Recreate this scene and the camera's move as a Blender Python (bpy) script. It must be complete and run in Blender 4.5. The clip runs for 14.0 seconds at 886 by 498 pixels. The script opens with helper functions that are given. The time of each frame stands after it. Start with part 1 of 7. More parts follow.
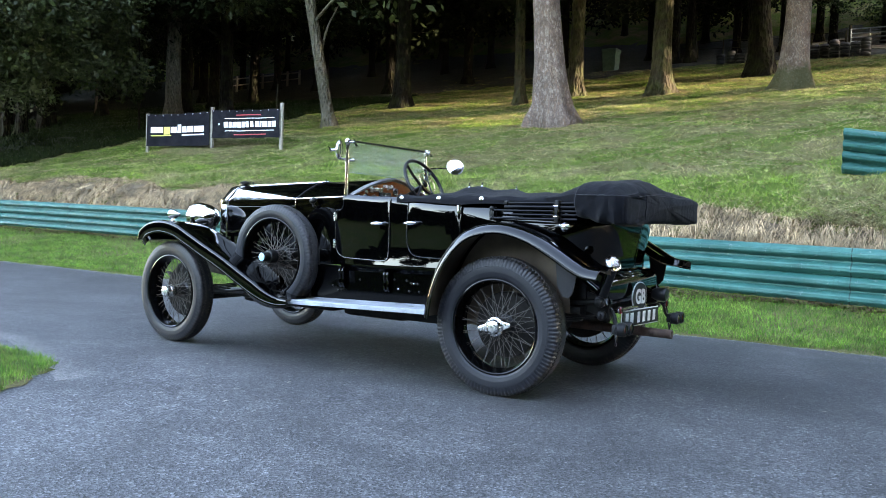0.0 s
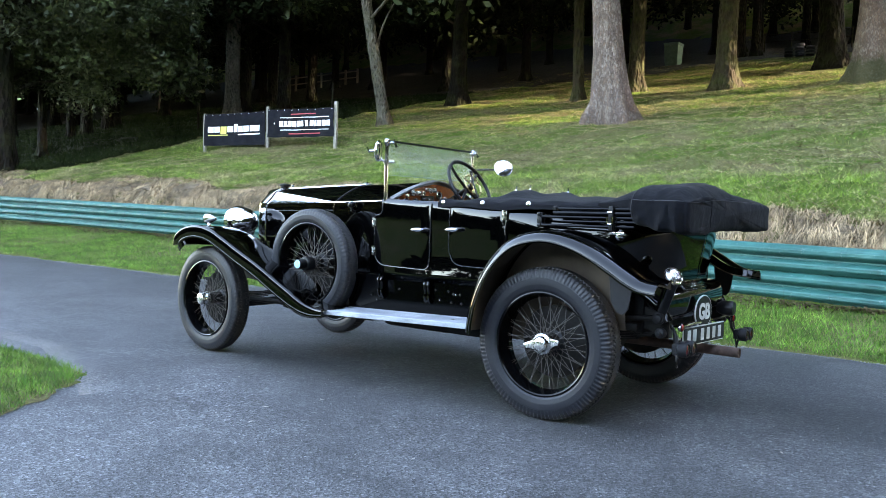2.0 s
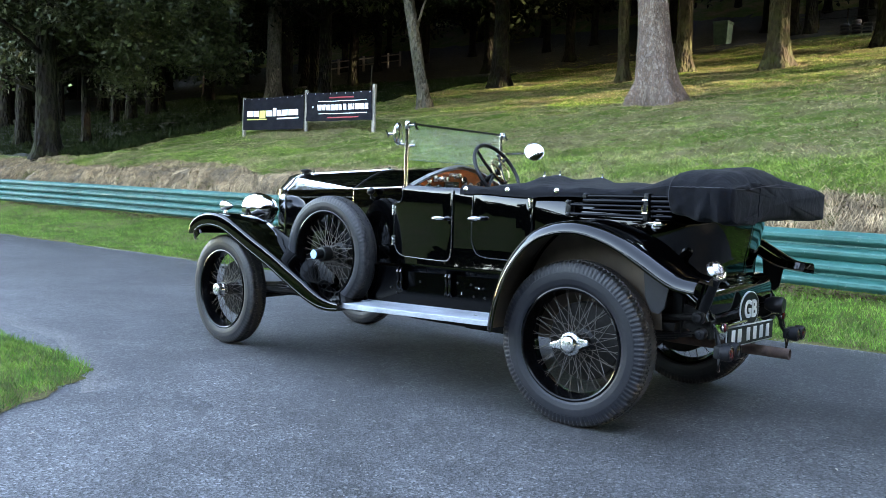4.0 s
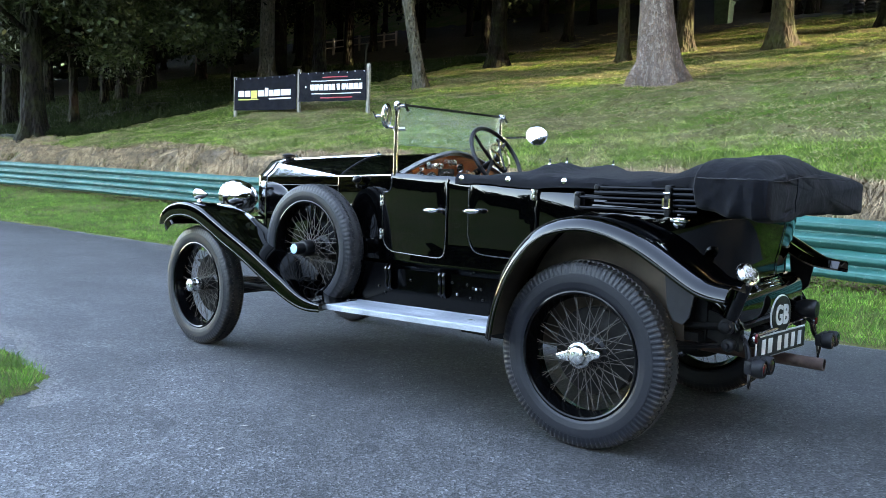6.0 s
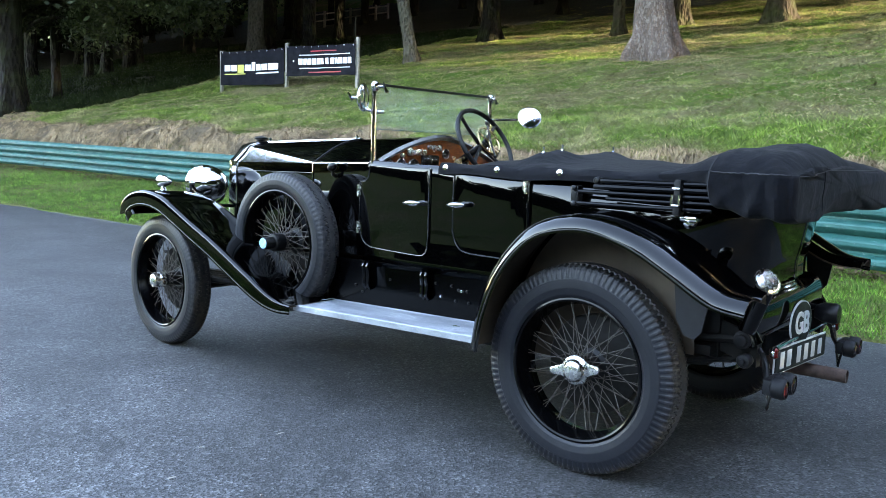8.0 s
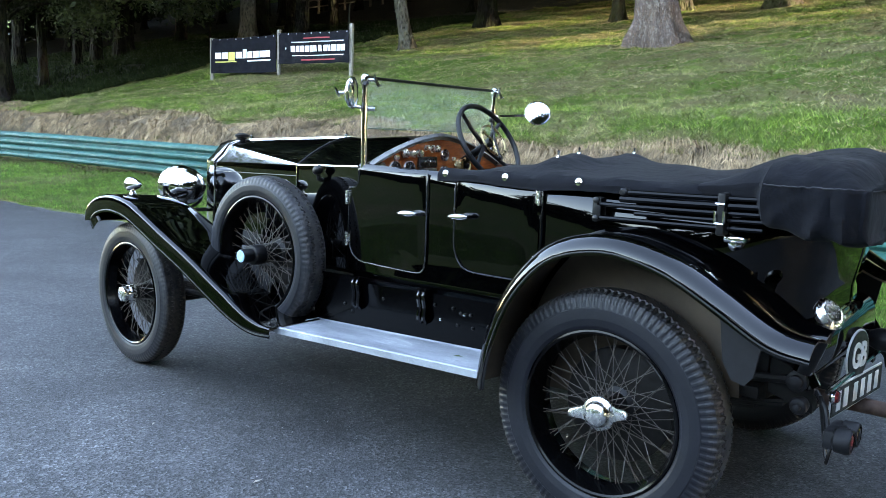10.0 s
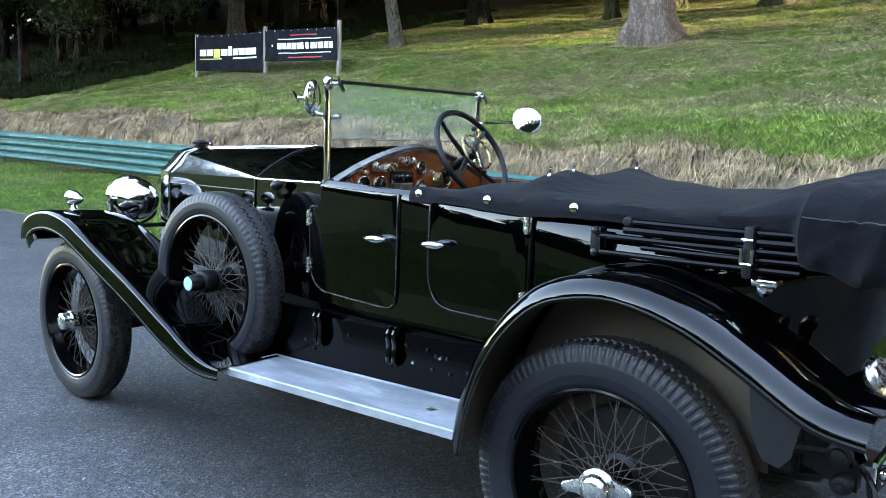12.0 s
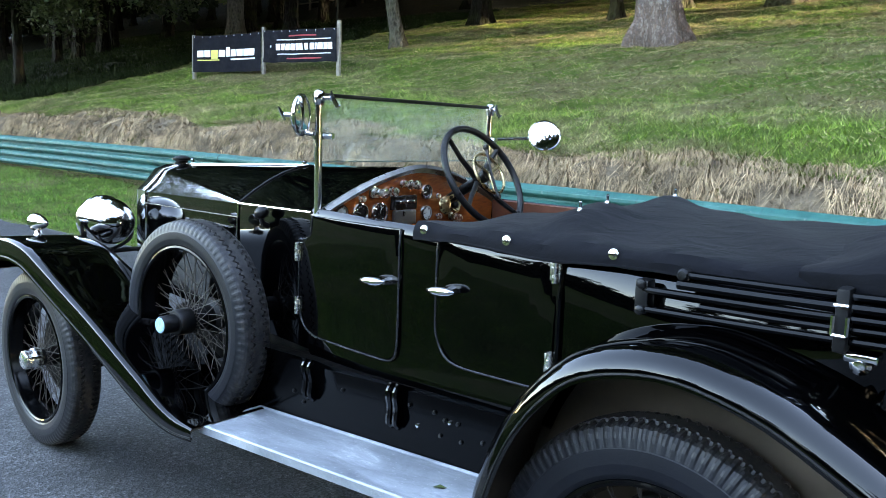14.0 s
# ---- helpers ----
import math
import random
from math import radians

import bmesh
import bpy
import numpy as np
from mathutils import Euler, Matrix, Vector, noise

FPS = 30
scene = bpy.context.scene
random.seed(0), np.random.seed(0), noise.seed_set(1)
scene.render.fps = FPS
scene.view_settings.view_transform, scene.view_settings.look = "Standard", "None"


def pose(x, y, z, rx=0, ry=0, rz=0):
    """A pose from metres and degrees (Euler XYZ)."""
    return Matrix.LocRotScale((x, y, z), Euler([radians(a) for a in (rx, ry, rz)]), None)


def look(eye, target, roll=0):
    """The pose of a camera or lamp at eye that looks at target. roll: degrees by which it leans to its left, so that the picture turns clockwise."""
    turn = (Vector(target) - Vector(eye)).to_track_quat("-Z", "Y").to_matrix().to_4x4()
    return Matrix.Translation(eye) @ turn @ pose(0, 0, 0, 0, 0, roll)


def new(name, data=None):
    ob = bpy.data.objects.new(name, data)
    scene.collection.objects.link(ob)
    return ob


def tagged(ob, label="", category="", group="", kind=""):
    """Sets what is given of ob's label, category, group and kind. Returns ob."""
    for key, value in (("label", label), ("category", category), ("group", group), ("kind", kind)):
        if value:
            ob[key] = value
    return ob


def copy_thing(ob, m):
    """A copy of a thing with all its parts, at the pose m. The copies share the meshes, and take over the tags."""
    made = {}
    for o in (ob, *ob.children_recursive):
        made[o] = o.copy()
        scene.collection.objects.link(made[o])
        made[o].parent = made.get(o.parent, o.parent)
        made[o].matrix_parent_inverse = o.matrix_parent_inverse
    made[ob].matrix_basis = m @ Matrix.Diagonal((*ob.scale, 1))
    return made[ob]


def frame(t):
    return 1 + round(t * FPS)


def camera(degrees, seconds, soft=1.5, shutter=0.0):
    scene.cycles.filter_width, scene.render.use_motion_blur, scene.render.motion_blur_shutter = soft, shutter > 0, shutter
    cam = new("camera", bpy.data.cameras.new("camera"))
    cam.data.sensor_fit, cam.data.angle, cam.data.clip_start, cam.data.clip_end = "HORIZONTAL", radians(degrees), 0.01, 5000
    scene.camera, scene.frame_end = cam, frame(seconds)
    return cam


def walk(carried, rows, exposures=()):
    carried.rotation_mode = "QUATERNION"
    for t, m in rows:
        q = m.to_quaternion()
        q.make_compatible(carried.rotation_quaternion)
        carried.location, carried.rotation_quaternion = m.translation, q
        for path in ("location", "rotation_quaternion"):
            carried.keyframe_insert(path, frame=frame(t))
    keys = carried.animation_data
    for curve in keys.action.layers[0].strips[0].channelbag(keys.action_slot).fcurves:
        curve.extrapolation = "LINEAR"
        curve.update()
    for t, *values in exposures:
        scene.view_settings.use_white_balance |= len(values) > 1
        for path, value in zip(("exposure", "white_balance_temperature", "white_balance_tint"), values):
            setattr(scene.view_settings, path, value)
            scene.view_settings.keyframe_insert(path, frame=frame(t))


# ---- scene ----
cam = camera(56.6, 14.0, 0.7)
EXPOSURES = ((0.0, 5.16, 8700, 18), (14.0, 4.97, 8500, 16))
PATH = [
    (0, (-2.409, 5.078, 1.08), (-1.322, 3.401, 0.998), 2.0),
    (0.5, (-2.358, 5.007, 1.085), (-1.263, 3.335, 1.002), 2.0),
    (1, (-2.315, 4.918, 1.092), (-1.206, 3.256, 1.008), 2.0),
    (1.5, (-2.284, 4.815, 1.102), (-1.144, 3.174, 1.016), 2.0),
    (2, (-2.265, 4.702, 1.135), (-1.063, 3.107, 1.042), 2.0),
    (2.5, (-2.259, 4.608, 1.154), (-1.005, 3.053, 1.052), 1.8),
    (3, (-2.243, 4.515, 1.16), (-0.967, 2.979, 1.047), 1.9),
    (3.5, (-2.206, 4.428, 1.158), (-0.924, 2.899, 1.033), 1.9),
    (6, (-1.837, 3.942, 1.206), (-0.563, 2.411, 1.024), 2.0),
    (6.5, (-1.769, 3.837, 1.218), (-0.5, 2.304, 1.019), 1.9),
    (7, (-1.711, 3.733, 1.245), (-0.447, 2.199, 1.028), 2.0),
    (7.5, (-1.662, 3.659, 1.264), (-0.402, 2.124, 1.034), 1.9),
    (8, (-1.6, 3.577, 1.277), (-0.344, 2.04, 1.034), 2.0),
    (8.2, (-1.575, 3.529, 1.281), (-0.316, 1.994, 1.035), 1.9),
    (10.5, (-1.197, 3.123, 1.353), (0.043, 1.578, 1.075), 2.0),
    (11, (-1.133, 3.016, 1.359), (0.102, 1.468, 1.08), 2.1),
    (11.5, (-1.07, 2.893, 1.381), (0.162, 1.343, 1.101), 2.0),
    (12, (-1.016, 2.783, 1.402), (0.215, 1.232, 1.123), 2.0),
    (12.5, (-0.967, 2.706, 1.417), (0.263, 1.153, 1.14), 2.0),
    (13, (-0.904, 2.63, 1.43), (0.326, 1.077, 1.153), 2.0),
    (13.5, (-0.822, 2.547, 1.441), (0.408, 0.994, 1.164), 2.1),
    (14, (-0.711, 2.45, 1.477), (0.522, 0.9, 1.197), 2.0),
]
walk(cam, [(t, look(eye, target, roll)) for t, eye, target, roll in PATH], EXPOSURES)

# ---- light ----
SUN_AZ, SUN_EL = radians(198.5), radians(12)      # where the sun stands, seen from the place
world = bpy.data.worlds.new("sky")
scene.world = world
world.use_nodes = True
wn = world.node_tree
sky = wn.nodes.new("ShaderNodeTexSky")
sky.sky_type, sky.sun_disc = "NISHITA", False
sky.sun_elevation, sky.sun_rotation = radians(18), radians(90) - SUN_AZ
sky.air_density, sky.dust_density, sky.ozone_density = 1.0, 0.3, 2.0
wn.nodes["Background"].inputs["Strength"].default_value = 0.13
wn.links.new(sky.outputs["Color"], wn.nodes["Background"].inputs["Color"])
sun = new("sun", bpy.data.lights.new("sun", "SUN"))
sun.data.energy, sun.data.angle, sun.data.color = 1.0, radians(0.6), (1.0, 0.95, 0.83)
sun.matrix_world = look((0, 0, 0), (-math.cos(SUN_AZ) * math.cos(SUN_EL), -math.sin(SUN_AZ) * math.cos(SUN_EL), -math.sin(SUN_EL)))

# ---- materials ----
def rgb(c):
    return (*c, 1) if len(c) == 3 else c


class Mat:
    """A small builder for node materials in object or generated space."""

    def __init__(self, name, rough=0.6, metal=0.0, spec=0.5):
        self.m = bpy.data.materials.new(name)
        self.m.use_nodes = True
        self.t = self.m.node_tree
        self.b = self.t.nodes["Principled BSDF"]
        self.set("Roughness", rough), self.set("Metallic", metal), self.set("Specular IOR Level", spec)
        self.co = self.t.nodes.new("ShaderNodeTexCoord").outputs["Object"]
        self.h = None

    def set(self, key, v):
        if hasattr(v, "is_output"):
            self.t.links.new(v, self.b.inputs[key])
        else:
            self.b.inputs[key].default_value = v

    def node(self, kind, out=0, ins=(), **props):
        n = self.t.nodes.new(kind)
        for k, v in props.items():
            setattr(n, k, v)
        for k, v in ins:
            if hasattr(v, "is_output"):
                self.t.links.new(v, n.inputs[k])
            else:
                n.inputs[k].default_value = v
        return n.outputs[out]

    def noise(self, scale, detail=4, rough=0.6, co=None, distort=0.0):
        return self.node("ShaderNodeTexNoise", 0, [("Vector", co or self.co), ("Scale", scale), ("Detail", detail), ("Roughness", rough), ("Distortion", distort)])

    def ramp(self, f, stops):
        n = self.t.nodes.new("ShaderNodeValToRGB")
        e = n.color_ramp.elements
        while len(e) < len(stops):
            e.new(0.5)
        for el, (p, c) in zip(e, stops):
            el.position, el.color = p, rgb(c) if not isinstance(c, (int, float)) else (c, c, c, 1)
        self.t.links.new(f, n.inputs[0])
        return n.outputs[0]

    def mix(self, f, a, b, mode="MIX"):
        n = self.t.nodes.new("ShaderNodeMix")
        n.data_type, n.blend_type = "RGBA", mode
        for i, v in ((0, f), (6, a), (7, b)):
            if hasattr(v, "is_output"):
                self.t.links.new(v, n.inputs[i])
            else:
                n.inputs[i].default_value = v if i == 0 else rgb(v)
        return n.outputs[2]

    def rand(self):
        return self.node("ShaderNodeObjectInfo", 5)

    def island(self):
        return self.node("ShaderNodeNewGeometry", 8)

    def bump(self, f, strength, dist=0.01):
        n = self.t.nodes.new("ShaderNodeBump")
        n.inputs["Strength"].default_value, n.inputs["Distance"].default_value = strength, dist
        self.t.links.new(f, n.inputs["Height"])
        if self.h:
            self.t.links.new(self.h, n.inputs["Normal"])
        self.h = n.outputs[0]
        self.t.links.new(self.h, self.b.inputs["Normal"])
        return self

    def color(self, c):
        self.set("Base Color", c if hasattr(c, "is_output") else rgb(c))
        return self


def simple(name, c, rough=0.5, metal=0.0, var=0.25, scale=8.0, bump=0.0, spec=0.5, rvar=0.15, bdist=0.002, bscale=60.0):
    m = Mat(name, rough, metal, spec)
    dark = tuple(v * (1 - var) for v in c)
    light = tuple(min(1, v * (1 + var)) for v in c)
    m.color(m.ramp(m.noise(scale, 6), [(0.3, dark), (0.7, light)]))
    m.set("Roughness", m.ramp(m.noise(scale * 2.3, 5), [(0.3, max(0.02, rough - rvar)), (0.7, min(1, rough + rvar))]))
    if bump:
        m.bump(m.noise(bscale, 4), bump, bdist)
    return m.m


def asphalt_mat():
    m = Mat("asphalt", 0.62, spec=0.45)
    big = m.noise(0.5, 5, 0.65)
    mid = m.noise(5, 4, 0.7)
    vor = m.node("ShaderNodeTexVoronoi", 0, [("Vector", m.co), ("Scale", 110.0), ("Randomness", 1.0)])
    cell = m.node("ShaderNodeTexVoronoi", 1, [("Vector", m.co), ("Scale", 110.0)])
    c = m.ramp(big, [(0.3, (0.038, 0.0382, 0.039)), (0.7, (0.066, 0.0663, 0.0675))])
    c = m.mix(0.35, c, m.ramp(mid, [(0.3, (0.027, 0.027, 0.028)), (0.7, (0.080, 0.080, 0.081))]))
    grit = m.ramp(m.node("ShaderNodeSeparateColor", 0, [("Color", cell)]), [(0.0, 0.22), (0.55, 1.0), (0.92, 1.85), (1.0, 3.0)])
    c = m.mix(1.0, c, grit, "MULTIPLY")
    stone = m.node("ShaderNodeTexVoronoi", 1, [("Vector", m.co), ("Scale", 48.0)])
    c = m.mix(1.0, c, m.ramp(m.node("ShaderNodeSeparateColor", 1, [("Color", stone)]), [(0.0, 0.74), (0.7, 1.06), (1.0, 1.35)]), "MULTIPLY")
    patch = m.ramp(m.noise(1.1, 5, 0.7, None, 0.6), [(0.42, 0.68), (0.6, 1.08)])
    c = m.mix(1.0, c, patch, "MULTIPLY")
    warp = m.node("ShaderNodeVectorMath", 0, [(0, m.co), (1, m.node("ShaderNodeTexNoise", 1, [("Vector", m.co), ("Scale", 2.5), ("Detail", 5.0)]))], operation="ADD")
    crack = m.node("ShaderNodeTexVoronoi", 0, [("Vector", warp), ("Scale", 0.22)], feature="DISTANCE_TO_EDGE")
    gate = m.ramp(m.noise(0.7, 3), [(0.5, 0.0), (0.58, 1.0)])
    line = m.mix(1.0, m.ramp(crack, [(0.0, 1.0), (0.0025, 0.0)]), gate, "MULTIPLY")
    c = m.mix(line, c, (0.014, 0.014, 0.0145))
    sep = m.t.nodes.new("ShaderNodeSeparateXYZ")
    m.t.links.new(warp, sep.inputs[0])
    bend = m.node("ShaderNodeMath", 0, [(0, sep.outputs[0]), (1, 0.13), (2, sep.outputs[1])], operation="MULTIPLY_ADD")
    c = m.mix(1.0, c, m.ramp(m.node("ShaderNodeMapRange", 0, [("Value", bend), (1, 1.5), (2, 3.2)]), [(0.0, 0.76), (0.35, 0.92), (0.7, 1.05), (1.0, 1.12)]), "MULTIPLY")
    joint = m.node("ShaderNodeMath", 0, [(0, m.node("ShaderNodeMath", 0, [(0, bend), (1, 2.72)], operation="SUBTRACT"))], operation="ABSOLUTE")
    c = m.mix(m.mix(1.0, m.ramp(joint, [(0.0, 0.8), (0.008, 0.5), (0.016, 0.0)]), m.ramp(m.noise(3, 4, 0.7), [(0.42, 0.0), (0.52, 1.0)]), "MULTIPLY"), c, (0.016, 0.016, 0.0165))
    m.color(c)
    m.bump(vor, 0.5, 0.004).bump(m.noise(420, 3), 0.4, 0.002).bump(mid, 0.12, 0.02)
    return m.m


def grass_colours(m, green_a, green_b, straw, amount, co=None):
    f = m.noise(0.55, 6, 0.7, co, 0.4)
    f2 = m.noise(3.2, 4, 0.65, co)
    g = m.mix(m.ramp(f2, [(0.35, 0), (0.65, 1)]), green_a, green_b)
    return m.mix(m.ramp(f, [(amount - 0.1, 0), (amount + 0.1, 1)]), straw, g)


def ground_mat():
    m = Mat("turf", 0.95, spec=0.1)
    c = grass_colours(m, (0.046, 0.085, 0.011), (0.080, 0.115, 0.020), (0.15, 0.122, 0.060), 0.45)
    m.color(m.mix(1.0, c, m.ramp(m.noise(45, 4, 0.75), [(0.3, 0.45), (0.7, 1.35)]), "MULTIPLY"))
    m.bump(m.noise(38, 5, 0.7), 0.9, 0.05).bump(m.noise(4, 4), 0.5, 0.12)
    return m.m


def blade_mat(name, a, b, straw, amount, spec=0.25, k=1.0):
    m = Mat(name, 0.7, spec=spec)
    c = grass_colours(m, a, b, straw, amount)
    isl = m.island()
    c = m.mix(1.0, c, m.ramp(isl, [(0.0, 0.3), (0.45, 0.9), (0.8, 1.3), (1.0, 1.8)]), "MULTIPLY")
    c = m.mix(m.ramp(isl, [(0.87, 0.0), (0.92, 0.7)]), c, straw)
    st = m.node("ShaderNodeMapping", 0, [("Vector", m.co), ("Scale", (0.55, 1.0, 1.0))])
    c = m.mix(1.0, c, m.ramp(m.noise(9, 4, 0.7, st, 0.6), [(0.36, 1 - 0.58 * k), (0.5, 1 - 0.05 * k), (0.64, 1 + 0.65 * k)]), "MULTIPLY")
    c = m.mix(1.0, c, m.ramp(m.noise(2.6, 3, 0.6, st, 0.8), [(0.36, 0.62), (0.64, 1.35)]), "MULTIPLY")
    m.color(c)
    m.set("Transmission Weight", 0.0)
    return m.m


def leaf_mat(name, a, b, rough=0.5, spec=0.25):
    m = Mat(name, rough, spec=spec)
    isl = m.island()
    c = m.mix(isl, a, b)
    m.color(m.mix(1.0, c, m.ramp(m.noise(1.3, 4), [(0.3, 0.6), (0.7, 1.3)]), "MULTIPLY"))
    return m.m


def bark_mat(name, a, b, moss=0.0, vscale=9.0):
    m = Mat(name, 0.92, spec=0.15)
    st = m.node("ShaderNodeMapping", 0, [("Vector", m.co), ("Scale", (1.0, 1.0, 0.42))])
    v = m.node("ShaderNodeTexVoronoi", 0, [("Vector", st), ("Scale", vscale), ("Randomness", 1.0)])
    n = m.noise(6, 6, 0.7, st)
    c = m.mix(n, a, b)
    c = m.mix(1.0, c, m.ramp(v, [(0.03, 0.25), (0.28, 1.0), (0.8, 1.35)]), "MULTIPLY")
    if moss:
        c = m.mix(m.ramp(m.noise(2.0, 5), [(0.5 - moss * 0.3, 0), (0.75 - moss * 0.2, moss)]), c, (0.06, 0.085, 0.02))
    m.color(c)
    m.bump(v, 1.0, 0.10).bump(m.noise(60, 4), 0.7, 0.012)
    return m.m


def plate_bark(name, scale, moss=0.0):
    """Bark broken into small grey and pinkish plates, with moss about the foot."""
    m = Mat(name, 0.9, spec=0.15)
    wob = m.node("ShaderNodeVectorMath", 0, [(0, m.co), (1, m.node("ShaderNodeVectorMath", 0, [(0, m.node("ShaderNodeTexNoise", 1, [("Vector", m.co), ("Scale", 7.0), ("Detail", 4.0)])), (1, (0.07, 0.07, 0.07))], operation="MULTIPLY"))], operation="ADD")
    st = m.node("ShaderNodeMapping", 0, [("Vector", wob), ("Scale", (1.0, 1.0, 0.45))])
    edge = m.node("ShaderNodeTexVoronoi", 0, [("Vector", st), ("Scale", scale)], feature="DISTANCE_TO_EDGE")
    cell = m.node("ShaderNodeSeparateColor", 0, [("Color", m.node("ShaderNodeTexVoronoi", 1, [("Vector", st), ("Scale", scale)]))])
    c = m.ramp(cell, [(0.0, (0.145, 0.108, 0.092)), (0.35, (0.172, 0.132, 0.115)), (0.55, (0.190, 0.130, 0.102)), (0.8, (0.225, 0.178, 0.155)), (1.0, (0.27, 0.22, 0.195))])
    c = m.mix(1.0, c, m.ramp(m.noise(26, 6, 0.8), [(0.3, 0.5), (0.7, 1.3)]), "MULTIPLY")
    c = m.mix(1.0, c, m.ramp(m.noise(2.2, 4, 0.6), [(0.35, 0.72), (0.65, 1.15)]), "MULTIPLY")
    c = m.mix(m.ramp(edge, [(0.0, 0.26), (0.05, 0.12), (0.14, 0.0)]), c, (0.060, 0.040, 0.032))
    if moss:
        up = m.node("ShaderNodeSeparateXYZ", 2, [("Vector", m.co)])
        rag = m.node("ShaderNodeMath", 0, [(0, up), (1, m.noise(5, 5, 0.7))], operation="SUBTRACT")
        c = m.mix(m.ramp(rag, [(0.0, moss), (0.35, 0.0)]), c, (0.045, 0.056, 0.020))
    m.color(c)
    m.bump(m.ramp(edge, [(0.0, 0.0), (0.2, 1.0)]), 0.8, 0.035).bump(m.noise(50, 5), 0.6, 0.012)
    return m.m


ASPHALT, TURF = asphalt_mat(), ground_mat()
BLADES = blade_mat("verge_grass", (0.055, 0.152, 0.013), (0.108, 0.215, 0.026), (0.24, 0.22, 0.08), 0.17, k=0.7)
BLADES_HILL = blade_mat("hill_grass", (0.095, 0.178, 0.018), (0.178, 0.250, 0.042), (0.35, 0.29, 0.145), 0.43, k=0.6)
CUT = blade_mat("mown_straw", (0.20, 0.185, 0.075), (0.34, 0.270, 0.15), (0.19, 0.150, 0.080), 0.45, k=0.6)
STRAW = blade_mat("straw", (0.270, 0.180, 0.098), (0.390, 0.275, 0.160), (0.165, 0.105, 0.055), 0.36, k=0.55)
STRAW_MAT = simple("trodden_straw", (0.13, 0.092, 0.056), 0.95, var=0.5, scale=9, bump=0.9, bdist=0.05, bscale=30)
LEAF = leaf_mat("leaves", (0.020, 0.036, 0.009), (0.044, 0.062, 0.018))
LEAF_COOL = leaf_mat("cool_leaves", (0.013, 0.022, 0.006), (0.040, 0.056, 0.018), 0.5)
# near-black copy of the leaves, the wood's shade put into the colour
LEAF_SHADED = leaf_mat("shaded_leaves", (0.006, 0.0108, 0.0036), (0.0132, 0.0198, 0.0066), 0.85, 0.08)
BARK_GREY = bark_mat("grey_bark", (0.036, 0.0235, 0.0185), (0.175, 0.122, 0.099), 0.0, 12.0)
BARK_PLATES, BARK_MOSSY = plate_bark("plated_bark", 24.0), plate_bark("mossy_bark", 30.0, 0.75)
BARK_PALE = bark_mat("pale_bark", (0.030, 0.026, 0.019), (0.150, 0.135, 0.108), 0.25, 14.0)
BARK_BROWN = bark_mat("brown_bark", (0.013, 0.0105, 0.007), (0.038, 0.030, 0.020), 0.35)
# bark darkened far below its own tone to carry the wood's shade
BARK_SHADED = bark_mat("shaded_bark", (0.003, 0.0022, 0.0016), (0.008, 0.006, 0.0042), 0.2)


def teal_mat():
    m = Mat("teal_paint", 0.5, spec=0.3)
    c = m.ramp(m.noise(2.2, 6, 0.7), [(0.3, (0.0045, 0.062, 0.053)), (0.7, (0.014, 0.110, 0.094))])
    st = m.node("ShaderNodeMapping", 0, [("Vector", m.co), ("Scale", (0.35, 2.0, 2.2))])
    fade = m.noise(3.5, 7, 0.75, st)
    c = m.mix(m.ramp(fade, [(0.55, 0.0), (0.72, 0.7)]), c, (0.06, 0.16, 0.142))
    c = m.mix(m.ramp(m.noise(17, 5, 0.7), [(0.62, 0.0), (0.7, 0.7)]), c, (0.204, 0.2312, 0.2176))
    c = m.mix(m.ramp(m.noise(7, 6, 0.75), [(0.64, 0.0), (0.74, 0.85)]), c, (0.034, 0.0408, 0.0306))
    chalk = m.node("ShaderNodeMapping", 0, [("Vector", m.co), ("Scale", (0.16, 1.0, 5.0))])
    c = m.mix(m.ramp(m.noise(2.4, 7, 0.8, chalk, 0.4), [(0.58, 0.0), (0.72, 0.55)]), c, (0.150, 0.215, 0.205))
    drip = m.node("ShaderNodeMapping", 0, [("Vector", m.co), ("Scale", (5.0, 1.0, 0.5))])
    c = m.mix(m.ramp(m.noise(5.0, 5, 0.7, drip), [(0.58, 0.0), (0.70, 0.45)]), c, (0.018, 0.040, 0.034))
    m.color(c)
    m.set("Roughness", m.ramp(m.noise(9, 4), [(0.3, 0.38), (0.7, 0.68)]))
    m.bump(m.noise(30, 4), 0.15, 0.004)
    return m.m


TEAL = teal_mat()
POST_WOOD = simple("weathered_post", (0.23, 0.205, 0.17), 0.85, var=0.35, scale=14, bump=0.5, bscale=40)
RUBBER_STACK = simple("tyre_stack_rubber", (0.025, 0.025, 0.026), 0.75, var=0.4)

# ---- mesh helpers ----
def mesh_of(name, bm, smooth=False):
    me = bpy.data.meshes.new(name)
    bm.normal_update()
    bm.to_mesh(me)
    bm.free()
    if smooth:
        for p in me.polygons:
            p.use_smooth = True
    return me


def part(name, bm, material, parent=None, label="", smooth=False):
    """One mesh object from a bmesh or a mesh, under a thing or a part."""
    me = bm if isinstance(bm, bpy.types.Mesh) else mesh_of(name, bm, smooth)
    ob = new(name, me)
    if material and not me.materials:
        me.materials.append(material)
    if parent:
        ob.parent = parent
    if label:
        ob["label"] = label
    return ob


def empty(name, label, category, at=(0, 0, 0), group="", kind=""):
    ob = new(name)
    ob.empty_display_size = 0.1
    ob.location = at
    return tagged(ob, label, category, group, kind)


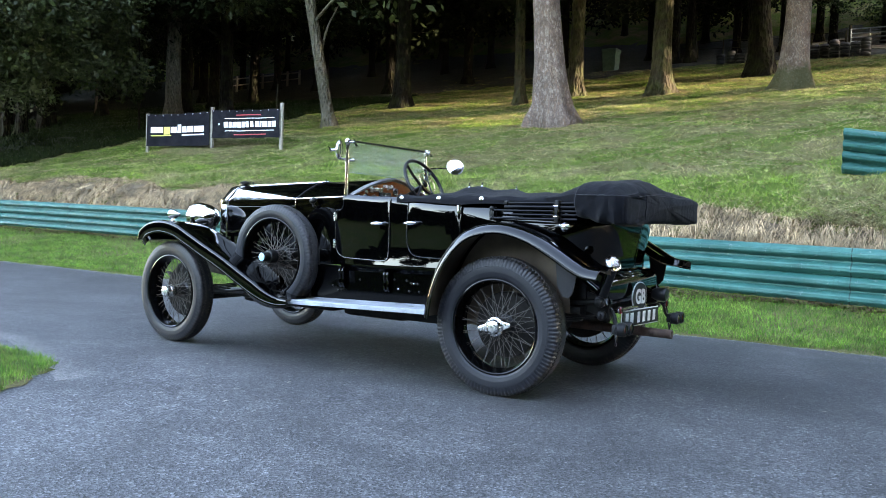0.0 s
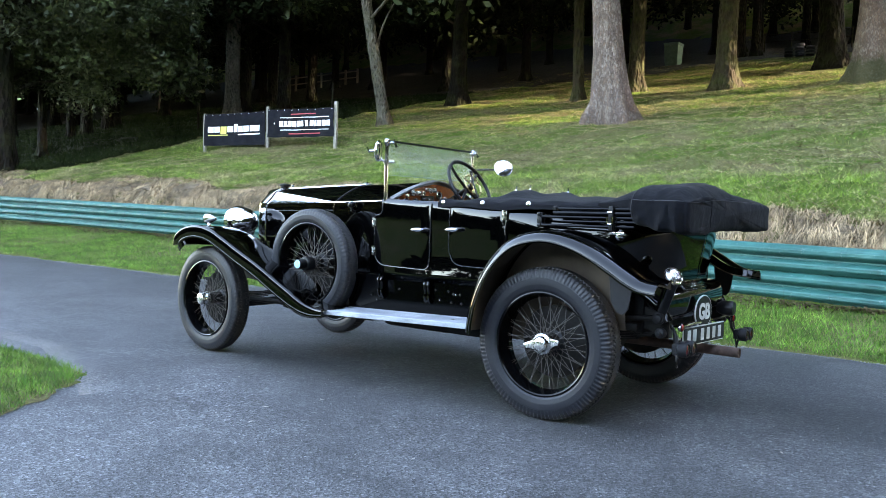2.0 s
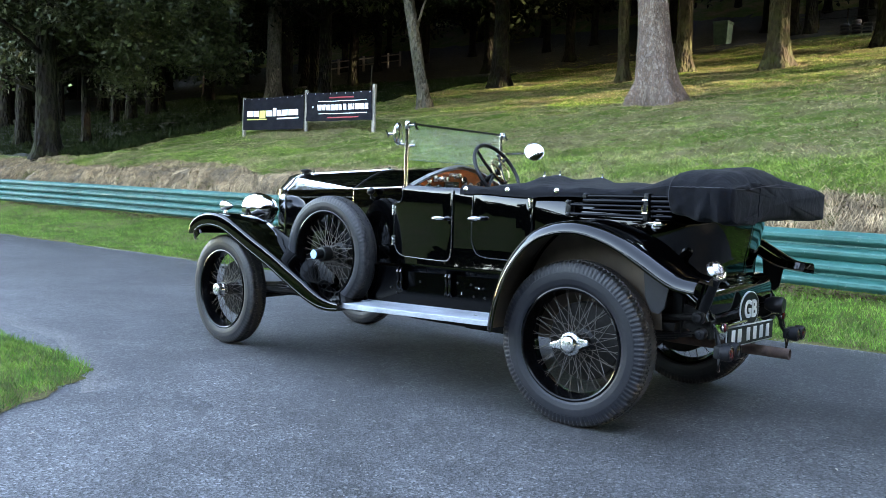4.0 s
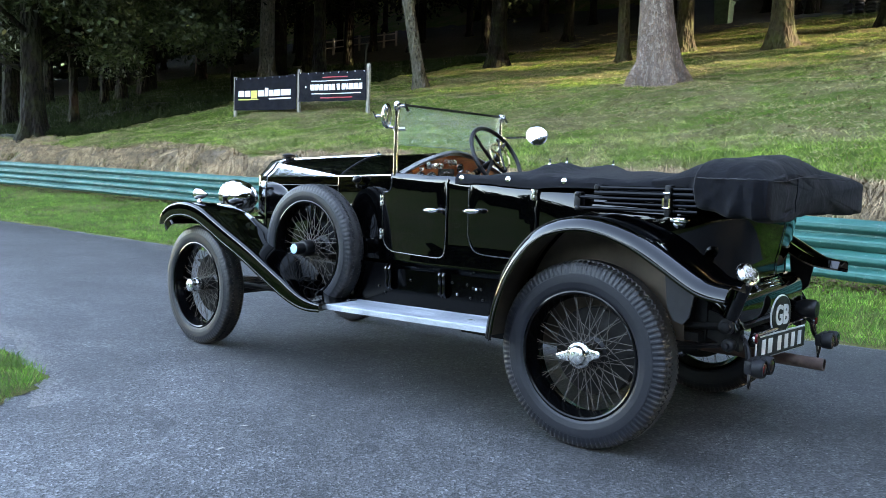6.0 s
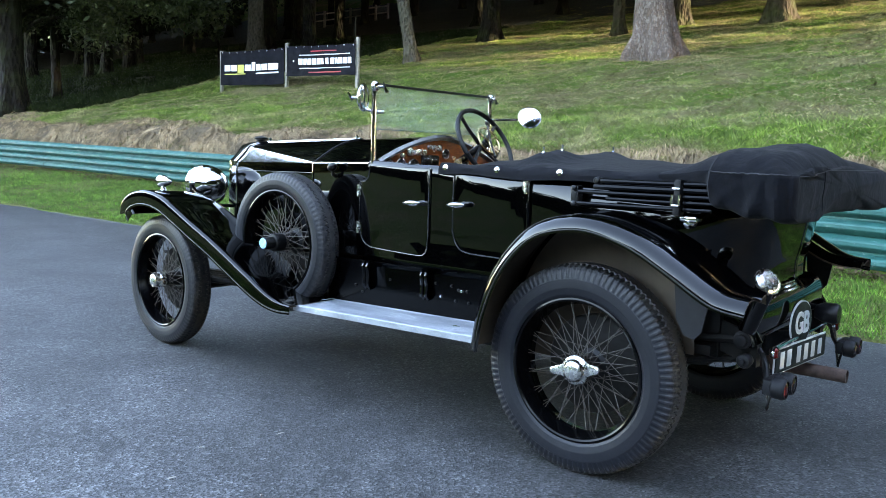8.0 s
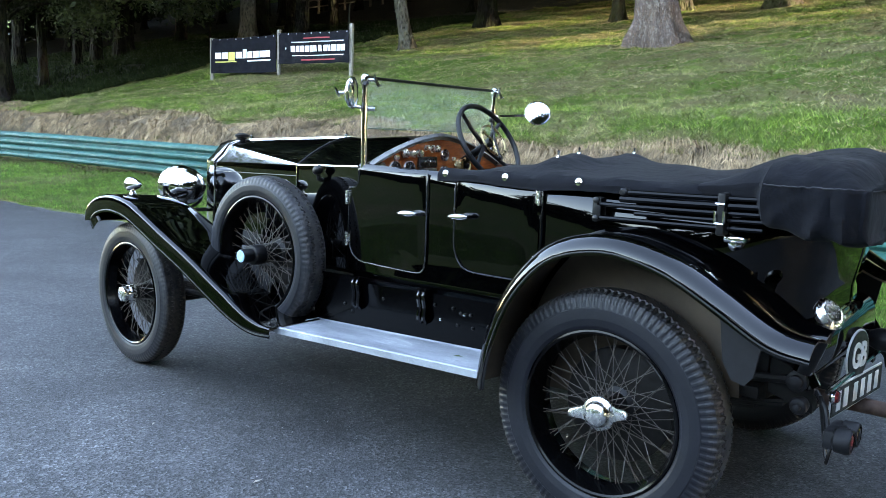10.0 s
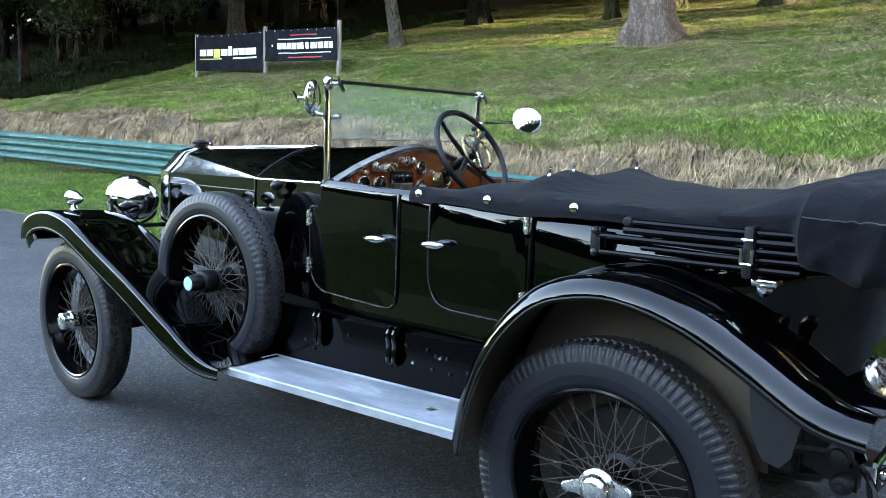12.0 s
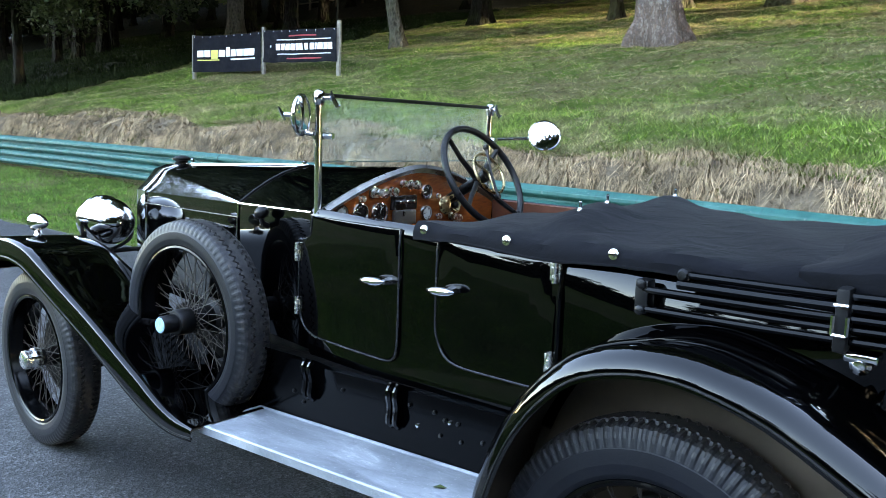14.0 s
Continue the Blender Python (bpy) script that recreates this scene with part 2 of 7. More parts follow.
def raw(name, verts, faces, smooth=False):
    """A mesh from numpy arrays: verts (n, 3), faces (m, k)."""
    verts, faces = np.asarray(verts, np.float32), np.asarray(faces, np.int32)
    me = bpy.data.meshes.new(name)
    k = faces.shape[1]
    me.vertices.add(len(verts)), me.loops.add(faces.size), me.polygons.add(len(faces))
    me.vertices.foreach_set("co", verts.ravel())
    me.loops.foreach_set("vertex_index", faces.ravel())
    me.polygons.foreach_set("loop_start", np.arange(0, faces.size, k, dtype=np.int32))
    me.update(calc_edges=True)
    if smooth:
        me.polygons.foreach_set("use_smooth", np.ones(len(faces), bool))
    return me


def box(bm, x0, x1, y0, y1, z0, z1, bevel=0.0, m=None):
    vs = [bm.verts.new(p) for p in ((x0, y0, z0), (x1, y0, z0), (x1, y1, z0), (x0, y1, z0), (x0, y0, z1), (x1, y0, z1), (x1, y1, z1), (x0, y1, z1))]
    fs = [bm.faces.new([vs[i] for i in f]) for f in ((3, 2, 1, 0), (4, 5, 6, 7), (0, 1, 5, 4), (1, 2, 6, 5), (2, 3, 7, 6), (3, 0, 4, 7))]
    if bevel:
        es = {e for f in fs for e in f.edges}
        r = bmesh.ops.bevel(bm, geom=list(es), offset=bevel, segments=2, affect="EDGES", profile=0.6)
        vs = list({v for f in r["faces"] for v in f.verts} | {v for v in vs if v.is_valid})
    if m:
        bmesh.ops.transform(bm, matrix=m, verts=[v for v in vs if v.is_valid])
    return bm


def loft(bm, rings, close_ring=True, cap=True):
    """Joins rings of equal length into a skin."""
    vr = [[bm.verts.new(p) for p in r] for r in rings]
    n = len(vr[0])
    for a, b in zip(vr, vr[1:]):
        for i in range(n if close_ring else n - 1):
            j = (i + 1) % n
            bm.faces.new((a[i], a[j], b[j], b[i]))
    if cap and close_ring:
        bm.faces.new(list(reversed(vr[0])))
        bm.faces.new(vr[-1])
    return bm


def smooth_curve(points, n):
    """n points along a Catmull-Rom curve through points."""
    p = [Vector(q) for q in points]
    p = [p[0] * 2 - p[1], *p, p[-1] * 2 - p[-2]]
    out = []
    for k in range(n):
        s = k / (n - 1) * (len(p) - 3)
        i = min(int(s), len(p) - 4)
        t = s - i
        a, b, c, d = p[i:i + 4]
        out.append(0.5 * ((2 * b) + (c - a) * t + (2 * a - 5 * b + 4 * c - d) * t * t + (3 * b - a - 3 * c + d) * t ** 3))
    return out


def tube(bm, points, radius, seg=8, cap=True):
    """A round bar along points; radius is a number or one for each point."""
    pts = [Vector(p) for p in points]
    rings, up = [], None
    for i, p in enumerate(pts):
        d = (pts[min(i + 1, len(pts) - 1)] - pts[max(i - 1, 0)]).normalized()
        if up is None:
            up = d.orthogonal().normalized()
        up = (up - d * up.dot(d)).normalized()
        side = d.cross(up)
        r = radius[i] if isinstance(radius, (list, tuple)) else radius
        rings.append([p + (up * math.cos(a) + side * math.sin(a)) * r for a in (2 * math.pi * k / seg for k in range(seg))])
    return loft(bm, rings, True, cap)


def lathe(bm, profile, seg=32, m=None, closed=False):
    """Turns (radius, height) pairs round the z axis."""
    rings = []
    for r, h in profile:
        ring = [Vector((r * math.cos(2 * math.pi * k / seg), r * math.sin(2 * math.pi * k / seg), h)) for k in range(seg)]
        rings.append([m @ v for v in ring] if m else ring)
    if closed:
        rings.append(rings[0])
    vr = []
    for i, ring in enumerate(rings):
        if closed and i == len(rings) - 1:
            vr.append(vr[0])
        elif profile[i][0] < 1e-6:
            vr.append([bm.verts.new(ring[0])] * seg)
        else:
            vr.append([bm.verts.new(p) for p in ring])
    for a, b in zip(vr, vr[1:]):
        for i in range(seg):
            j = (i + 1) % seg
            f = []
            for v in (a[i], a[j], b[j], b[i]):
                if v not in f:
                    f.append(v)
            if len(f) > 2:
                bm.faces.new(f)
    return bm


# ---- ground ----
def rail_y(x):
    x = np.clip(x, -12, 26)
    return -4.88 - 0.1424 * x + 0.005 * x * x


BANK_D = (0, 0.3, 0.6, 1.2, 1.8, 3.5, 5.4, 7.4, 10.2, 18.4, 27, 35, 50, 75, 120, 400)
BANK_Z = (0.28, 0.75, 1.12, 1.42, 1.65, 2.0, 2.5, 3.1, 3.55, 5.5, 7.55, 9.6, 13.2, 21, 28, 40)


def land(x, y):
    """Height of the ground: flat by the road, a bank behind the barrier, a field behind."""
    x, y = np.asarray(x, float), np.asarray(y, float)
    yr, lift = rail_y(x), 0.0106 * np.clip(x, -8, 40)
    t = (-2.9 - y) / (-2.9 - yr)
    verge = 0.02 * np.clip(t * 8, 0, 1) + (0.26 + lift) * t * t
    bank = lift + np.interp(yr - y, BANK_D, BANK_Z) + np.clip((x + 25) / 45, 0, 1) * np.interp(yr - y, (50, 75, 120, 400), (0, 3, 24, 110))
    field = -0.04 + 0.16 * np.clip((y - 15) / 10, 0, 1) + np.interp(y, (15, 60, 200, 600), (0, 1.0, 5, 16))
    return np.where(y > -2.9, np.where(y > 12, field, -0.04), np.where(yr - y < 0, verge, bank))


def straw_width(x):
    """The dry strip is narrower beside the car than further up the lane."""
    return np.interp(x, (-2, 4, 11), (0.52, 0.66, 1.0))


def soft_noise(x, y, s):
    return np.sin(x * 1.7 * s + np.sin(y * 1.3 * s) * 1.4) * np.cos(y * 1.9 * s + np.sin(x * 0.9 * s) * 1.7)


def bumpy(x, y):
    z = land(x, y)
    rough = np.clip((rail_y(x) - y) / 2.0, 0, 1)
    return z + rough * (0.05 * soft_noise(x, y, 0.9) + 0.03 * soft_noise(x + 9, y, 2.7) + 0.022 * soft_noise(x + 4, y + 2, 6.5)) + np.where(y < -2.95, 0.008 * soft_noise(x, y, 6), 0)


xs = np.unique(np.r_[np.linspace(-900, -40, 12), np.linspace(-40, -8, 18), np.arange(-8, 26, 0.2), np.linspace(26, 60, 40), np.linspace(60, 900, 16)])
ys = np.unique(np.r_[np.linspace(-900, -60, 14), np.linspace(-60, -26, 40), np.arange(-26, -8, 0.22), np.arange(-8, -2.9, 0.1), [-2.9, -2.88, -2.5], np.linspace(0, 40, 14), np.linspace(40, 900, 20)])
gx, gy = np.meshgrid(xs, ys)
gz = bumpy(gx, gy)
idx = np.arange(gx.size).reshape(gx.shape)
quads = np.stack([idx[:-1, :-1], idx[:-1, 1:], idx[1:, 1:], idx[1:, :-1]], -1).reshape(-1, 4)
ground = part("ground", raw("ground", np.stack([gx, gy, gz], -1).reshape(-1, 3), quads, True), TURF)
tagged(ground, "sloping mown grass bank with straw patches above a lane", "ground", kind="structure")

# the lane: a sheet with an uneven edge against the grass
rx = np.arange(-60, 90, 0.25)
edge = -2.9 + 0.035 * np.sin(rx * 2.3) + 0.03 * np.sin(rx * 5.1 + 1) + 0.02 * np.sin(rx * 11.7)
cols = [edge + 0.0, edge + 0.06, np.full_like(rx, -1.5), np.full_like(rx, 0.5), np.full_like(rx, 3.5), np.full_like(rx, 8.0), np.full_like(rx, 12.5)]
lift = [-0.03, 0.0, 0.0, 0.0, 0.0, 0.0, -0.05]
rv = np.stack([np.stack([rx, c, np.full_like(rx, h)], -1) for c, h in zip(cols, lift)])
ri = np.arange(rv.shape[0] * rv.shape[1]).reshape(rv.shape[:2])
rq = np.stack([ri[:-1, :-1], ri[:-1, 1:], ri[1:, 1:], ri[1:, :-1]], -1).reshape(-1, 4)
road = part("road", raw("road", rv.reshape(-1, 3), rq), ASPHALT)
tagged(road, "grey worn asphalt lane with fine stone grit", "road", kind="structure")

# the grass corner on the near side of the lane
corner = smooth_curve([(60, 1.55, 0), (20, 1.7, 0), (9, 1.78, 0), (4.5, 1.80, 0), (3.4, 1.80, 0), (2.75, 1.89, 0), (2.52, 2.05, 0), (2.3, 2.33, 0), (1.95, 2.8, 0), (1.3, 3.7, 0), (0.9, 5.0, 0), (0.7, 8.0, 0), (0.6, 12.4, 0)], 160)
bm = bmesh.new()
top, low = [], []
for k, p in enumerate(corner):
    j = 0.02 * math.sin(k * 0.45) + 0.008 * math.sin(k * 1.1)
    low.append(bm.verts.new((p.x + j, p.y + j, 0.004)))
    top.append(bm.verts.new((p.x + j + 0.09, p.y + j + 0.07, 0.016)))
far = bm.verts.new((60, 12.4, 0.05))
for a, b, c, d in zip(low, low[1:], top[1:], top):
    bm.faces.new((a, d, c, b))
bm.faces.new([*top, far])
bmesh.ops.triangulate(bm, faces=bm.faces[:])
bmesh.ops.recalc_face_normals(bm, faces=bm.faces[:])
island = part("grass_corner", bm, TURF)
tagged(island, "raised corner of green turf at the lane's edge", "grass", kind="structure")


# ---- grass ----
rng = np.random.default_rng(7)


def blades(x, y, z, h, w, lean, bend=0.5):
    """Triangles for blades of grass rooted at x, y, z."""
    n = len(x)
    a = rng.uniform(0, 2 * np.pi, n)
    b = rng.uniform(0, 2 * np.pi, n)
    dx, dy = np.cos(a) * w / 2, np.sin(a) * w / 2
    off = h * lean * rng.uniform(0.2, 1.0, n)
    tx, ty = x + np.cos(b) * off, y + np.sin(b) * off
    v = np.stack([np.stack([x - dx, y - dy, z], -1), np.stack([x + dx, y + dy, z], -1), np.stack([tx, ty, z + h], -1)], 1)
    return v.reshape(-1, 3)


def grass_object(name, verts, material, label):
    f = np.arange(len(verts)).reshape(-1, 3)
    ob = part(name, raw(name, verts, f), material)
    return tagged(ob, label, "grass", kind="stuff")


n = 130000
vx = -5 + 31 * rng.random(n) ** 1.25
vy = -2.93 + (rail_y(vx) + 2.9 + 0.1) * rng.random(n)
grass_object("verge_grass", blades(vx, vy, land(vx, vy) - 0.01, rng.uniform(0.025, 0.075, n), rng.uniform(0.005, 0.011, n), 1.0), BLADES, "short bright green grass along the barrier")


def patches(x, y):
    """Where the bank's grass is thick and green (1) or mown and strawy (0)."""
    v = 0.5 + 0.34 * soft_noise(x + 3, y, 0.45) + 0.32 * soft_noise(x, y + 5, 1.3) + 0.22 * soft_noise(x, y, 3.1)
    d = rail_y(x) - y
    return np.clip(v + 0.25 * np.exp(-((d - 2.0) / 1.3) ** 2) - 0.5 * np.exp(-((x - 7.0) / 4.5) ** 2 - ((y + 12.8) / 2.6) ** 2), 0, 1)


n = 500000
vx = -6 + 34 * rng.random(n) ** 1.2
vd = 1.1 * straw_width(vx) + 34 * rng.random(n) ** 2.3
vy = rail_y(vx) - vd
thin = (vx < 22 + 1.5 * rng.random(n)) | (rng.random(n) < 0.4)
vx, vy = vx[thin], vy[thin]
n = len(vx)
g = patches(vx, vy) > rng.random(n) * 0.9 + 0.05
gx_, gy_ = vx[g], vy[g]
k = len(gx_)
tall = rng.uniform(0.02, 0.062, k) * (0.75 + 0.8 * patches(gx_, gy_)) * (1 + 0.15 * np.exp(-((rail_y(gx_) - gy_ - 1.7) / 0.6) ** 2))
grass_object("bank_grass", blades(gx_, gy_, bumpy(gx_, gy_) - 0.01, tall, rng.uniform(0.005, 0.013, k) * np.interp(rail_y(gx_) - gy_, (2, 10, 30), (1.0, 1.7, 3.0)), 1.7), BLADES_HILL, "rough green grass growing in tufts on a bank")
gx_, gy_ = vx[~g], vy[~g]
k = len(gx_)
grass_object("mown_grass", blades(gx_, gy_, bumpy(gx_, gy_) + 0.005, rng.uniform(0.012, 0.05, k), rng.uniform(0.010, 0.022, k) * np.interp(rail_y(gx_) - gy_, (2, 10, 30), (0.8, 1.2, 2.4)), 4.0), CUT, "flattened strawy mown grass on a bank")
# taller single tufts
tx, ty_ = rng.uniform(-5, 24, 420), rng.uniform(1.2, 9, 420)
ty = rail_y(tx) - ty_ * np.where(ty_ < 2.5, straw_width(tx), 1)
keep = patches(tx, ty) > 0.55
tx, ty = np.repeat(tx[keep], 60), np.repeat(ty[keep], 60)
k = len(tx)
tx, ty = tx + rng.normal(0, 0.09, k), ty + rng.normal(0, 0.09, k)
grass_object("grass_tufts", blades(tx, ty, bumpy(tx, ty) - 0.01, rng.uniform(0.03, 0.10, k), rng.uniform(0.004, 0.008, k), 1.2), BLADES_HILL, "taller fresh green tufts on the bank")
n = 190000
vx, vy = 0.9 + 7 * rng.random(n) ** 1.4, 1.7 + 4.8 * rng.random(n) ** 1.3
cx = np.array([p.x for p in corner]); cy = np.array([p.y for p in corner])
inside = np.where(vy < 1.8, False, (vx > np.interp(vy, cy[95:], cx[95:]) + rng.uniform(-0.03, 0.09, n)) & (vy > np.interp(vx, cx[::-1], cy[::-1]) + rng.uniform(-0.03, 0.09, n)))
vx, vy = vx[inside], vy[inside]
n = len(vx)
grass_object("corner_grass", blades(vx, vy, np.full(n, 0.008), rng.uniform(0.02, 0.06, n), rng.uniform(0.003, 0.006, n), 1.2), BLADES, "short green grass on the lane's corner")

# dry grass on the edge of the bank: a trodden sheet and long drooping blades
sx = np.arange(-8, 29, 0.12)
sd = np.array((0.1, 0.25, 0.4, 0.6, 0.8, 1.0, 1.2))
wob = 0.18 * np.sin(sx * 0.9) + 0.12 * np.sin(sx * 2.3 + 1)
SX, SD = np.meshgrid(sx, sd)
SY = rail_y(SX) - SD * straw_width(SX) * (1 + wob[None, :] * (SD > 0.5))
SZ = bumpy(SX, SY) + 0.03 + 0.05 * soft_noise(SX * 3, SY * 2, 1.6) * (SD > 0.15) * (SD < 1.1) - 0.06 * (SD > 1.15)
si = np.arange(SX.size).reshape(SX.shape)
dry = part("dry_bank", raw("dry_bank", np.stack([SX, SY, SZ], -1).reshape(-1, 3), np.stack([si[:-1, 1:], si[:-1, :-1], si[1:, :-1], si[1:, 1:]], -1).reshape(-1, 4), True), STRAW_MAT)
tagged(dry, "strip of trodden dry straw along the bank's edge", "grass", kind="structure")
roots = 3900
rx_ = -6 + 34 * rng.random(roots) ** 1.25
rd_ = 0.12 + rng.random(roots) ** 0.9 * (1.12 + 0.25 * np.sin(rx_ * 0.9) + 0.12 * np.sin(rx_ * 2.3 + 1)) * straw_width(rx_)
per = 34
size = np.repeat(rng.uniform(0.6, 1.25, roots) * (1 + 0.25 * np.sin(rx_ * 3.1)), per)
n = roots * per
vx = np.repeat(rx_, per) + rng.normal(0, 0.035, n)
vy = np.repeat(rail_y(rx_) - rd_, per) + rng.normal(0, 0.03, n)
vz = bumpy(vx, vy) + 0.01
way = np.where(rng.random(n) < 0.55, np.repeat(np.where(rng.random(roots) < 0.5, rng.normal(np.pi / 2, 0.7, roots), rng.normal(0.15, 0.5, roots) + np.pi * (rng.random(roots) < 0.5)), per) + rng.normal(0, 0.45, n), rng.uniform(0, 2 * np.pi, n))
far = size * rng.uniform(0.09, 0.30, n)
dx, dy = np.cos(way), np.sin(way)
wide = rng.uniform(0.0022, 0.0048, n) * np.interp(vx, (4, 16), (1.0, 1.9))
mx, my, mz = vx + dx * far * 0.42, vy + dy * far * 0.42, vz + far * rng.uniform(0.03, 0.26, n)
ex, ey = vx + dx * far, np.minimum(vy + dy * far, rail_y(vx) - 0.03)
my = np.minimum(my, rail_y(mx) - 0.03)
ez = np.maximum(mz - far * rng.uniform(0.35, 0.9, n), np.maximum(vz - 0.35, bumpy(ex, ey) + 0.005))
strip = []
for cx_, cy_, cz_, f in ((vx, vy, vz, 1.0), (mx, my, mz, 1.0), (ex, ey, ez, 0.25)):
    strip += [np.stack([cx_ - dy * wide * f, cy_ + dx * wide * f, cz_], -1), np.stack([cx_ + dy * wide * f, cy_ - dx * wide * f, cz_], -1)]
hv = np.stack(strip, 1).reshape(-1, 3)
hf = (np.arange(n) * 6)[:, None, None] + np.array(((0, 1, 3, 2), (2, 3, 5, 4)))[None]
tagged(part("dry_grass", raw("dry_grass", hv, hf.reshape(-1, 4)), STRAW), "long dry straw-coloured grass hanging over the bank's edge", "grass", kind="stuff")


# leaf litter under the wood, its colour darkened to stand for the shade
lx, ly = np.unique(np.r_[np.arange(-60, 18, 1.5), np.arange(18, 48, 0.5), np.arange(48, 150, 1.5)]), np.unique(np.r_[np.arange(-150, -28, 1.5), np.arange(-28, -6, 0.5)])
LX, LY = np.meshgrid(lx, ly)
# the second mask lays the dark sheet over grass that is only shaded
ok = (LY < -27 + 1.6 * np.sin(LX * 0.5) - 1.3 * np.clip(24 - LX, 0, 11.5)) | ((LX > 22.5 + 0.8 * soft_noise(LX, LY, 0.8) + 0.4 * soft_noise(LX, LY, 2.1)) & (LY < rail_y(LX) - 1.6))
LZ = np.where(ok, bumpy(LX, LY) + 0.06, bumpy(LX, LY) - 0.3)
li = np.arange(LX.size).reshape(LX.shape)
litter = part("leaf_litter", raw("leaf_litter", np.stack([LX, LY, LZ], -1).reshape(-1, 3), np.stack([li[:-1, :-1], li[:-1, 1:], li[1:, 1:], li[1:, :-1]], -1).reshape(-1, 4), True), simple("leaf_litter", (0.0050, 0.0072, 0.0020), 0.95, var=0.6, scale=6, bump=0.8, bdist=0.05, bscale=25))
tagged(litter, "leaf litter and grass under trees, their shade put into its colour", "ground", kind="structure")


# grass blades in a darker green that carries the shade under the trees
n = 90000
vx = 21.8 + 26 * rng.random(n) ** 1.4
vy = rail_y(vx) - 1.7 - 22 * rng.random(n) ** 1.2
shade_green = leaf_mat("shaded_grass", (0.0065, 0.0125, 0.0028), (0.0150, 0.0255, 0.0060), 0.8, 0.1)
grass_object("shaded_grass", blades(vx, vy, bumpy(vx, vy) + 0.04, rng.uniform(0.05, 0.17, n), rng.uniform(0.03, 0.07, n), 1.3), shade_green, "low grass with the trees' shade put into its green")


# ---- crash barrier ----
def w_profile():
    """Outline of a two-wave beam, (out, up), 0.31 m high."""
    p = [(-0.004, 0.0), (0.022, 0.008), (0.072, 0.046), (0.082, 0.062), (0.082, 0.092), (0.072, 0.108), (0.004, 0.146), (0.004, 0.164), (0.072, 0.202), (0.082, 0.218), (0.082, 0.248), (0.072, 0.264), (0.022, 0.302), (-0.004, 0.31)]
    return p + [(o - 0.006, u) for o, u in reversed(p)]


def beam(bm, x0, x1, base, steps=10, yfun=None, zfun=None, proud=0.0):
    rings = []
    for k in range(steps + 1):
        x = x0 + (x1 - x0) * k / steps
        y, z = float(yfun(x)), float(zfun(x))
        rings.append([(x, y + o + proud, z + base + u) for o, u in w_profile()])
    return loft(bm, rings)


def rail_z(x):
    return 0.887 + 0.0106 * np.clip(x, -10, 40) - 0.61


DARK_LAP = simple("dark_lap", (0.006, 0.022, 0.019), 0.8, var=0.4, scale=30)
barrier = empty("crash_barrier", "weathered teal painted steel barrier with two stacked beams", "barrier", (0, 0, 0), kind="")
for row, base in (("lower", 0.0), ("upper", 0.31)):
    for k in range(-2, 8):
        x0 = k * 4.0 - 1.3
        bm = beam(bmesh.new(), x0 - 0.15, x0 + 4.0, base, 12, rail_y, rail_z, 0.005 * (k % 2))
        part("beam", bm, TEAL, barrier)
        for dx in ((-0.15, 4.0) if k % 2 else ()):
            part("lap_edge", beam(bmesh.new(), x0 + dx - 0.006, x0 + dx + 0.006, base, 1, rail_y, rail_z, 0.0075), DARK_LAP, barrier, "dark lap of two beams")
        for j, (dx, dz) in enumerate(((0.0, 0.06), (0.0, 0.25), (0.12, 0.06), (0.12, 0.25), (2.0, 0.155), (3.3, 0.155))):
            bm = bmesh.new()
            c = Vector((x0 + dx, float(rail_y(x0 + dx)) + (0.006 if dz == 0.155 else 0.076) + 0.006, float(rail_z(x0)) + base + dz))
            box(bm, c.x - (0.05 if dz == 0.155 and dx > 3 else 0.014), c.x + (0.05 if dz == 0.155 and dx > 3 else 0.014), c.y, c.y + 0.008, c.z - 0.012, c.z + 0.012, 0.003)
            part("bolt", bm, BARK_SHADED if dx > 3 else TEAL, barrier)
for k in range(-4, 16):
    x = k * 2.0 - 0.7
    y, z = float(rail_y(x)), float(rail_z(x))
    bm = box(bmesh.new(), x - 0.05, x + 0.05, y - 0.14, y - 0.012, z - 0.5, z + 0.56, 0.005)
    part("post", bm, TEAL, barrier)

# the short end of a second barrier up on the bank
stub = empty("barrier_end", "rounded end of a teal steel barrier on the bank", "barrier")
for base in (0.0, 0.31):
    yf = lambda x: -7.3 + 0.62 * (x + 0.85)
    zf = lambda x: float(land(-0.9, -7.4)) + 0.02 + 0.10 * (x + 0.85)
    bm = beam(bmesh.new(), -0.82, -5.8, base, 8, yf, zf)
    bmesh.ops.recalc_face_normals(bm, faces=bm.faces[:])
    part("beam", bm, TEAL, stub)
bm = box(bmesh.new(), -2.6, -2.5, -8.5, -8.38, 1.2, 2.2, 0.005)
part("post", bm, TEAL, stub)
bm = box(bmesh.new(), -1.15, -1.05, -7.6, -7.5, 1.2, 2.2, 0.005)
part("post", bm, TEAL, stub)


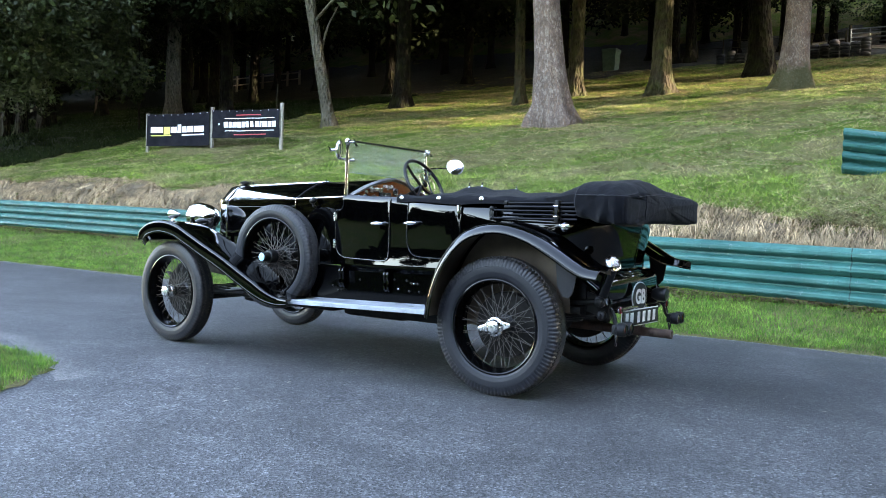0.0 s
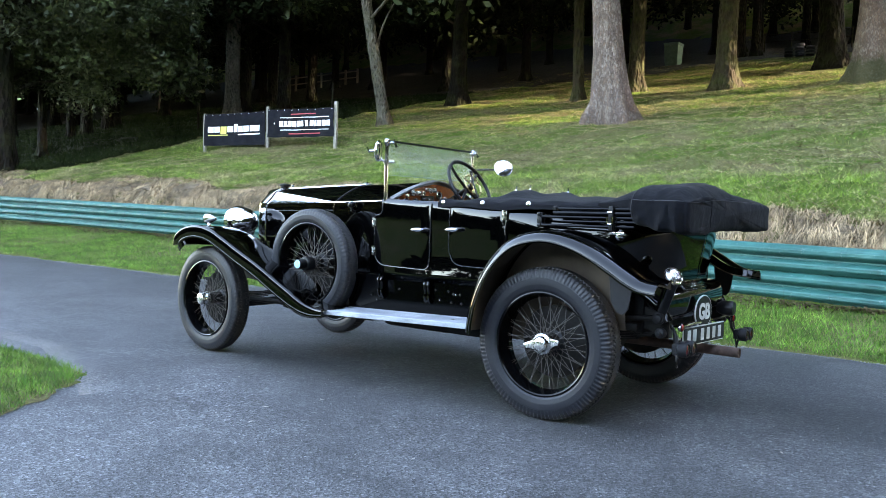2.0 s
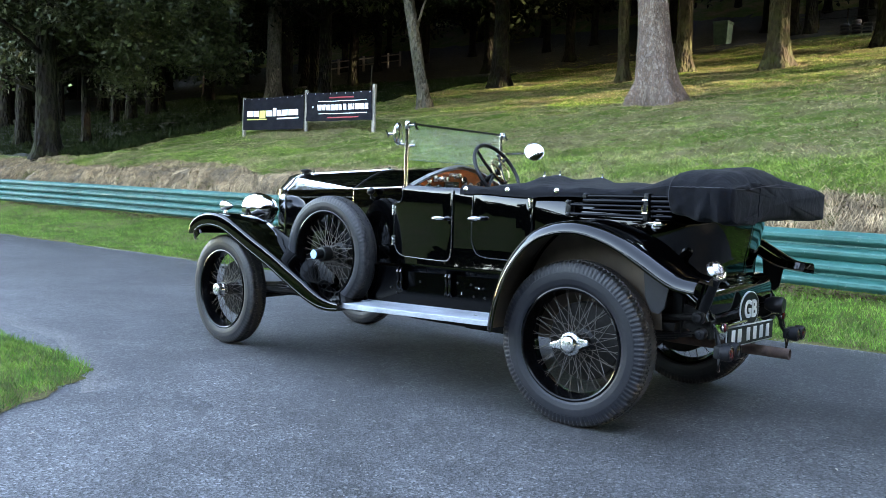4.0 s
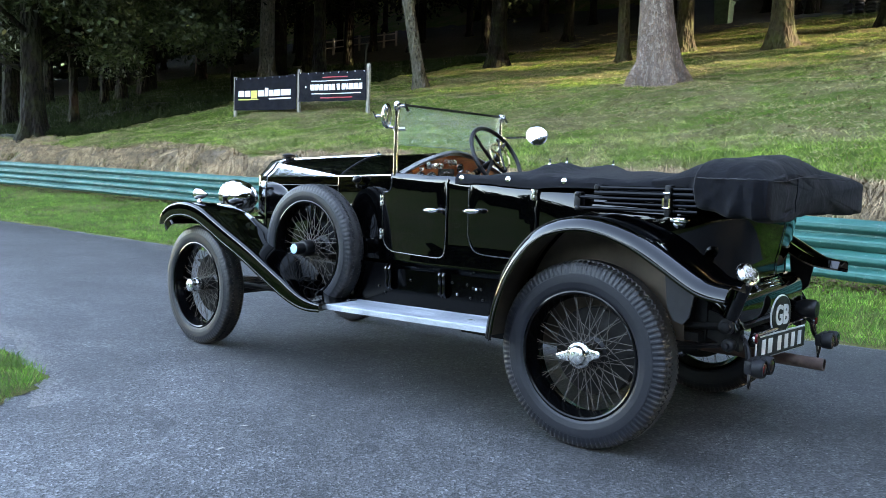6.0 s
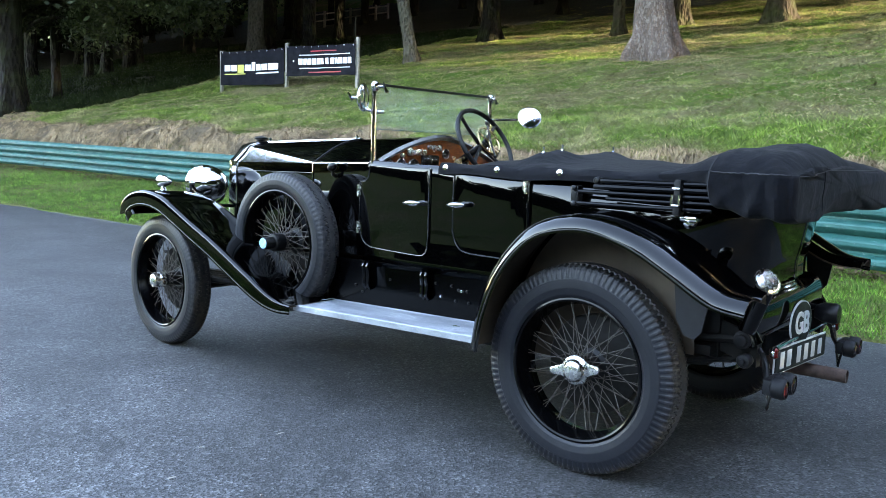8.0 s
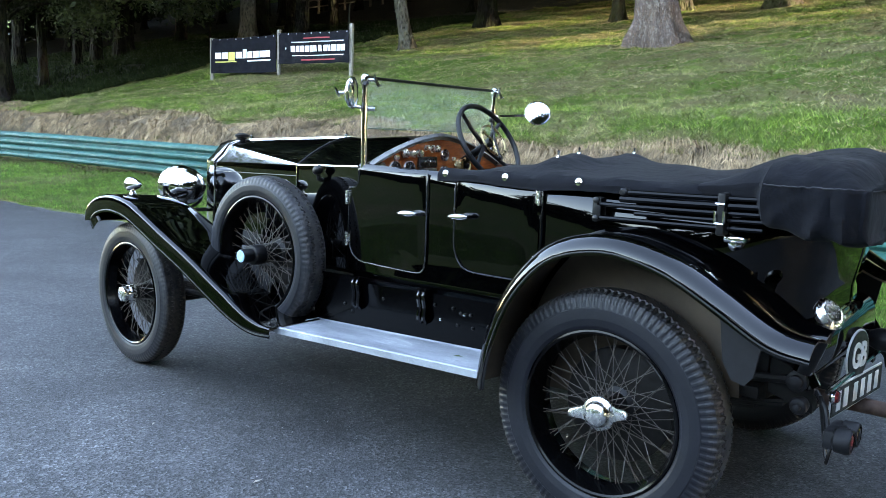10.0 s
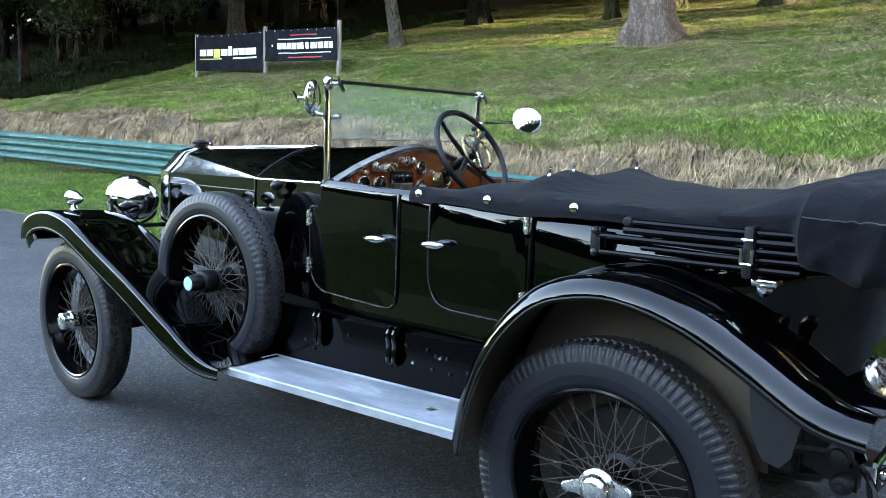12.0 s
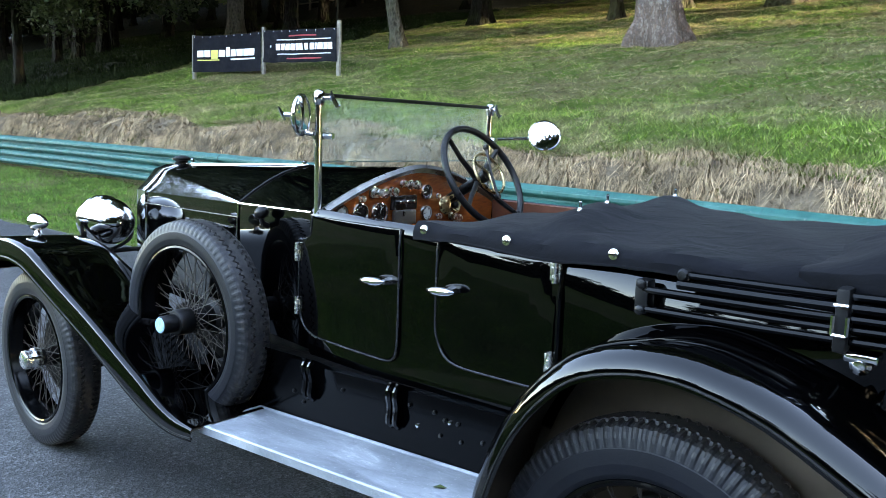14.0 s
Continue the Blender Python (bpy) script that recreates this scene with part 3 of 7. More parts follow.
# ---- trees ----
def trunk_mesh(name, base, diam, height, lean=(0, 0), flare=0.8, seg=20, ridges=0.06, bend=0.0, sink=0.5, seed=0):
    rnd = random.Random(seed)
    ph = [rnd.uniform(0, 6.28) for _ in range(6)]
    rings, steps = [], 26
    for k in range(steps + 1):
        s = (k / steps) ** 1.5
        z = -sink + (height + sink) * s
        zz = max(z, 0)
        r = diam / 2 * (1 - 0.45 * zz / height) * (1 + flare * math.exp(-zz / (diam * (1.1 if flare > 1 else 0.6))))
        cx = lean[0] * zz + bend * math.sin(zz * 0.5 + ph[0])
        cy = lean[1] * zz + bend * math.cos(zz * 0.4 + ph[1])
        ring = []
        for j in range(seg):
            a = 2 * math.pi * j / seg
            roots = math.exp(-zz / (diam * 0.6)) * 0.28 * math.sin(5 * a + ph[2]) + 0.10 * math.exp(-zz / diam) * math.sin(9 * a + ph[3])
            rr = r * (1 + roots + ridges * (noise.noise(Vector((math.cos(a) * 3 + ph[4], math.sin(a) * 3, z * 0.7 + seed))) + 0.5 * noise.noise(Vector((math.cos(a) * 9, math.sin(a) * 9 + ph[5], z * 1.3)))))
            ring.append((cx + rr * math.cos(a), cy + rr * math.sin(a), z))
        rings.append(ring)
    return mesh_of(name, loft(bmesh.new(), rings), True)


def leaf_cloud(name, clumps, per, size, seed, droop=0.25):
    """Leaves gathered round clump centres (x, y, z, radius): folded lozenges."""
    r = np.random.default_rng(seed)
    c = np.asarray(clumps, float)
    k = np.repeat(np.arange(len(c)), per)
    n = len(k)
    d = r.normal(size=(n, 3))
    d /= np.linalg.norm(d, axis=1)[:, None]
    p = c[k, :3] + d * (c[k, 3] * r.random(n) ** 0.45)[:, None] * np.array((1, 1, 0.65))
    a, tilt = r.uniform(0, 6.283, n), r.normal(-droop, 0.6, n)
    ax = np.stack([np.cos(a) * np.cos(tilt), np.sin(a) * np.cos(tilt), np.sin(tilt)], -1)
    side = np.cross(ax, r.normal(size=(n, 3)) * np.array((1, 1, 0.8)))
    side /= np.maximum(np.linalg.norm(side, axis=1), 1e-6)[:, None]
    low = c[:, 2].min()
    L = (size * r.uniform(0.6, 1.3, n) * (np.interp(p[:, 2], (low + 1, low + 6), (0.38, 1.0)) if size > 0.4 and droop else 1.0))[:, None]
    v = np.stack([p, p + ax * L * 0.5 + side * L * 0.25, p + ax * L, p + ax * L * 0.5 - side * L * 0.25], 1).reshape(-1, 3)
    return raw(name, v, np.arange(len(v)).reshape(-1, 4))


def limb_mesh(name, starts, seed, r0):
    rnd = random.Random(seed)
    bm = bmesh.new()
    for s, e in starts:
        s, e = Vector(s), Vector(e)
        mid = (s + e) / 2 + Vector((rnd.uniform(-0.3, 0.3), rnd.uniform(-0.3, 0.3), rnd.uniform(0.0, 0.5)))
        tube(bm, smooth_curve([s, mid, e], 7), [r0 * (1 - 0.13 * i) for i in range(7)], 6)
    return mesh_of(name, bm, True)


def make_tree(name, at, diam, height, bark, leaf, label, lean=(0, 0), crown=(6.0, 3.2, 4.5), flare=0.8, seed=1, per=260, clumps=22, size=0.22, ridges=0.06, bend=0.0, seg=20, group="", fork=None):
    """crown: height of its lowest leaves, its reach and its depth."""
    x, y = at
    z = float(land(x, y))
    t = empty(name, label, "tree", (x, y, z), group)
    rnd = random.Random(seed)
    part("trunk", trunk_mesh("trunk", at, diam, height, lean, flare, seg, ridges, bend, seed=seed), bark, t)
    low, reach, deep = crown
    cl, starts = [], []
    for k in range(clumps):
        zc = low + deep * rnd.random()
        a, rr = rnd.uniform(0, 6.283), reach * rnd.random() ** 0.6
        cx, cy = lean[0] * zc + rr * math.cos(a), lean[1] * zc + rr * math.sin(a)
        cl.append((cx, cy, zc, rnd.uniform(0.55, 1.1) * reach * 0.33))
        if k % 2 == 0:
            zs = min(zc - 0.3 * rr, height * 0.95)
            starts.append(((lean[0] * zs, lean[1] * zs, zs), (cx, cy, zc)))
    if fork:
        starts.append(fork)
    part("branchwork", limb_mesh("branchwork", starts, seed, diam * 0.14), bark, t)
    part("crown", leaf_cloud("crown", cl, per, size, seed), leaf, t)
    return t


make_tree("conifer_tree", (7.73, -15.99), 0.76, 27, BARK_PLATES, LEAF, "massive pinkish grey trunk with flaring roots on the bank", (0.070, 0.056), (6.2, 9.0, 27), 1.1, 3, seg=64, ridges=0.10, clumps=270, size=1.0, per=300)
make_tree("tree", (12.9, -23.69), 0.42, 17, BARK_BROWN, LEAF_SHADED, "slender brown tree with a sunlit edge", (0.03, 0.0), (6.0, 7, 25), 0.7, 4, clumps=130, size=1.0, per=300)
make_tree("tree", (11.94, -26.72), 0.6, 18, BARK_BROWN, LEAF_SHADED, "slender brown tree with a sunlit edge", (-0.01, 0.0), (7, 7, 25), 0.7, 5, clumps=130, size=1.0, per=300)
make_tree("tree", (7.89, -25.39), 0.72, 19, BARK_BROWN, LEAF_SHADED, "straight mossy brown tree at the wood's edge", (-0.015, 0), (8, 7.5, 25), 0.7, 6, clumps=130, size=1.0, per=300)
make_tree("tree", (5.85, -32.59), 1.0, 19, BARK_SHADED, LEAF_SHADED, "dark leaning tree throwing a long shadow", (0.06, 0.0), (8, 7.5, 25), 0.5, 7, clumps=130, size=1.0, per=300)
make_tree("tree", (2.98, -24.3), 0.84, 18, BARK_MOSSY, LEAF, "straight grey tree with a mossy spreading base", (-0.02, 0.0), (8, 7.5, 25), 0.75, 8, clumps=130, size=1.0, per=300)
make_tree("tree", (17.41, -17.69), 0.44, 16, BARK_PALE, LEAF_SHADED, "grey tree leaning over with a forked stem", (0.20, 0.05), (4.8, 5.5, 22), 0.5, 9, fork=((0.5, 0.1, 2.4), (-0.1, -0.2, 4.4)), clumps=60, size=0.55)
make_tree("tree", (19.02, -24.26), 0.7, 17, BARK_SHADED, LEAF_SHADED, "dark tree inside the wood", (0, 0), (4.5, 7, 26), 0.6, 10, clumps=70, size=0.7)
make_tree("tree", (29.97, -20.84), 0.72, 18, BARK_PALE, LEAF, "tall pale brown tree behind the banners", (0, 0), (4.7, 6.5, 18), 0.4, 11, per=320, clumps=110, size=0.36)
make_tree("tree", (31.38, -22.73), 0.66, 18, BARK_SHADED, LEAF_SHADED, "tall dark tree behind the banners", (-0.01, 0), (4.6, 6, 19), 0.4, 12, clumps=130, size=1.0, per=300)
make_tree("tree", (27.4, -21.85), 0.6, 17, BARK_SHADED, LEAF_SHADED, "tall dark tree behind the banners", (0.02, 0), (5, 6, 18), 0.4, 13, clumps=130, size=1.0, per=300)
make_tree("tree", (25.32, -9.32), 0.3, 10, BARK_SHADED, LEAF_COOL, "small dark tree with low leaves by the lane", (0.03, 0), (3.0, 4.6, 7), 0.4, 14, per=520, clumps=90, size=0.21)
make_tree("tree", (23.3, -7.1), 0.66, 11, BARK_SHADED, LEAF_COOL, "leafy tree hanging low over the barrier", (0.02, 0.0), (2.7, 4.2, 6), 0.5, 15, per=620, clumps=110, size=0.17)
make_tree("tree", (30.15, -12.93), 0.34, 12, BARK_SHADED, LEAF_COOL, "small dark tree with low leaves", (0, 0), (3.4, 4.6, 8), 0.4, 16, per=420, clumps=80, size=0.28)
make_tree("tree", (33.5, -15.5), 0.5, 15, BARK_SHADED, LEAF_COOL, "dark leafy tree spreading over shaded grass", (0, 0), (3.8, 7.0, 9), 0.4, 18, per=320, clumps=90, size=0.45)
make_tree("tree", (29.5, -9.0), 0.5, 15, BARK_SHADED, LEAF_COOL, "dark leafy tree spreading over shaded grass", (0, 0), (3.6, 6.0, 9), 0.4, 19, per=320, clumps=90, size=0.45)
make_tree("tree", (44.0, -26.5), 0.5, 17, BARK_GREY, LEAF_SHADED, "pale slender trunk standing deep in the wood", (0, 0), (7, 5, 10), 0.3, 20, per=120, clumps=40, size=0.8)
make_tree("tree", (1.0, -51.0), 0.4, 9, BARK_BROWN, LEAF, "leafy bush tree behind the field gate", (0, 0), (1.6, 5.0, 7), 0.3, 21, per=300, clumps=80, size=0.45)
make_tree("sapling", (25.81, -15.89), 0.10, 4, BARK_SHADED, LEAF_SHADED, "thin dark sapling on the grass", (0.02, 0), (1.3, 1.0, 1.4), 0.2, 17, per=120, clumps=8, size=0.2, seg=8)

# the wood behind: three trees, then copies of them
kinds = [make_tree("wood_tree", p, 0.55, 25, BARK_SHADED, LEAF_SHADED, "tall tree with the wood's shade put into its dark colours", (0.0, 0), (2.6 + k, 6.2, 23), 0.5, 30 + k, per=120, clumps=62, size=1.1, seg=12, group="trees of the wood") for k, p in enumerate(((24, -31), (40, -24), (14, -46)))]
rnd = random.Random(5)
spots = [(x + rnd.uniform(-2, 2), y + rnd.uniform(-2, 2)) for x in range(15, 96, 9) for y in range(-70, -20, 8) if y < -27 - 0.5 * max(0, 26 - x)]
spots += [(x + rnd.uniform(-2, 2), -60 + rnd.uniform(-3, 3)) for x in range(-26, 15, 5)]
spots += [(x + rnd.uniform(-2, 2), y + rnd.uniform(-2, 2)) for x in range(36, 92, 7) for y in (-21, -14, -8) if y < -8 or x > 58]
spots += [(36, -18), (41, -13), (33, -26)] + [(x, -53 + 2 * (x % 3)) for x in range(-9, 19, 3)]
# two unseen trees added to keep the sun off the mossy trunk
spots += [(-5.5, -26.6), (-9.5, -29.5)]
for x, y in spots:
    k = rnd.choice(kinds)
    copy_thing(k, pose(x, y, float(land(x, y)), 0, 0, rnd.uniform(0, 360)))
# unseen trees added up the lane to block the low sun
for k, (x, y) in enumerate([(-24 - 6 * (i % 2), -24.3 + 5 * i) for i in range(20)] + [(-40, -29 + 7 * i) for i in range(16)] + [(-24, -46 - 6 * i) for i in range(4)]):
    copy_thing(kinds[k % 3], pose(x, y, max(0, float(land(x, y))) - 2.0, 0, 0, 70 * k))

# trees on the near side of the lane, behind the camera
for k in range(22):
    x, y = -62 + 8 * k + rnd.uniform(-2, 2), 36 + rnd.uniform(-3, 3)
    copy_thing(kinds[k % 3], pose(x, y, float(land(x, y)) - 0.8, 0, 0, 50 * k) @ Matrix.Diagonal((0.6, 0.6, 0.36, 1)))
# unseen sun blockers added up the lane, with a gap for a lit strip
for k in (0, 1, 3):
    x, y = -24 - 3 * (k % 2), -30 - 4.2 * k
    copy_thing(kinds[1], pose(x, y, float(land(x, y)), 0, 0, 50 * k) @ Matrix.Diagonal((0.9, 0.9, 1.5, 1)))
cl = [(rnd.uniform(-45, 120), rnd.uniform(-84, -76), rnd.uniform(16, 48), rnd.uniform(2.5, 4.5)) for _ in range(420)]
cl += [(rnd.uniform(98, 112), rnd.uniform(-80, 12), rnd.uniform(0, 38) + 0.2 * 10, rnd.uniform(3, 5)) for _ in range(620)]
far_wood = part("far_wood", leaf_cloud("far_wood", cl, 85, 1.9, 77, 0), LEAF_SHADED)
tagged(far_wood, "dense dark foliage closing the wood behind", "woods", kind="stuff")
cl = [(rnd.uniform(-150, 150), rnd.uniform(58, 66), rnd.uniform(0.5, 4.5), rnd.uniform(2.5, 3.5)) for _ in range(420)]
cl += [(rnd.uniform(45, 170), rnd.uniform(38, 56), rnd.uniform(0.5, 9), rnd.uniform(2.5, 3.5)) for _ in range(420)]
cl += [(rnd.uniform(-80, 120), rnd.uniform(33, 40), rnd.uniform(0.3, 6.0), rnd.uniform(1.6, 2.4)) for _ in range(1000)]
far_trees = part("far_trees", leaf_cloud("far_trees", cl, 60, 1.6, 78, 0), LEAF_SHADED)
tagged(far_trees, "line of distant trees beyond the field", "woods", kind="stuff")


# ---- banners ----
CLOTH_NAVY = simple("navy_vinyl", (0.0050, 0.0056, 0.0092), 0.75, var=0.3, scale=3, spec=0.12)
INK_WHITE = simple("white_ink", (0.72, 0.72, 0.72), 0.5, var=0.08)
INK_YELLOW = simple("yellow_ink", (0.55, 0.50, 0.10), 0.5, var=0.1)
INK_RED = simple("red_ink", (0.32, 0.02, 0.03), 0.5, var=0.1)


def cloth_at(b, s_, t, off=0.0):
    """A point on a banner: s_ along it, t up it, off in front of it."""
    (x0, y0, a0, a1), (x1, y1, b0, b1), ph = b
    d = Vector((x1 - x0, y1 - y0, 0))
    nn = Vector((-d.y, d.x, 0)).normalized()
    if nn.y < 0:
        nn = -nn
    lo, hi = a0 * (1 - s_) + b0 * s_, a1 * (1 - s_) + b1 * s_
    z = lo + (hi - lo) * t - 0.05 * s_ * (1 - s_) * (t + 0.3) + 0.012 * math.sin(21 * s_ + ph) * abs(t - 0.5)
    o = 0.022 * math.sin(6 * s_ + ph + 2 * t) * math.sin(math.pi * s_) + 0.014 * math.sin(15 * s_ + 5 * t + ph) + 0.008 * math.sin(31 * s_ - 7 * t)
    return Vector((x0, y0, z)) + d * s_ + nn * (o + off)


def cloth_patch(b, s0, s1, t0, t1, off, n, m):
    return grid_rows([[cloth_at(b, s0 + (s1 - s0) * i / n, t0 + (t1 - t0) * j / m, off) for i in range(n + 1)] for j in range(m + 1)])


def grid_rows(rows):
    v = [tuple(p) for r in rows for p in r]
    n = len(rows[0])
    return raw("cloth", v, [(j * n + i, j * n + i + 1, (j + 1) * n + i + 1, (j + 1) * n + i) for j in range(len(rows) - 1) for i in range(n - 1)], True)


zr, zm, zl = 2.79, 2.87, 2.71
left_b = ((19.03, -11.13, zl + 0.16, zl + 1.12), (17.03, -11.83, zm + 0.05, zm + 1.06), 0.4)
right_b = ((16.93, -11.84, zm + 0.27, zm + 1.10), (14.06, -11.73, zr + 0.30, zr + 1.10), 2.1)
for b, name, marks in ((left_b, "navy vinyl banner with a pale lettered mark on posts", "a"), (right_b, "navy vinyl banner with pale and red bars on posts", "b")):
    t = empty("banner", name, "banner", group="advertising banners")
    cloth = part("cloth", cloth_patch(b, 0, 1, 0, 1, 0, 40, 12), CLOTH_NAVY, t)
    def mark(s0, s1, t0, t1, ink, n=4):
        part("mark", cloth_patch(b, s0, s1, t0, t1, 0.012, n, 2), ink, t)
    if marks == "a":
        x = 0.065
        for k, (w, t1) in enumerate(((0.10, 0.60), (0.09, 0.60), (0.10, 0.60), (0.085, 0.60), (0.06, 0.67), (0.075, 0.60), (0.10, 0.60), (0.15, 0.60))):
            mark(x, x + w, 0.42 if k != 2 else 0.36, t1, INK_YELLOW if k == 2 else INK_WHITE)
            x += w + 0.012
        mark(0.07, 0.40, 0.315, 0.345, INK_YELLOW)
        mark(0.56, 0.92, 0.32, 0.36, INK_WHITE)
    else:
        mark(0.20, 0.93, 0.685, 0.71, INK_WHITE, 10), mark(0.20, 0.93, 0.245, 0.27, INK_WHITE, 10)
        x = 0.19
        for k, w in enumerate((0.058, 0.05, 0.058, 0.058, 0.05, 0.055, 0.0, 0.045, 0.0, 0.058, 0.022, 0.06, 0.05, 0.056)):
            if w:
                mark(x, x + w, 0.38, 0.58, INK_WHITE, 2)
            x += (w or 0.006) + 0.010
        mark(0.36, 0.74, 0.80, 0.84, INK_RED), mark(0.34, 0.82, 0.10, 0.14, INK_RED)
        mark(0.10, 0.122, 0.47, 0.53, INK_WHITE, 2)
    for k in range(9):
        p = cloth_at(b, 0.03 + 0.94 * k / 8, 0.97, 0.012)
        part("eyelet", lathe(bmesh.new(), [(0.016, 0), (0.014, 0.005), (0.008, 0.005)], 10, Matrix.Translation(p) @ pose(0, 0, 0, -90, 0, 0)), INK_WHITE, t)
for x, y, z, h, w in ((19.07, -11.20, zl, 1.16, 0.05), (17.0, -11.91, zm, 1.2, 0.05), (14.06, -11.81, zr, 1.27, 0.05)):
    bm = box(bmesh.new(), -w, w, -0.035, 0.035, -0.4, h, 0.008)
    post = part("banner_post", bm, POST_WOOD)
    post.location = (x, y, z)
    tagged(post, "weathered pale wooden post holding the banners", "post", "banner posts")


# ---- materials of the car ----
def paint_mat():
    m = Mat("black_coachpaint", 0.03, spec=0.33)
    m.color(m.ramp(m.noise(3, 4), [(0.3, (0.0002, 0.0002, 0.00025)), (0.7, (0.0005, 0.0005, 0.0006))]))
    dust = m.ramp(m.noise(6, 7, 0.7), [(0.4, 0.02), (0.8, 0.05)])
    m.set("Roughness", dust)
    m.bump(m.noise(9, 2), 0.02, 0.004)
    return m.m


def nickel_mat():
    m = Mat("polished_nickel", 0.09, 1.0)
    m.color((0.52, 0.52, 0.515))
    m.set("Roughness", m.ramp(m.noise(25, 5), [(0.35, 0.05), (0.75, 0.2)]))
    return m.m


def rubber_mat():
    m = Mat("tyre_rubber", 0.48, spec=0.28)
    c = m.ramp(m.noise(6, 5), [(0.3, (0.0024, 0.0030, 0.0052)), (0.7, (0.0044, 0.0054, 0.0088))])
    m.color(m.mix(m.ramp(m.noise(28, 6, 0.75), [(0.5, 0.0), (0.75, 0.25)]), c, (0.020, 0.020, 0.021)))
    gen = m.t.nodes["Texture Coordinate"].outputs["Generated"]
    off = m.node("ShaderNodeVectorMath", 0, [(0, gen), (1, (0.5, 0.5, 0.5))], operation="SUBTRACT")
    flat = m.node("ShaderNodeVectorMath", 0, [(0, off), (1, (2.0, 0.0, 2.0))], operation="MULTIPLY")
    far = m.node("ShaderNodeVectorMath", 1, [(0, flat)], operation="LENGTH")
    worn = m.mix(1.0, m.ramp(far, [(0.90, 0.0), (0.97, 0.7), (1.0, 1.0)]), m.ramp(m.noise(40, 6, 0.75), [(0.35, 0.0), (0.65, 1.0)]), "MULTIPLY")
    m.color(m.mix(worn, m.b.inputs["Base Color"].links[0].from_socket, (0.042, 0.038, 0.034)))
    m.bump(m.noise(140, 4), 0.25, 0.002)
    return m.m


def cloth_mat():
    m = Mat("hood_cloth", 0.85, spec=0.1)
    m.color(m.ramp(m.noise(5, 6, 0.7), [(0.3, (0.0016, 0.0019, 0.0030)), (0.7, (0.0036, 0.0040, 0.0060))]))
    m.set("Sheen Weight", 0.03)
    m.bump(m.noise(7, 4, 0.55, None, 0.8), 0.32, 0.03).bump(m.noise(300, 3), 0.3, 0.002)
    return m.m


def wood_mat():
    m = Mat("varnished_walnut", 0.18, spec=0.5)
    st = m.node("ShaderNodeMapping", 0, [("Vector", m.co), ("Scale", (1.0, 3.0, 14.0))])
    n = m.noise(5, 6, 0.65, st, 1.2)
    m.color(m.ramp(n, [(0.25, (0.12, 0.024, 0.006)), (0.55, (0.25, 0.058, 0.012)), (0.8, (0.36, 0.095, 0.02))]))
    m.set("Coat Weight", 0.5)
    return m.m


def alu_mat():
    m = Mat("worn_aluminium", 0.5, 0.6)
    st = m.node("ShaderNodeMapping", 0, [("Vector", m.co), ("Scale", (0.5, 1.6, 1.0))])
    n = m.noise(6, 7, 0.75, st, 0.8)
    c = m.ramp(n, [(0.3, (0.17, 0.185, 0.205)), (0.48, (0.27, 0.29, 0.315)), (0.6, (0.34, 0.36, 0.385)), (0.72, (0.52, 0.54, 0.55))])
    c = m.mix(m.ramp(m.noise(26, 6, 0.8, st), [(0.52, 0.0), (0.7, 0.6)]), c, (0.17, 0.185, 0.2))
    m.color(m.mix(m.ramp(m.noise(70, 4, 0.7), [(0.6, 0.0), (0.75, 0.5)]), c, (0.62, 0.63, 0.63)))
    m.set("Roughness", m.ramp(n, [(0.3, 0.4), (0.7, 0.7)]))
    m.bump(m.noise(60, 5), 0.15, 0.003)
    return m.m


NICKEL_WORN = simple("brushed_nickel", (0.62, 0.61, 0.58), 0.26, 1.0, var=0.12, scale=25, rvar=0.08)
# door beads in a paler tone than the paint, as a painted highlight
DOOR_EDGE = simple("door_edge_highlight", (0.02, 0.02, 0.022), 0.22, 0.3, var=0.6, scale=9, spec=0.35)
SCUTTLE_EDGE = simple("aged_edge", (0.17, 0.165, 0.155), 0.35, 0.8, var=0.3, scale=18)
PAINT, NICKEL, TYRE, CLOTH, WOOD, ALU = paint_mat(), nickel_mat(), rubber_mat(), cloth_mat(), wood_mat(), alu_mat()
DULL_BLACK = simple("dull_black", (0.0035, 0.0035, 0.004), 0.4, var=0.35, scale=12, spec=0.25)
RIM_BLACK = simple("rim_enamel", (0.0012, 0.0012, 0.0014), 0.14, var=0.3, scale=12, spec=0.14, rvar=0.05)
VALANCE_BLACK = simple("valance_enamel", (0.0003, 0.0003, 0.0004), 0.12, var=0.4, scale=10, spec=0.07, rvar=0.05)
CHASSIS = simple("grimy_chassis", (0.0042, 0.0037, 0.0032), 0.7, var=0.5, scale=9, spec=0.2)
DUST = simple("dusty_underside", (0.072, 0.055, 0.041), 0.9, var=0.3, scale=5, spec=0.15)
BRASS = simple("worn_brass", (0.50, 0.38, 0.20), 0.3, 1.0, var=0.2, scale=20)
SPOKE = simple("spoke_steel", (0.034, 0.026, 0.020), 0.45, 0.0, var=0.4, scale=15)
RUST = simple("rusty_exhaust", (0.075, 0.045, 0.035), 0.8, 0.2, var=0.5, scale=14, bump=0.3)
LEATHER = simple("brown_leather", (0.13, 0.035, 0.015), 0.5, var=0.3, scale=12, bump=0.2)
DIAL = simple("dial_black", (0.012, 0.012, 0.012), 0.2, var=0.2)
SILVER_DIAL = simple("dial_silver", (0.5, 0.5, 0.47), 0.4, var=0.15)
PLATE_WHITE = simple("plate_white", (0.42, 0.43, 0.42), 0.55, var=0.12)
PLATE_BLACK = simple("plate_black", (0.006, 0.010, 0.010), 0.45, var=0.3, spec=0.15)
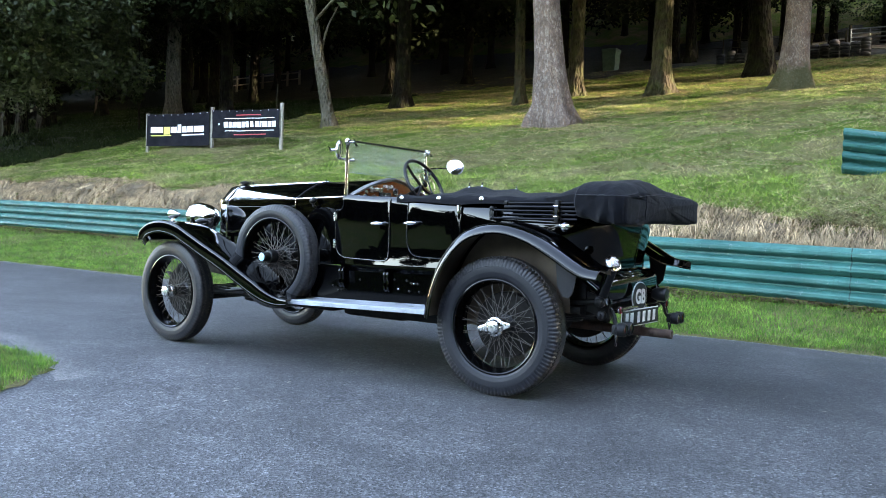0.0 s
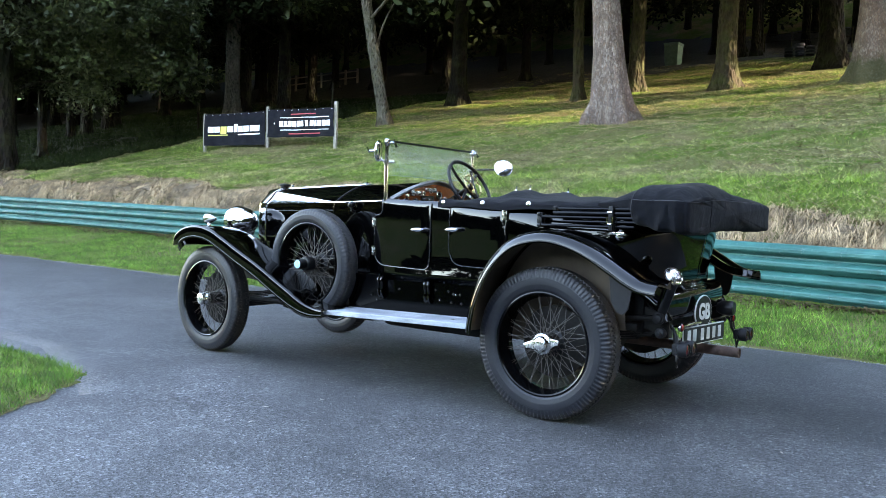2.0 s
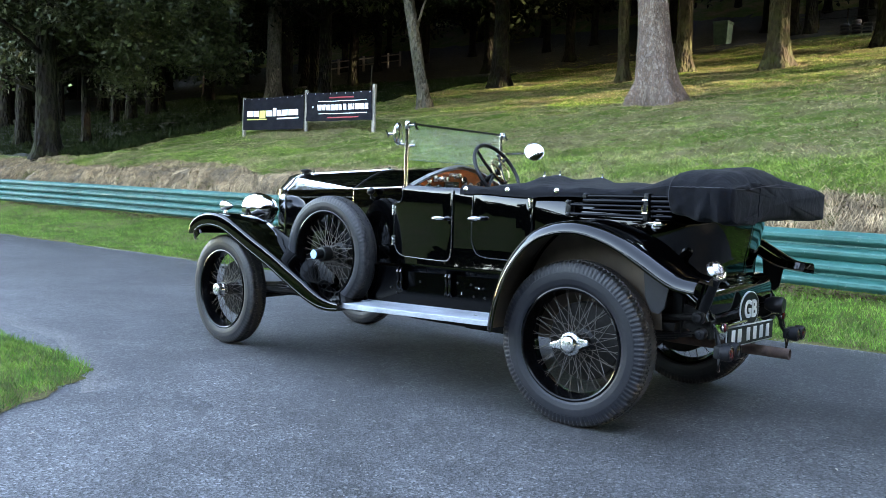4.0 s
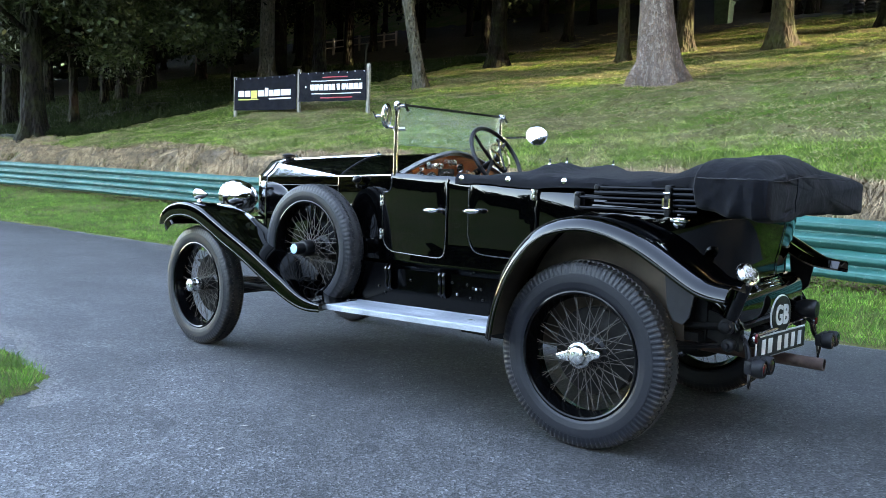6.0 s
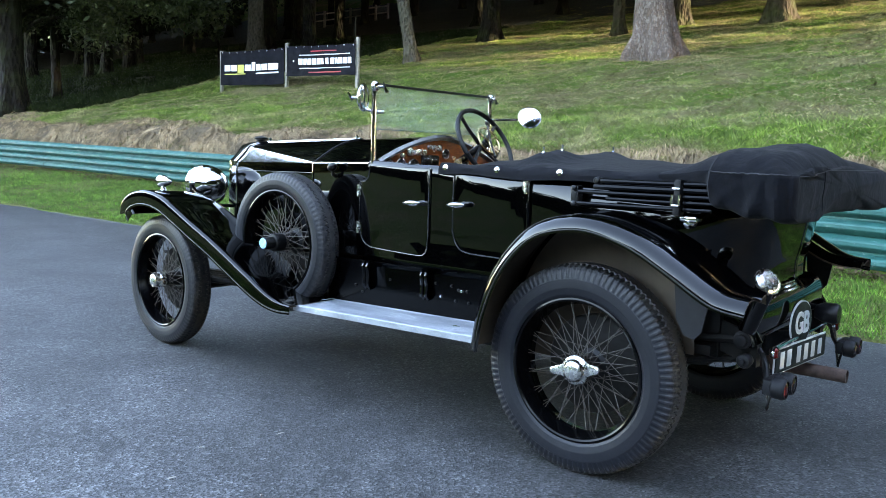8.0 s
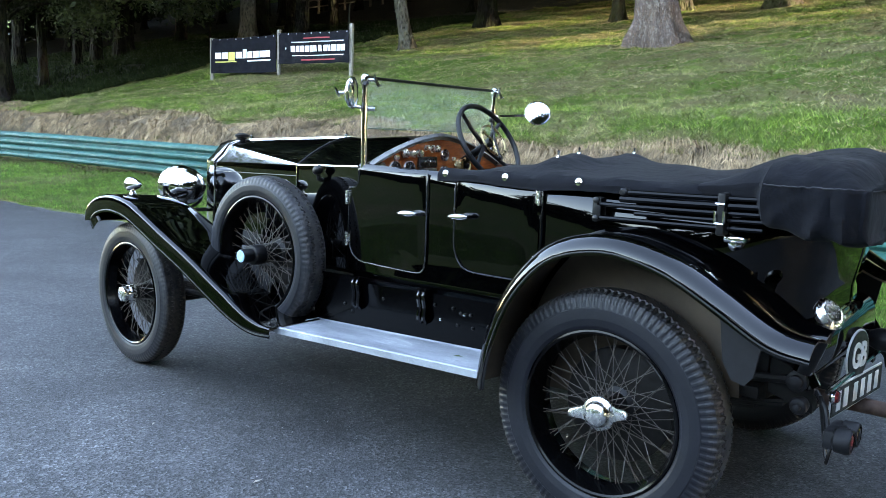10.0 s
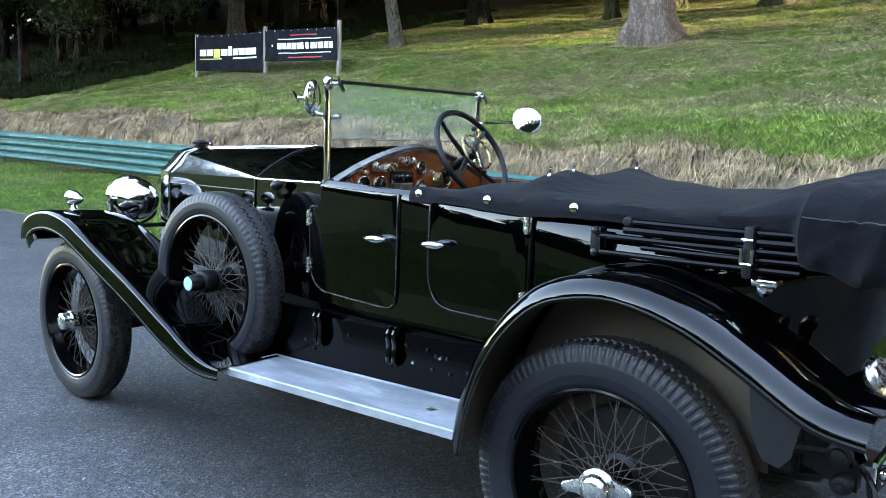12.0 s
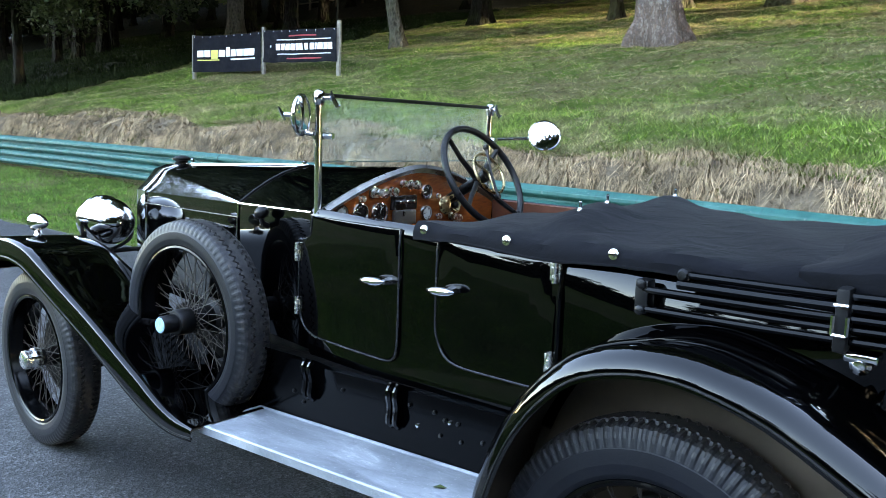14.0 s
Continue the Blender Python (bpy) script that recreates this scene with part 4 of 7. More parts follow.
RED_GLASS = simple("red_lens", (0.09, 0.006, 0.006), 0.12, var=0.15)
AMBER = simple("amber_lens", (0.05, 0.016, 0.005), 0.15, var=0.15)
LAMP_RUBBER = simple("lamp_housing", (0.0065, 0.0068, 0.008), 0.55, var=0.35, scale=20, spec=0.2)
BADGE = simple("pale_blue_badge", (0.30, 0.55, 0.68), 0.25, var=0.35, scale=45)
MIRROR = Mat("mirror_glass", 0.015, 1.0).color((0.86, 0.88, 0.88)).m


def glass_mat():
    m = Mat("screen_glass", 0.0, spec=0.5)
    m.set("Transmission Weight", 0.94), m.set("IOR", 1.03)
    m.color((0.90, 0.97, 0.94))
    m.set("Coat Weight", 0.35), m.set("Coat Roughness", 0.03)
    return m.m


GLASS = glass_mat()

# ---- the car ----
car = empty("vintage_touring_car", "gloss black open vintage touring car with wire wheels and folded hood", "car")


def P(name, bm, material, parent=None, label="", smooth=True):
    """A part of the car; smooth, with its sharp edges kept."""
    bmesh.ops.recalc_face_normals(bm, faces=bm.faces[:])
    me = mesh_of(name, bm, smooth)
    if smooth:
        me.set_sharp_from_angle(angle=radians(38))
    return part(name, me, material, parent or car, label)


def grid_mesh(bm, rows):
    """A skin over rows of points."""
    v = [[bm.verts.new(p) for p in r] for r in rows]
    for a, b in zip(v, v[1:]):
        for i in range(len(a) - 1):
            bm.faces.new((a[i], a[i + 1], b[i + 1], b[i]))
    return bm


def solid(bm, t):
    bmesh.ops.recalc_face_normals(bm, faces=bm.faces[:])
    bmesh.ops.solidify(bm, geom=bm.faces[:], thickness=t)
    return bm


def lerp_table(xs_, ys_):
    return lambda v: float(np.interp(v, xs_, ys_))


def curve_table(xs_, ys_):
    """A smooth curve through rising xs_."""
    pts = smooth_curve([(a, b, 0) for a, b in zip(xs_, ys_)], 12 * len(xs_))
    px, py = [p.x for p in pts], [p.y for p in pts]
    return lambda v: float(np.interp(v, px, py))


# half width of the tub and its belt and foot
half_w = curve_table((-0.62, -0.58, -0.5, -0.38, -0.2, 0.1, 0.5, 1.0, 1.42, 1.5), (0.0, 0.29, 0.43, 0.525, 0.572, 0.585, 0.578, 0.553, 0.515, 0.498))
belt = curve_table((-0.62, -0.3, 0.2, 0.8, 1.1, 1.42), (1.16, 1.165, 1.175, 1.178, 1.182, 1.190))
foot = curve_table((-0.62, -0.5, -0.35, -0.1, 0.3, 0.8, 1.42), (0.86, 0.82, 0.79, 0.775, 0.775, 0.768, 0.752))


def side_y(x, z):
    zt, zb = belt(x), foot(x)
    s = (z - zb) / (zt - zb)
    s0 = float(np.interp(x, (-0.3, 0.1, 0.5, 1.0), (0.52, 0.58, 0.80, 0.94)))
    flare = 0.015 * float(np.interp(x, (-0.2, 0.1, 1.12, 1.36), (0, 1, 1, 0)))
    return half_w(x) - 0.094 * max(0, s - s0) ** 2 / (1 - s0) + flare * min(1.1, max(0, (zb + 0.075 - z) / 0.13)) ** 1.35


def tub_rows(sign, off=0.0):
    rows = []
    for x in [1.42 - 0.04 * k for k in range(49)] + [-0.53, -0.56, -0.585, -0.6, -0.612, -0.62]:
        zt, zb = belt(x), foot(x)
        r = [(x, sign * (side_y(x, zt) - 0.005 + off), zt + 0.004), (x, sign * (side_y(x, zt) + off), zt)]
        r += [(x, sign * (side_y(x, zb + (zt - zb) * s) + off), zb + (zt - zb) * s) for s in (0.97, 0.935, 0.9, 0.86, 0.78, 0.65, 0.5, 0.35, 0.25, 0.18, 0.12, 0.06, 0.0)]
        r += [(x, sign * (side_y(x, zb - d) + off), zb - d) for d in (0.02, 0.04, 0.054)]
        r += [(x, sign * (side_y(x, zb - 0.058) + off - 0.002), zb - 0.060), (x, sign * (side_y(x, zb - 0.058) + off - 0.05), zb - 0.062)]
        k = min(1, max(0, (-0.2 - x) / 0.25))
        tuck = [0.05 * k * max(0, min(1, 1 - (p[2] - zb) / (zt - zb))) ** 1.5 for p in r]
        rows.append([(p[0] + u * 0.9, p[1] * (1 - 0.5 * u), p[2]) for p, u in zip(r, tuck)])
    return rows


for s in (1, -1):
    P("body_side", solid(grid_mesh(bmesh.new(), tub_rows(s, -0.0125)), -0.012), PAINT)
P("boot_floor", box(bmesh.new(), -0.46, -0.40, -0.47, 0.47, 0.50, 0.86, 0.02), CHASSIS)
# doors: plates 5 mm proud of the side, with rolled edges
def door_plate(outline):
    """outline: closed loop of (x, z) on the left side."""
    bm = bmesh.new()
    cx = sum(p[0] for p in outline) / len(outline)
    cz = sum(p[1] for p in outline) / len(outline)
    rings = []
    for f, o in ((1.0, -0.004), (1.0, 0.004), (0.993, 0.0072), (0.988, 0.0072), (0.98, 0.0072), (0.9, 0.0072), (0.7, 0.0072), (0.45, 0.0072), (0.2, 0.0072)):
        rings.append([(cx + (x - cx) * f, side_y(cx + (x - cx) * f, cz + (z - cz) * f) + o, cz + (z - cz) * f) for x, z in outline])
    return loft(bm, rings)


def rounded(x0, x1, z0, z1, r0, r1):
    """Door outline with rounded lower corners of radius r0 (at x0) and r1 (at x1)."""
    out = [(x0, z1), (x0, (z0 + z1) * 0.5)]
    out += [(x0 + r0 - r0 * math.cos(a), z0 + r0 - r0 * math.sin(a)) for a in np.linspace(0, math.pi / 2, 9)]
    out += [(x1 - r1 + r1 * math.sin(a), z0 + r1 - r1 * math.cos(a)) for a in np.linspace(0, math.pi / 2, 9)]
    out += [(x1, (z0 + z1) * 0.5), (x1, z1), ((x0 + x1) * 0.6, z1), ((x0 + x1) * 0.4, z1)]
    return out


def bead(name, pts, r, mat_, parent=None, label="", seg=6):
    return P(name, tube(bmesh.new(), pts, r, seg), mat_, parent, label)


front_door = P("front_door", door_plate([(0.965, 1.178), (0.965, 0.968)] + rounded(0.965, 1.478, 0.757, 1.09, 0.045, 0.11)[2:20] + [(1.478, 0.96), (1.478, 1.08), (1.45, 1.092), (1.42, 1.105), (1.405, 1.13), (1.40, 1.178), (1.26, 1.178), (1.11, 1.178)]), PAINT)
rear_door = P("rear_door", door_plate(rounded(0.385, 0.802, 0.80, 1.168, 0.03, 0.13)), PAINT)
bead("door_edge", [(p.x, side_y(p.x, p.z) + 0.007, p.z) for p in smooth_curve([(x, 0, z) for x, z in [(0.962, 1.178), (0.962, 0.95), (0.962, 0.80), (0.975, 0.765), (1.01, 0.753), (1.15, 0.752), (1.30, 0.753), (1.39, 0.757), (1.45, 0.79), (1.478, 0.86), (1.48, 0.97), (1.48, 1.078), (1.46, 1.09), (1.43, 1.095), (1.408, 1.12), (1.402, 1.178)]], 70)], 0.0035, DOOR_EDGE, front_door)
bead("door_edge", [(p.x, side_y(p.x, p.z) + 0.007, p.z) for p in smooth_curve([(x, 0, z) for x, z in [(0.804, 1.168), (0.804, 0.93), (0.795, 0.87), (0.765, 0.82), (0.70, 0.798), (0.55, 0.796), (0.40, 0.797)]], 40)], 0.0035, DOOR_EDGE, rear_door)


def door_handle(x, z, parent, back=0.0):
    y = side_y(x, z)
    bm = tube(bmesh.new(), [(x - 0.028, y - 0.002, z), (x - 0.028, y + 0.012, z), (x - 0.028, y + 0.04, z)], [0.019, 0.013, 0.008], 12)
    pts = smooth_curve([(x - 0.034 - back, y + 0.045, z), (x - 0.01 - back, y + 0.05, z - 0.001), (x + 0.03 - back, y + 0.05, z - 0.003), (x + 0.068 - back, y + 0.046, z - 0.005)], 9)
    tube(bm, pts, [0.003, 0.008, 0.0115, 0.0132, 0.0138, 0.0132, 0.0115, 0.008, 0.003], 12)
    return P("door_handle", bm, NICKEL, parent, "polished nickel lever handle")


door_handle(1.03, 1.010, front_door)
door_handle(0.765, 1.022, rear_door, 0.025)


def hinge(x, z, parent):
    y = side_y(x, z)
    bm = tube(bmesh.new(), [(x, y + 0.014, z - 0.031), (x, y + 0.014, z + 0.031)], 0.0095, 10)
    for k in (-0.010, 0.010):
        lathe(bm, [(0.0102, -0.0012), (0.0106, 0.0), (0.0102, 0.0012)], 12, pose(x, y + 0.014, z + k))
    box(bm, x - 0.013, x + 0.019, y + 0.003, y + 0.011, z - 0.026, z + 0.026, 0.002)
    return P("hinge", bm, NICKEL_WORN, parent, "worn bright hinge")


hinge(1.482, 1.043, front_door), hinge(1.482, 0.850, front_door)
hinge(0.388, 1.125, rear_door), hinge(0.388, 0.875, rear_door)
bead("hinge_post", [(0.372, side_y(0.372, z) + 0.008, z) for z in (1.16, 1.05, 0.95, 0.82)], 0.007, RIM_BLACK)

# bonnet and scuttle: sections from the radiator back to the dash
def arch(y):
    return 1.19 + 0.148 * (1 - min(1, abs(y) / 0.515) ** 1.65)


def bonnet_section(x):
    """Left half of the section, from the ridge to the frame."""
    t = (2.93 - x) / 0.93
    sh_y, sh_z = 0.215 + 0.16 * t, 1.142 + 0.024 * t
    fl_y, fl_z = 0.115 + 0.255 * t, 1.243 - 0.072 * t
    rz = 1.272 + 0.042 * t
    top = [(0, rz)] + [(fl_y * k / 5, rz - (rz - fl_z) * (k / 5) ** 1.7) for k in (1, 2, 3, 4, 5)]
    cut = [(fl_y + (sh_y - fl_y) * 0.45, (fl_z * 0.55 + sh_z * 0.45) - 0.012 * (1 - t)), (sh_y, sh_z)]
    side = [(sh_y + 0.003, sh_z - 0.055), (sh_y + 0.004, sh_z - 0.2), (sh_y + 0.002, sh_z - 0.35), (sh_y - 0.004, 0.68)]
    return top + cut + side


stations = [2.93 - 0.93 * k / 12 for k in range(13)]
for s in (1, -1):
    rows = [[(x, s * y, z) for y, z in bonnet_section(x)] for x in stations]
    bm = grid_mesh(bmesh.new(), [r[:6] for r in rows])
    bonnet_top = P("bonnet_top", solid(bm, 0.004), PAINT)
    flute = P("bonnet_flute", grid_mesh(bmesh.new(), [r[5:8] for r in rows]), NICKEL, None, "bright tapering flute along the bonnet's shoulder")
    bm = grid_mesh(bmesh.new(), [r[7:] for r in rows])
    bonnet_side = P("bonnet_side", solid(bm, 0.004), PAINT)
    bead("hinge_line", [(x, s * (bonnet_section(x)[8][0] + 0.004), bonnet_section(x)[8][1]) for x in stations], 0.0025, DULL_BLACK, bonnet_side)
    for k in range(10):
        x = 2.30 - 0.027 * k
        y = bonnet_section(x)[9][0] + 0.002
        bm = box(bmesh.new(), -0.008, 0.008, -0.006, 0.012, -0.10, 0.10, 0.004, pose(x, s * y, 0.965, 0, 0, 20 * s))
        P("louvre", bm, PAINT, bonnet_side)
bead("centre_hinge", [(2.92, 0, 1.276), (2.4, 0, 1.30), (2.0, 0, 1.317)], 0.006, NICKEL, None, "bright hinge rod")
for x in (2.86, 2.03):
    P("hinge_knob", lathe(bmesh.new(), [(0, -0.012), (0.010, -0.006), (0.011, 0.004), (0, 0.014)], 12, pose(x, 0, 1.296 if x > 2.5 else 1.325)), NICKEL)

ends = bonnet_section(2.0)
for s in (1, -1):
    rows = []
    for k in range(11):
        t = k / 10
        x = 2.0 - 0.62 * t
        sec = []
        for i, (y, z) in enumerate(ends):
            if i <= 7:
                f = min(1, y / ends[7][0])
                y1 = 0.515 * f
                z1 = arch(y1)
            else:
                y1 = 0.515 + 0.006 * (i - 7) / 4
                z1 = [1.13, 1.0, 0.86, 0.70][i - 8]
            u = t * t * (3 - 2 * t) if i <= 7 else t
            sec.append((x, s * (y + (y1 - y) * t), z + (z1 - z) * u))
        rows.append(sec)
    P("scuttle", solid(grid_mesh(bmesh.new(), rows), 0.006), PAINT)
bead("scuttle_joint", [(2.0, y, z + 0.003) for y, z in ends[:8]], 0.004, DULL_BLACK)
bead("scuttle_joint", [(2.0, y + 0.003, z) for y, z in ends[7:]], 0.004, NICKEL)
bead("scuttle_joint", [(2.0, -y, z + 0.003) for y, z in ends[:8]], 0.004, DULL_BLACK)
rim = [(1.375, y, arch(y) + 0.004) for y in np.linspace(-0.505, 0.505, 31)]
rows = [[(1.385, y, z + 0.002) for _, y, z in rim], [(1.36, y, z + 0.010) for _, y, z in rim], [(1.345, y, z - 0.004) for _, y, z in rim], [(1.36, y, z - 0.022) for _, y, z in rim]]
P("dash_rim", grid_mesh(bmesh.new(), rows), SCUTTLE_EDGE, None, "bright metal edge of the scuttle")
bead("scuttle_bead", [(x, 0.38 + (2.0 - x) * 0.222 + 0.004, 1.168 + (2.0 - x) * 0.034) for x in (1.99, 1.8, 1.6, 1.42)], 0.005, NICKEL)
# a horn on the scuttle's side
bm = lathe(bmesh.new(), [(0, -0.034), (0.012, -0.031), (0.021, -0.018), (0.024, 0.0), (0.020, 0.018), (0.009, 0.030), (0, 0.033)], 16, pose(1.74, 0.47, 1.156, 0, -70, 0))
tube(bm, [(1.74, 0.47, 1.135), (1.74, 0.465, 1.115), (1.74, 0.44, 1.105)], [0.009, 0.012, 0.012], 8)
P("horn", bm, DULL_BLACK, None, "small black bulb horn on a stalk")

# radiator
def rad_outline(w, h):
    return [(0, 1.268 + h), (0.06, 1.262 + h), (0.115 + w, 1.243 + h), (0.17 + w, 1.18 + h), (0.215 + w, 1.14 + h), (0.22 + w, 0.95), (0.22 + w, 0.62)]


full = lambda w, h: [(y, z) for y, z in rad_outline(w, h)] + [(-y, z) for y, z in reversed(rad_outline(w, h)[1:])]
bm = loft(bmesh.new(), [[(x, y, z) for y, z in full(w, h)] for x, w, h in ((2.925, 0.002, 0.002), (2.93, 0.008, 0.008), (3.0, 0.008, 0.008), (3.02, -0.004, 0.0), (3.02, -0.04, -0.04))])
radiator = P("radiator", bm, NICKEL, None, "polished nickel radiator shell")
bm = lathe(bmesh.new(), [(0, 0.0), (0.038, 0.0), (0.038, 0.012), (0.03, 0.016), (0.03, 0.022), (0.046, 0.026), (0.046, 0.036), (0.03, 0.044), (0.012, 0.048), (0, 0.048)], 24, pose(2.955, 0, 1.268))
P("radiator_cap", bm, DULL_BLACK, radiator, "dark radiator cap")

# ---- wings ----
def sweep_wing(path, section, name, underside=True, sign=1):
    """path: (x, z of the outer edge, width factor); section: (y, height above the edge)."""
    pts = smooth_curve([(x, 0, z) for x, z, *_ in path], 44)
    ks = np.linspace(0, 1, 44)
    rows = []
    for i, p in enumerate(pts):
        d = (pts[min(i + 1, 43)] - pts[max(i - 1, 0)]).normalized()
        n = Vector((-d.z, 0, d.x))
        if n.z < 0 and abs(n.x) < 0.9:
            n = -n
        rows.append((p, n, ks[i]))
    return rows


def wing(name, path, section, sign, label=""):
    sk = sweep_wing(path, None, name)
    rows, under = [], []
    for p, n, t in sk:
        sec = section(t)
        rows.append([(p.x + n.x * h, sign * y, p.z + n.z * h) for y, h in sec])
        under.append([(p.x + n.x * (h - 0.009), sign * min(y, 0.876), p.z + n.z * (h - 0.009)) for y, h in sec[:-2]])
    ob = P(name, grid_mesh(bmesh.new(), rows), PAINT, None, label)
    P("wing_underside", grid_mesh(bmesh.new(), under), DUST, ob, "dusty unpainted underside")
    bead("wing_edge", [(p.x, sign * 0.88, p.z - 0.004) for p, n, t in sk], 0.004, DULL_BLACK, ob)
    return ob


def rear_section(t):
    inner = 0.545 + 0.02 * math.sin(math.pi * t)
    tail = max(0, (t - 0.8) / 0.2)
    return [(inner + 0.12 * tail, 0.02), (inner + 0.02 + 0.12 * tail, 0.058), (inner + 0.055 + 0.12 * tail, 0.058 - 0.01 * tail), (0.66 + 0.07 * tail, 0.036), (0.71 + 0.06 * tail, 0.046), (0.75 + 0.04 * tail, 0.051), (0.80 + 0.02 * tail, 0.053), (0.832 + 0.005 * tail, 0.0505), (0.852, 0.0435), (0.867, 0.031), (0.877, 0.015), (0.881, 0.0), (0.881, -0.014)]


def front_section(t):
    low = max(0, (t - 0.72) / 0.28)
    inner = 0.50 - 0.06 * t
    c = 0.080 * (1 - low) + 0.030 * low
    return [(inner, c * 0.35), (inner + 0.02, c * 0.62), (inner + 0.06, c * 0.82), (0.60, c * 0.86), (0.68, c * 0.92), (0.78, c * 0.98), (0.850, c * 1.01), (0.866, c * 1.00), (0.874, c * 0.96), (0.879, c * 0.89), (0.881, c * 0.78), (0.881, c * 0.15), (0.880, -0.016)]


rear_path = [(0.415, 0.44), (0.405, 0.52), (0.385, 0.61), (0.335, 0.74), (0.265, 0.85), (0.17, 0.94), (0.06, 0.982), (-0.08, 0.994), (-0.25, 0.952), (-0.40, 0.876), (-0.53, 0.80), (-0.60, 0.773), (-0.685, 0.762)]
front_path = [(3.135, 0.765), (3.165, 0.815), (3.10, 0.862), (2.97, 0.884), (2.82, 0.865), (2.68, 0.81), (2.51, 0.735), (2.29, 0.642), (2.08, 0.54), (1.92, 0.468), (1.80, 0.43), (1.70, 0.418), (1.60, 0.424)]
for s in (1, -1):
    rw = wing("rear_wing", rear_path[::-1], lambda t: rear_section(1 - t), s, "gloss black domed rear wing")
    wing("front_wing", front_path[::-1], lambda t: front_section(1 - t), s, "gloss black sweeping front wing")
    bm = loft(bmesh.new(), [[(x, y, z) for x, z in ((-0.40, 0.86), (-0.42, 0.70), (-0.45, 0.645), (-0.49, 0.635), (-0.515, 0.665), (-0.535, 0.78))] for y in (0.79, 0.80)])
    bmesh.ops.transform(bm, matrix=Matrix.Diagonal((1, s, 1, 1)), verts=bm.verts[:])
    P("mud_flap", bm, LAMP_RUBBER, rw, "worn dark grey flap")

    rows = [[(x, s * 0.612, z + 0.03), (x, s * 0.604, z * 0.6 + 0.25), (x, s * 0.56, 0.52), (x, s * 0.50, 0.38 if x > -0.22 else 0.52)] for x, z in [(p.x, p.z) for p in smooth_curve([(a, 0, b) for a, b in rear_path[2:10]], 24)]]
    P("wheel_arch", grid_mesh(bmesh.new(), rows), DUST, rw, "inner panel of the wheel arch")

# running boards, a little lower in front
for s in (1, -1):
    rows = []
    for x in np.linspace(1.628, 0.472, 12):
        z = 0.447 + (1.628 - x) * 0.030
        rows.append([(x, s * y, z + h) for y, h in ((0.552, -0.022), (0.552, 0.003), (0.56, 0.005), (0.568, 0.0), (0.80, 0.0), (0.805, 0.004), (0.822, 0.004), (0.828, 0.0), (0.828, -0.026), (0.81, -0.03))])
    board = P("running_board", loft(bmesh.new(), rows), ALU, None, "worn bare aluminium running board", False)
    for x in (1.628, 0.472):
        z = 0.447 + (1.628 - x) * 0.030
        P("end_trim", box(bmesh.new(), x - 0.008, x + 0.008, min(s * 0.556, s * 0.826), max(s * 0.556, s * 0.826), z - 0.02, z + 0.005, 0.002), ALU, board)
    # valance between the body and the board
    rows = [[(x, s * (0.60 - 0.02 * (x > 1.3)), foot(min(x, 1.42)) - 0.063), (x, s * 0.565, foot(min(x, 1.42)) - 0.09), (x, s * 0.556, 0.56), (x, s * 0.55, 0.43)] for x in np.linspace(1.66, 0.36, 16)]
    val = P("valance", grid_mesh(bmesh.new(), rows), VALANCE_BLACK)
    for x in (1.35, 0.955):
        bm = bmesh.new()
        for dx in (-0.014, 0.014):
            tube(bm, smooth_curve([(x + dx, s * 0.575, 0.685), (x + dx, s * 0.592, 0.66), (x + dx, s * 0.582, 0.61), (x + dx, s * 0.588, 0.565), (x + dx, s * 0.562, 0.545)], 10), 0.009, 6)
        box(bm, x - 0.02, x + 0.02, min(s * 0.56, s * 0.582), max(s * 0.56, s * 0.582), 0.55, 0.68, 0.004)
        P("strap_bracket", bm, PAINT, val, "black step bracket")
    rb = random.Random(4)
    for x, z in ((0.90, 0.63), (0.87, 0.57), (0.80, 0.63), (0.76, 0.615), (0.74, 0.612), (0.71, 0.615), (0.78, 0.56), (0.70, 0.56), (0.62, 0.58), (1.20, 0.61), (1.45, 0.55), (1.40, 0.52)):
        yb = float(np.interp(z, (0.43, 0.56, 0.68), (0.55, 0.556, 0.567)))
        bm = lathe(bmesh.new(), [(0, 0.008), (0.006, 0.006), (0.008, 0.0)], 8, pose(x, s * yb, z, -90 * s, 0, 0))
        P("bolt_head", bm, NICKEL if rb.random() < 0.15 else DULL_BLACK, val)

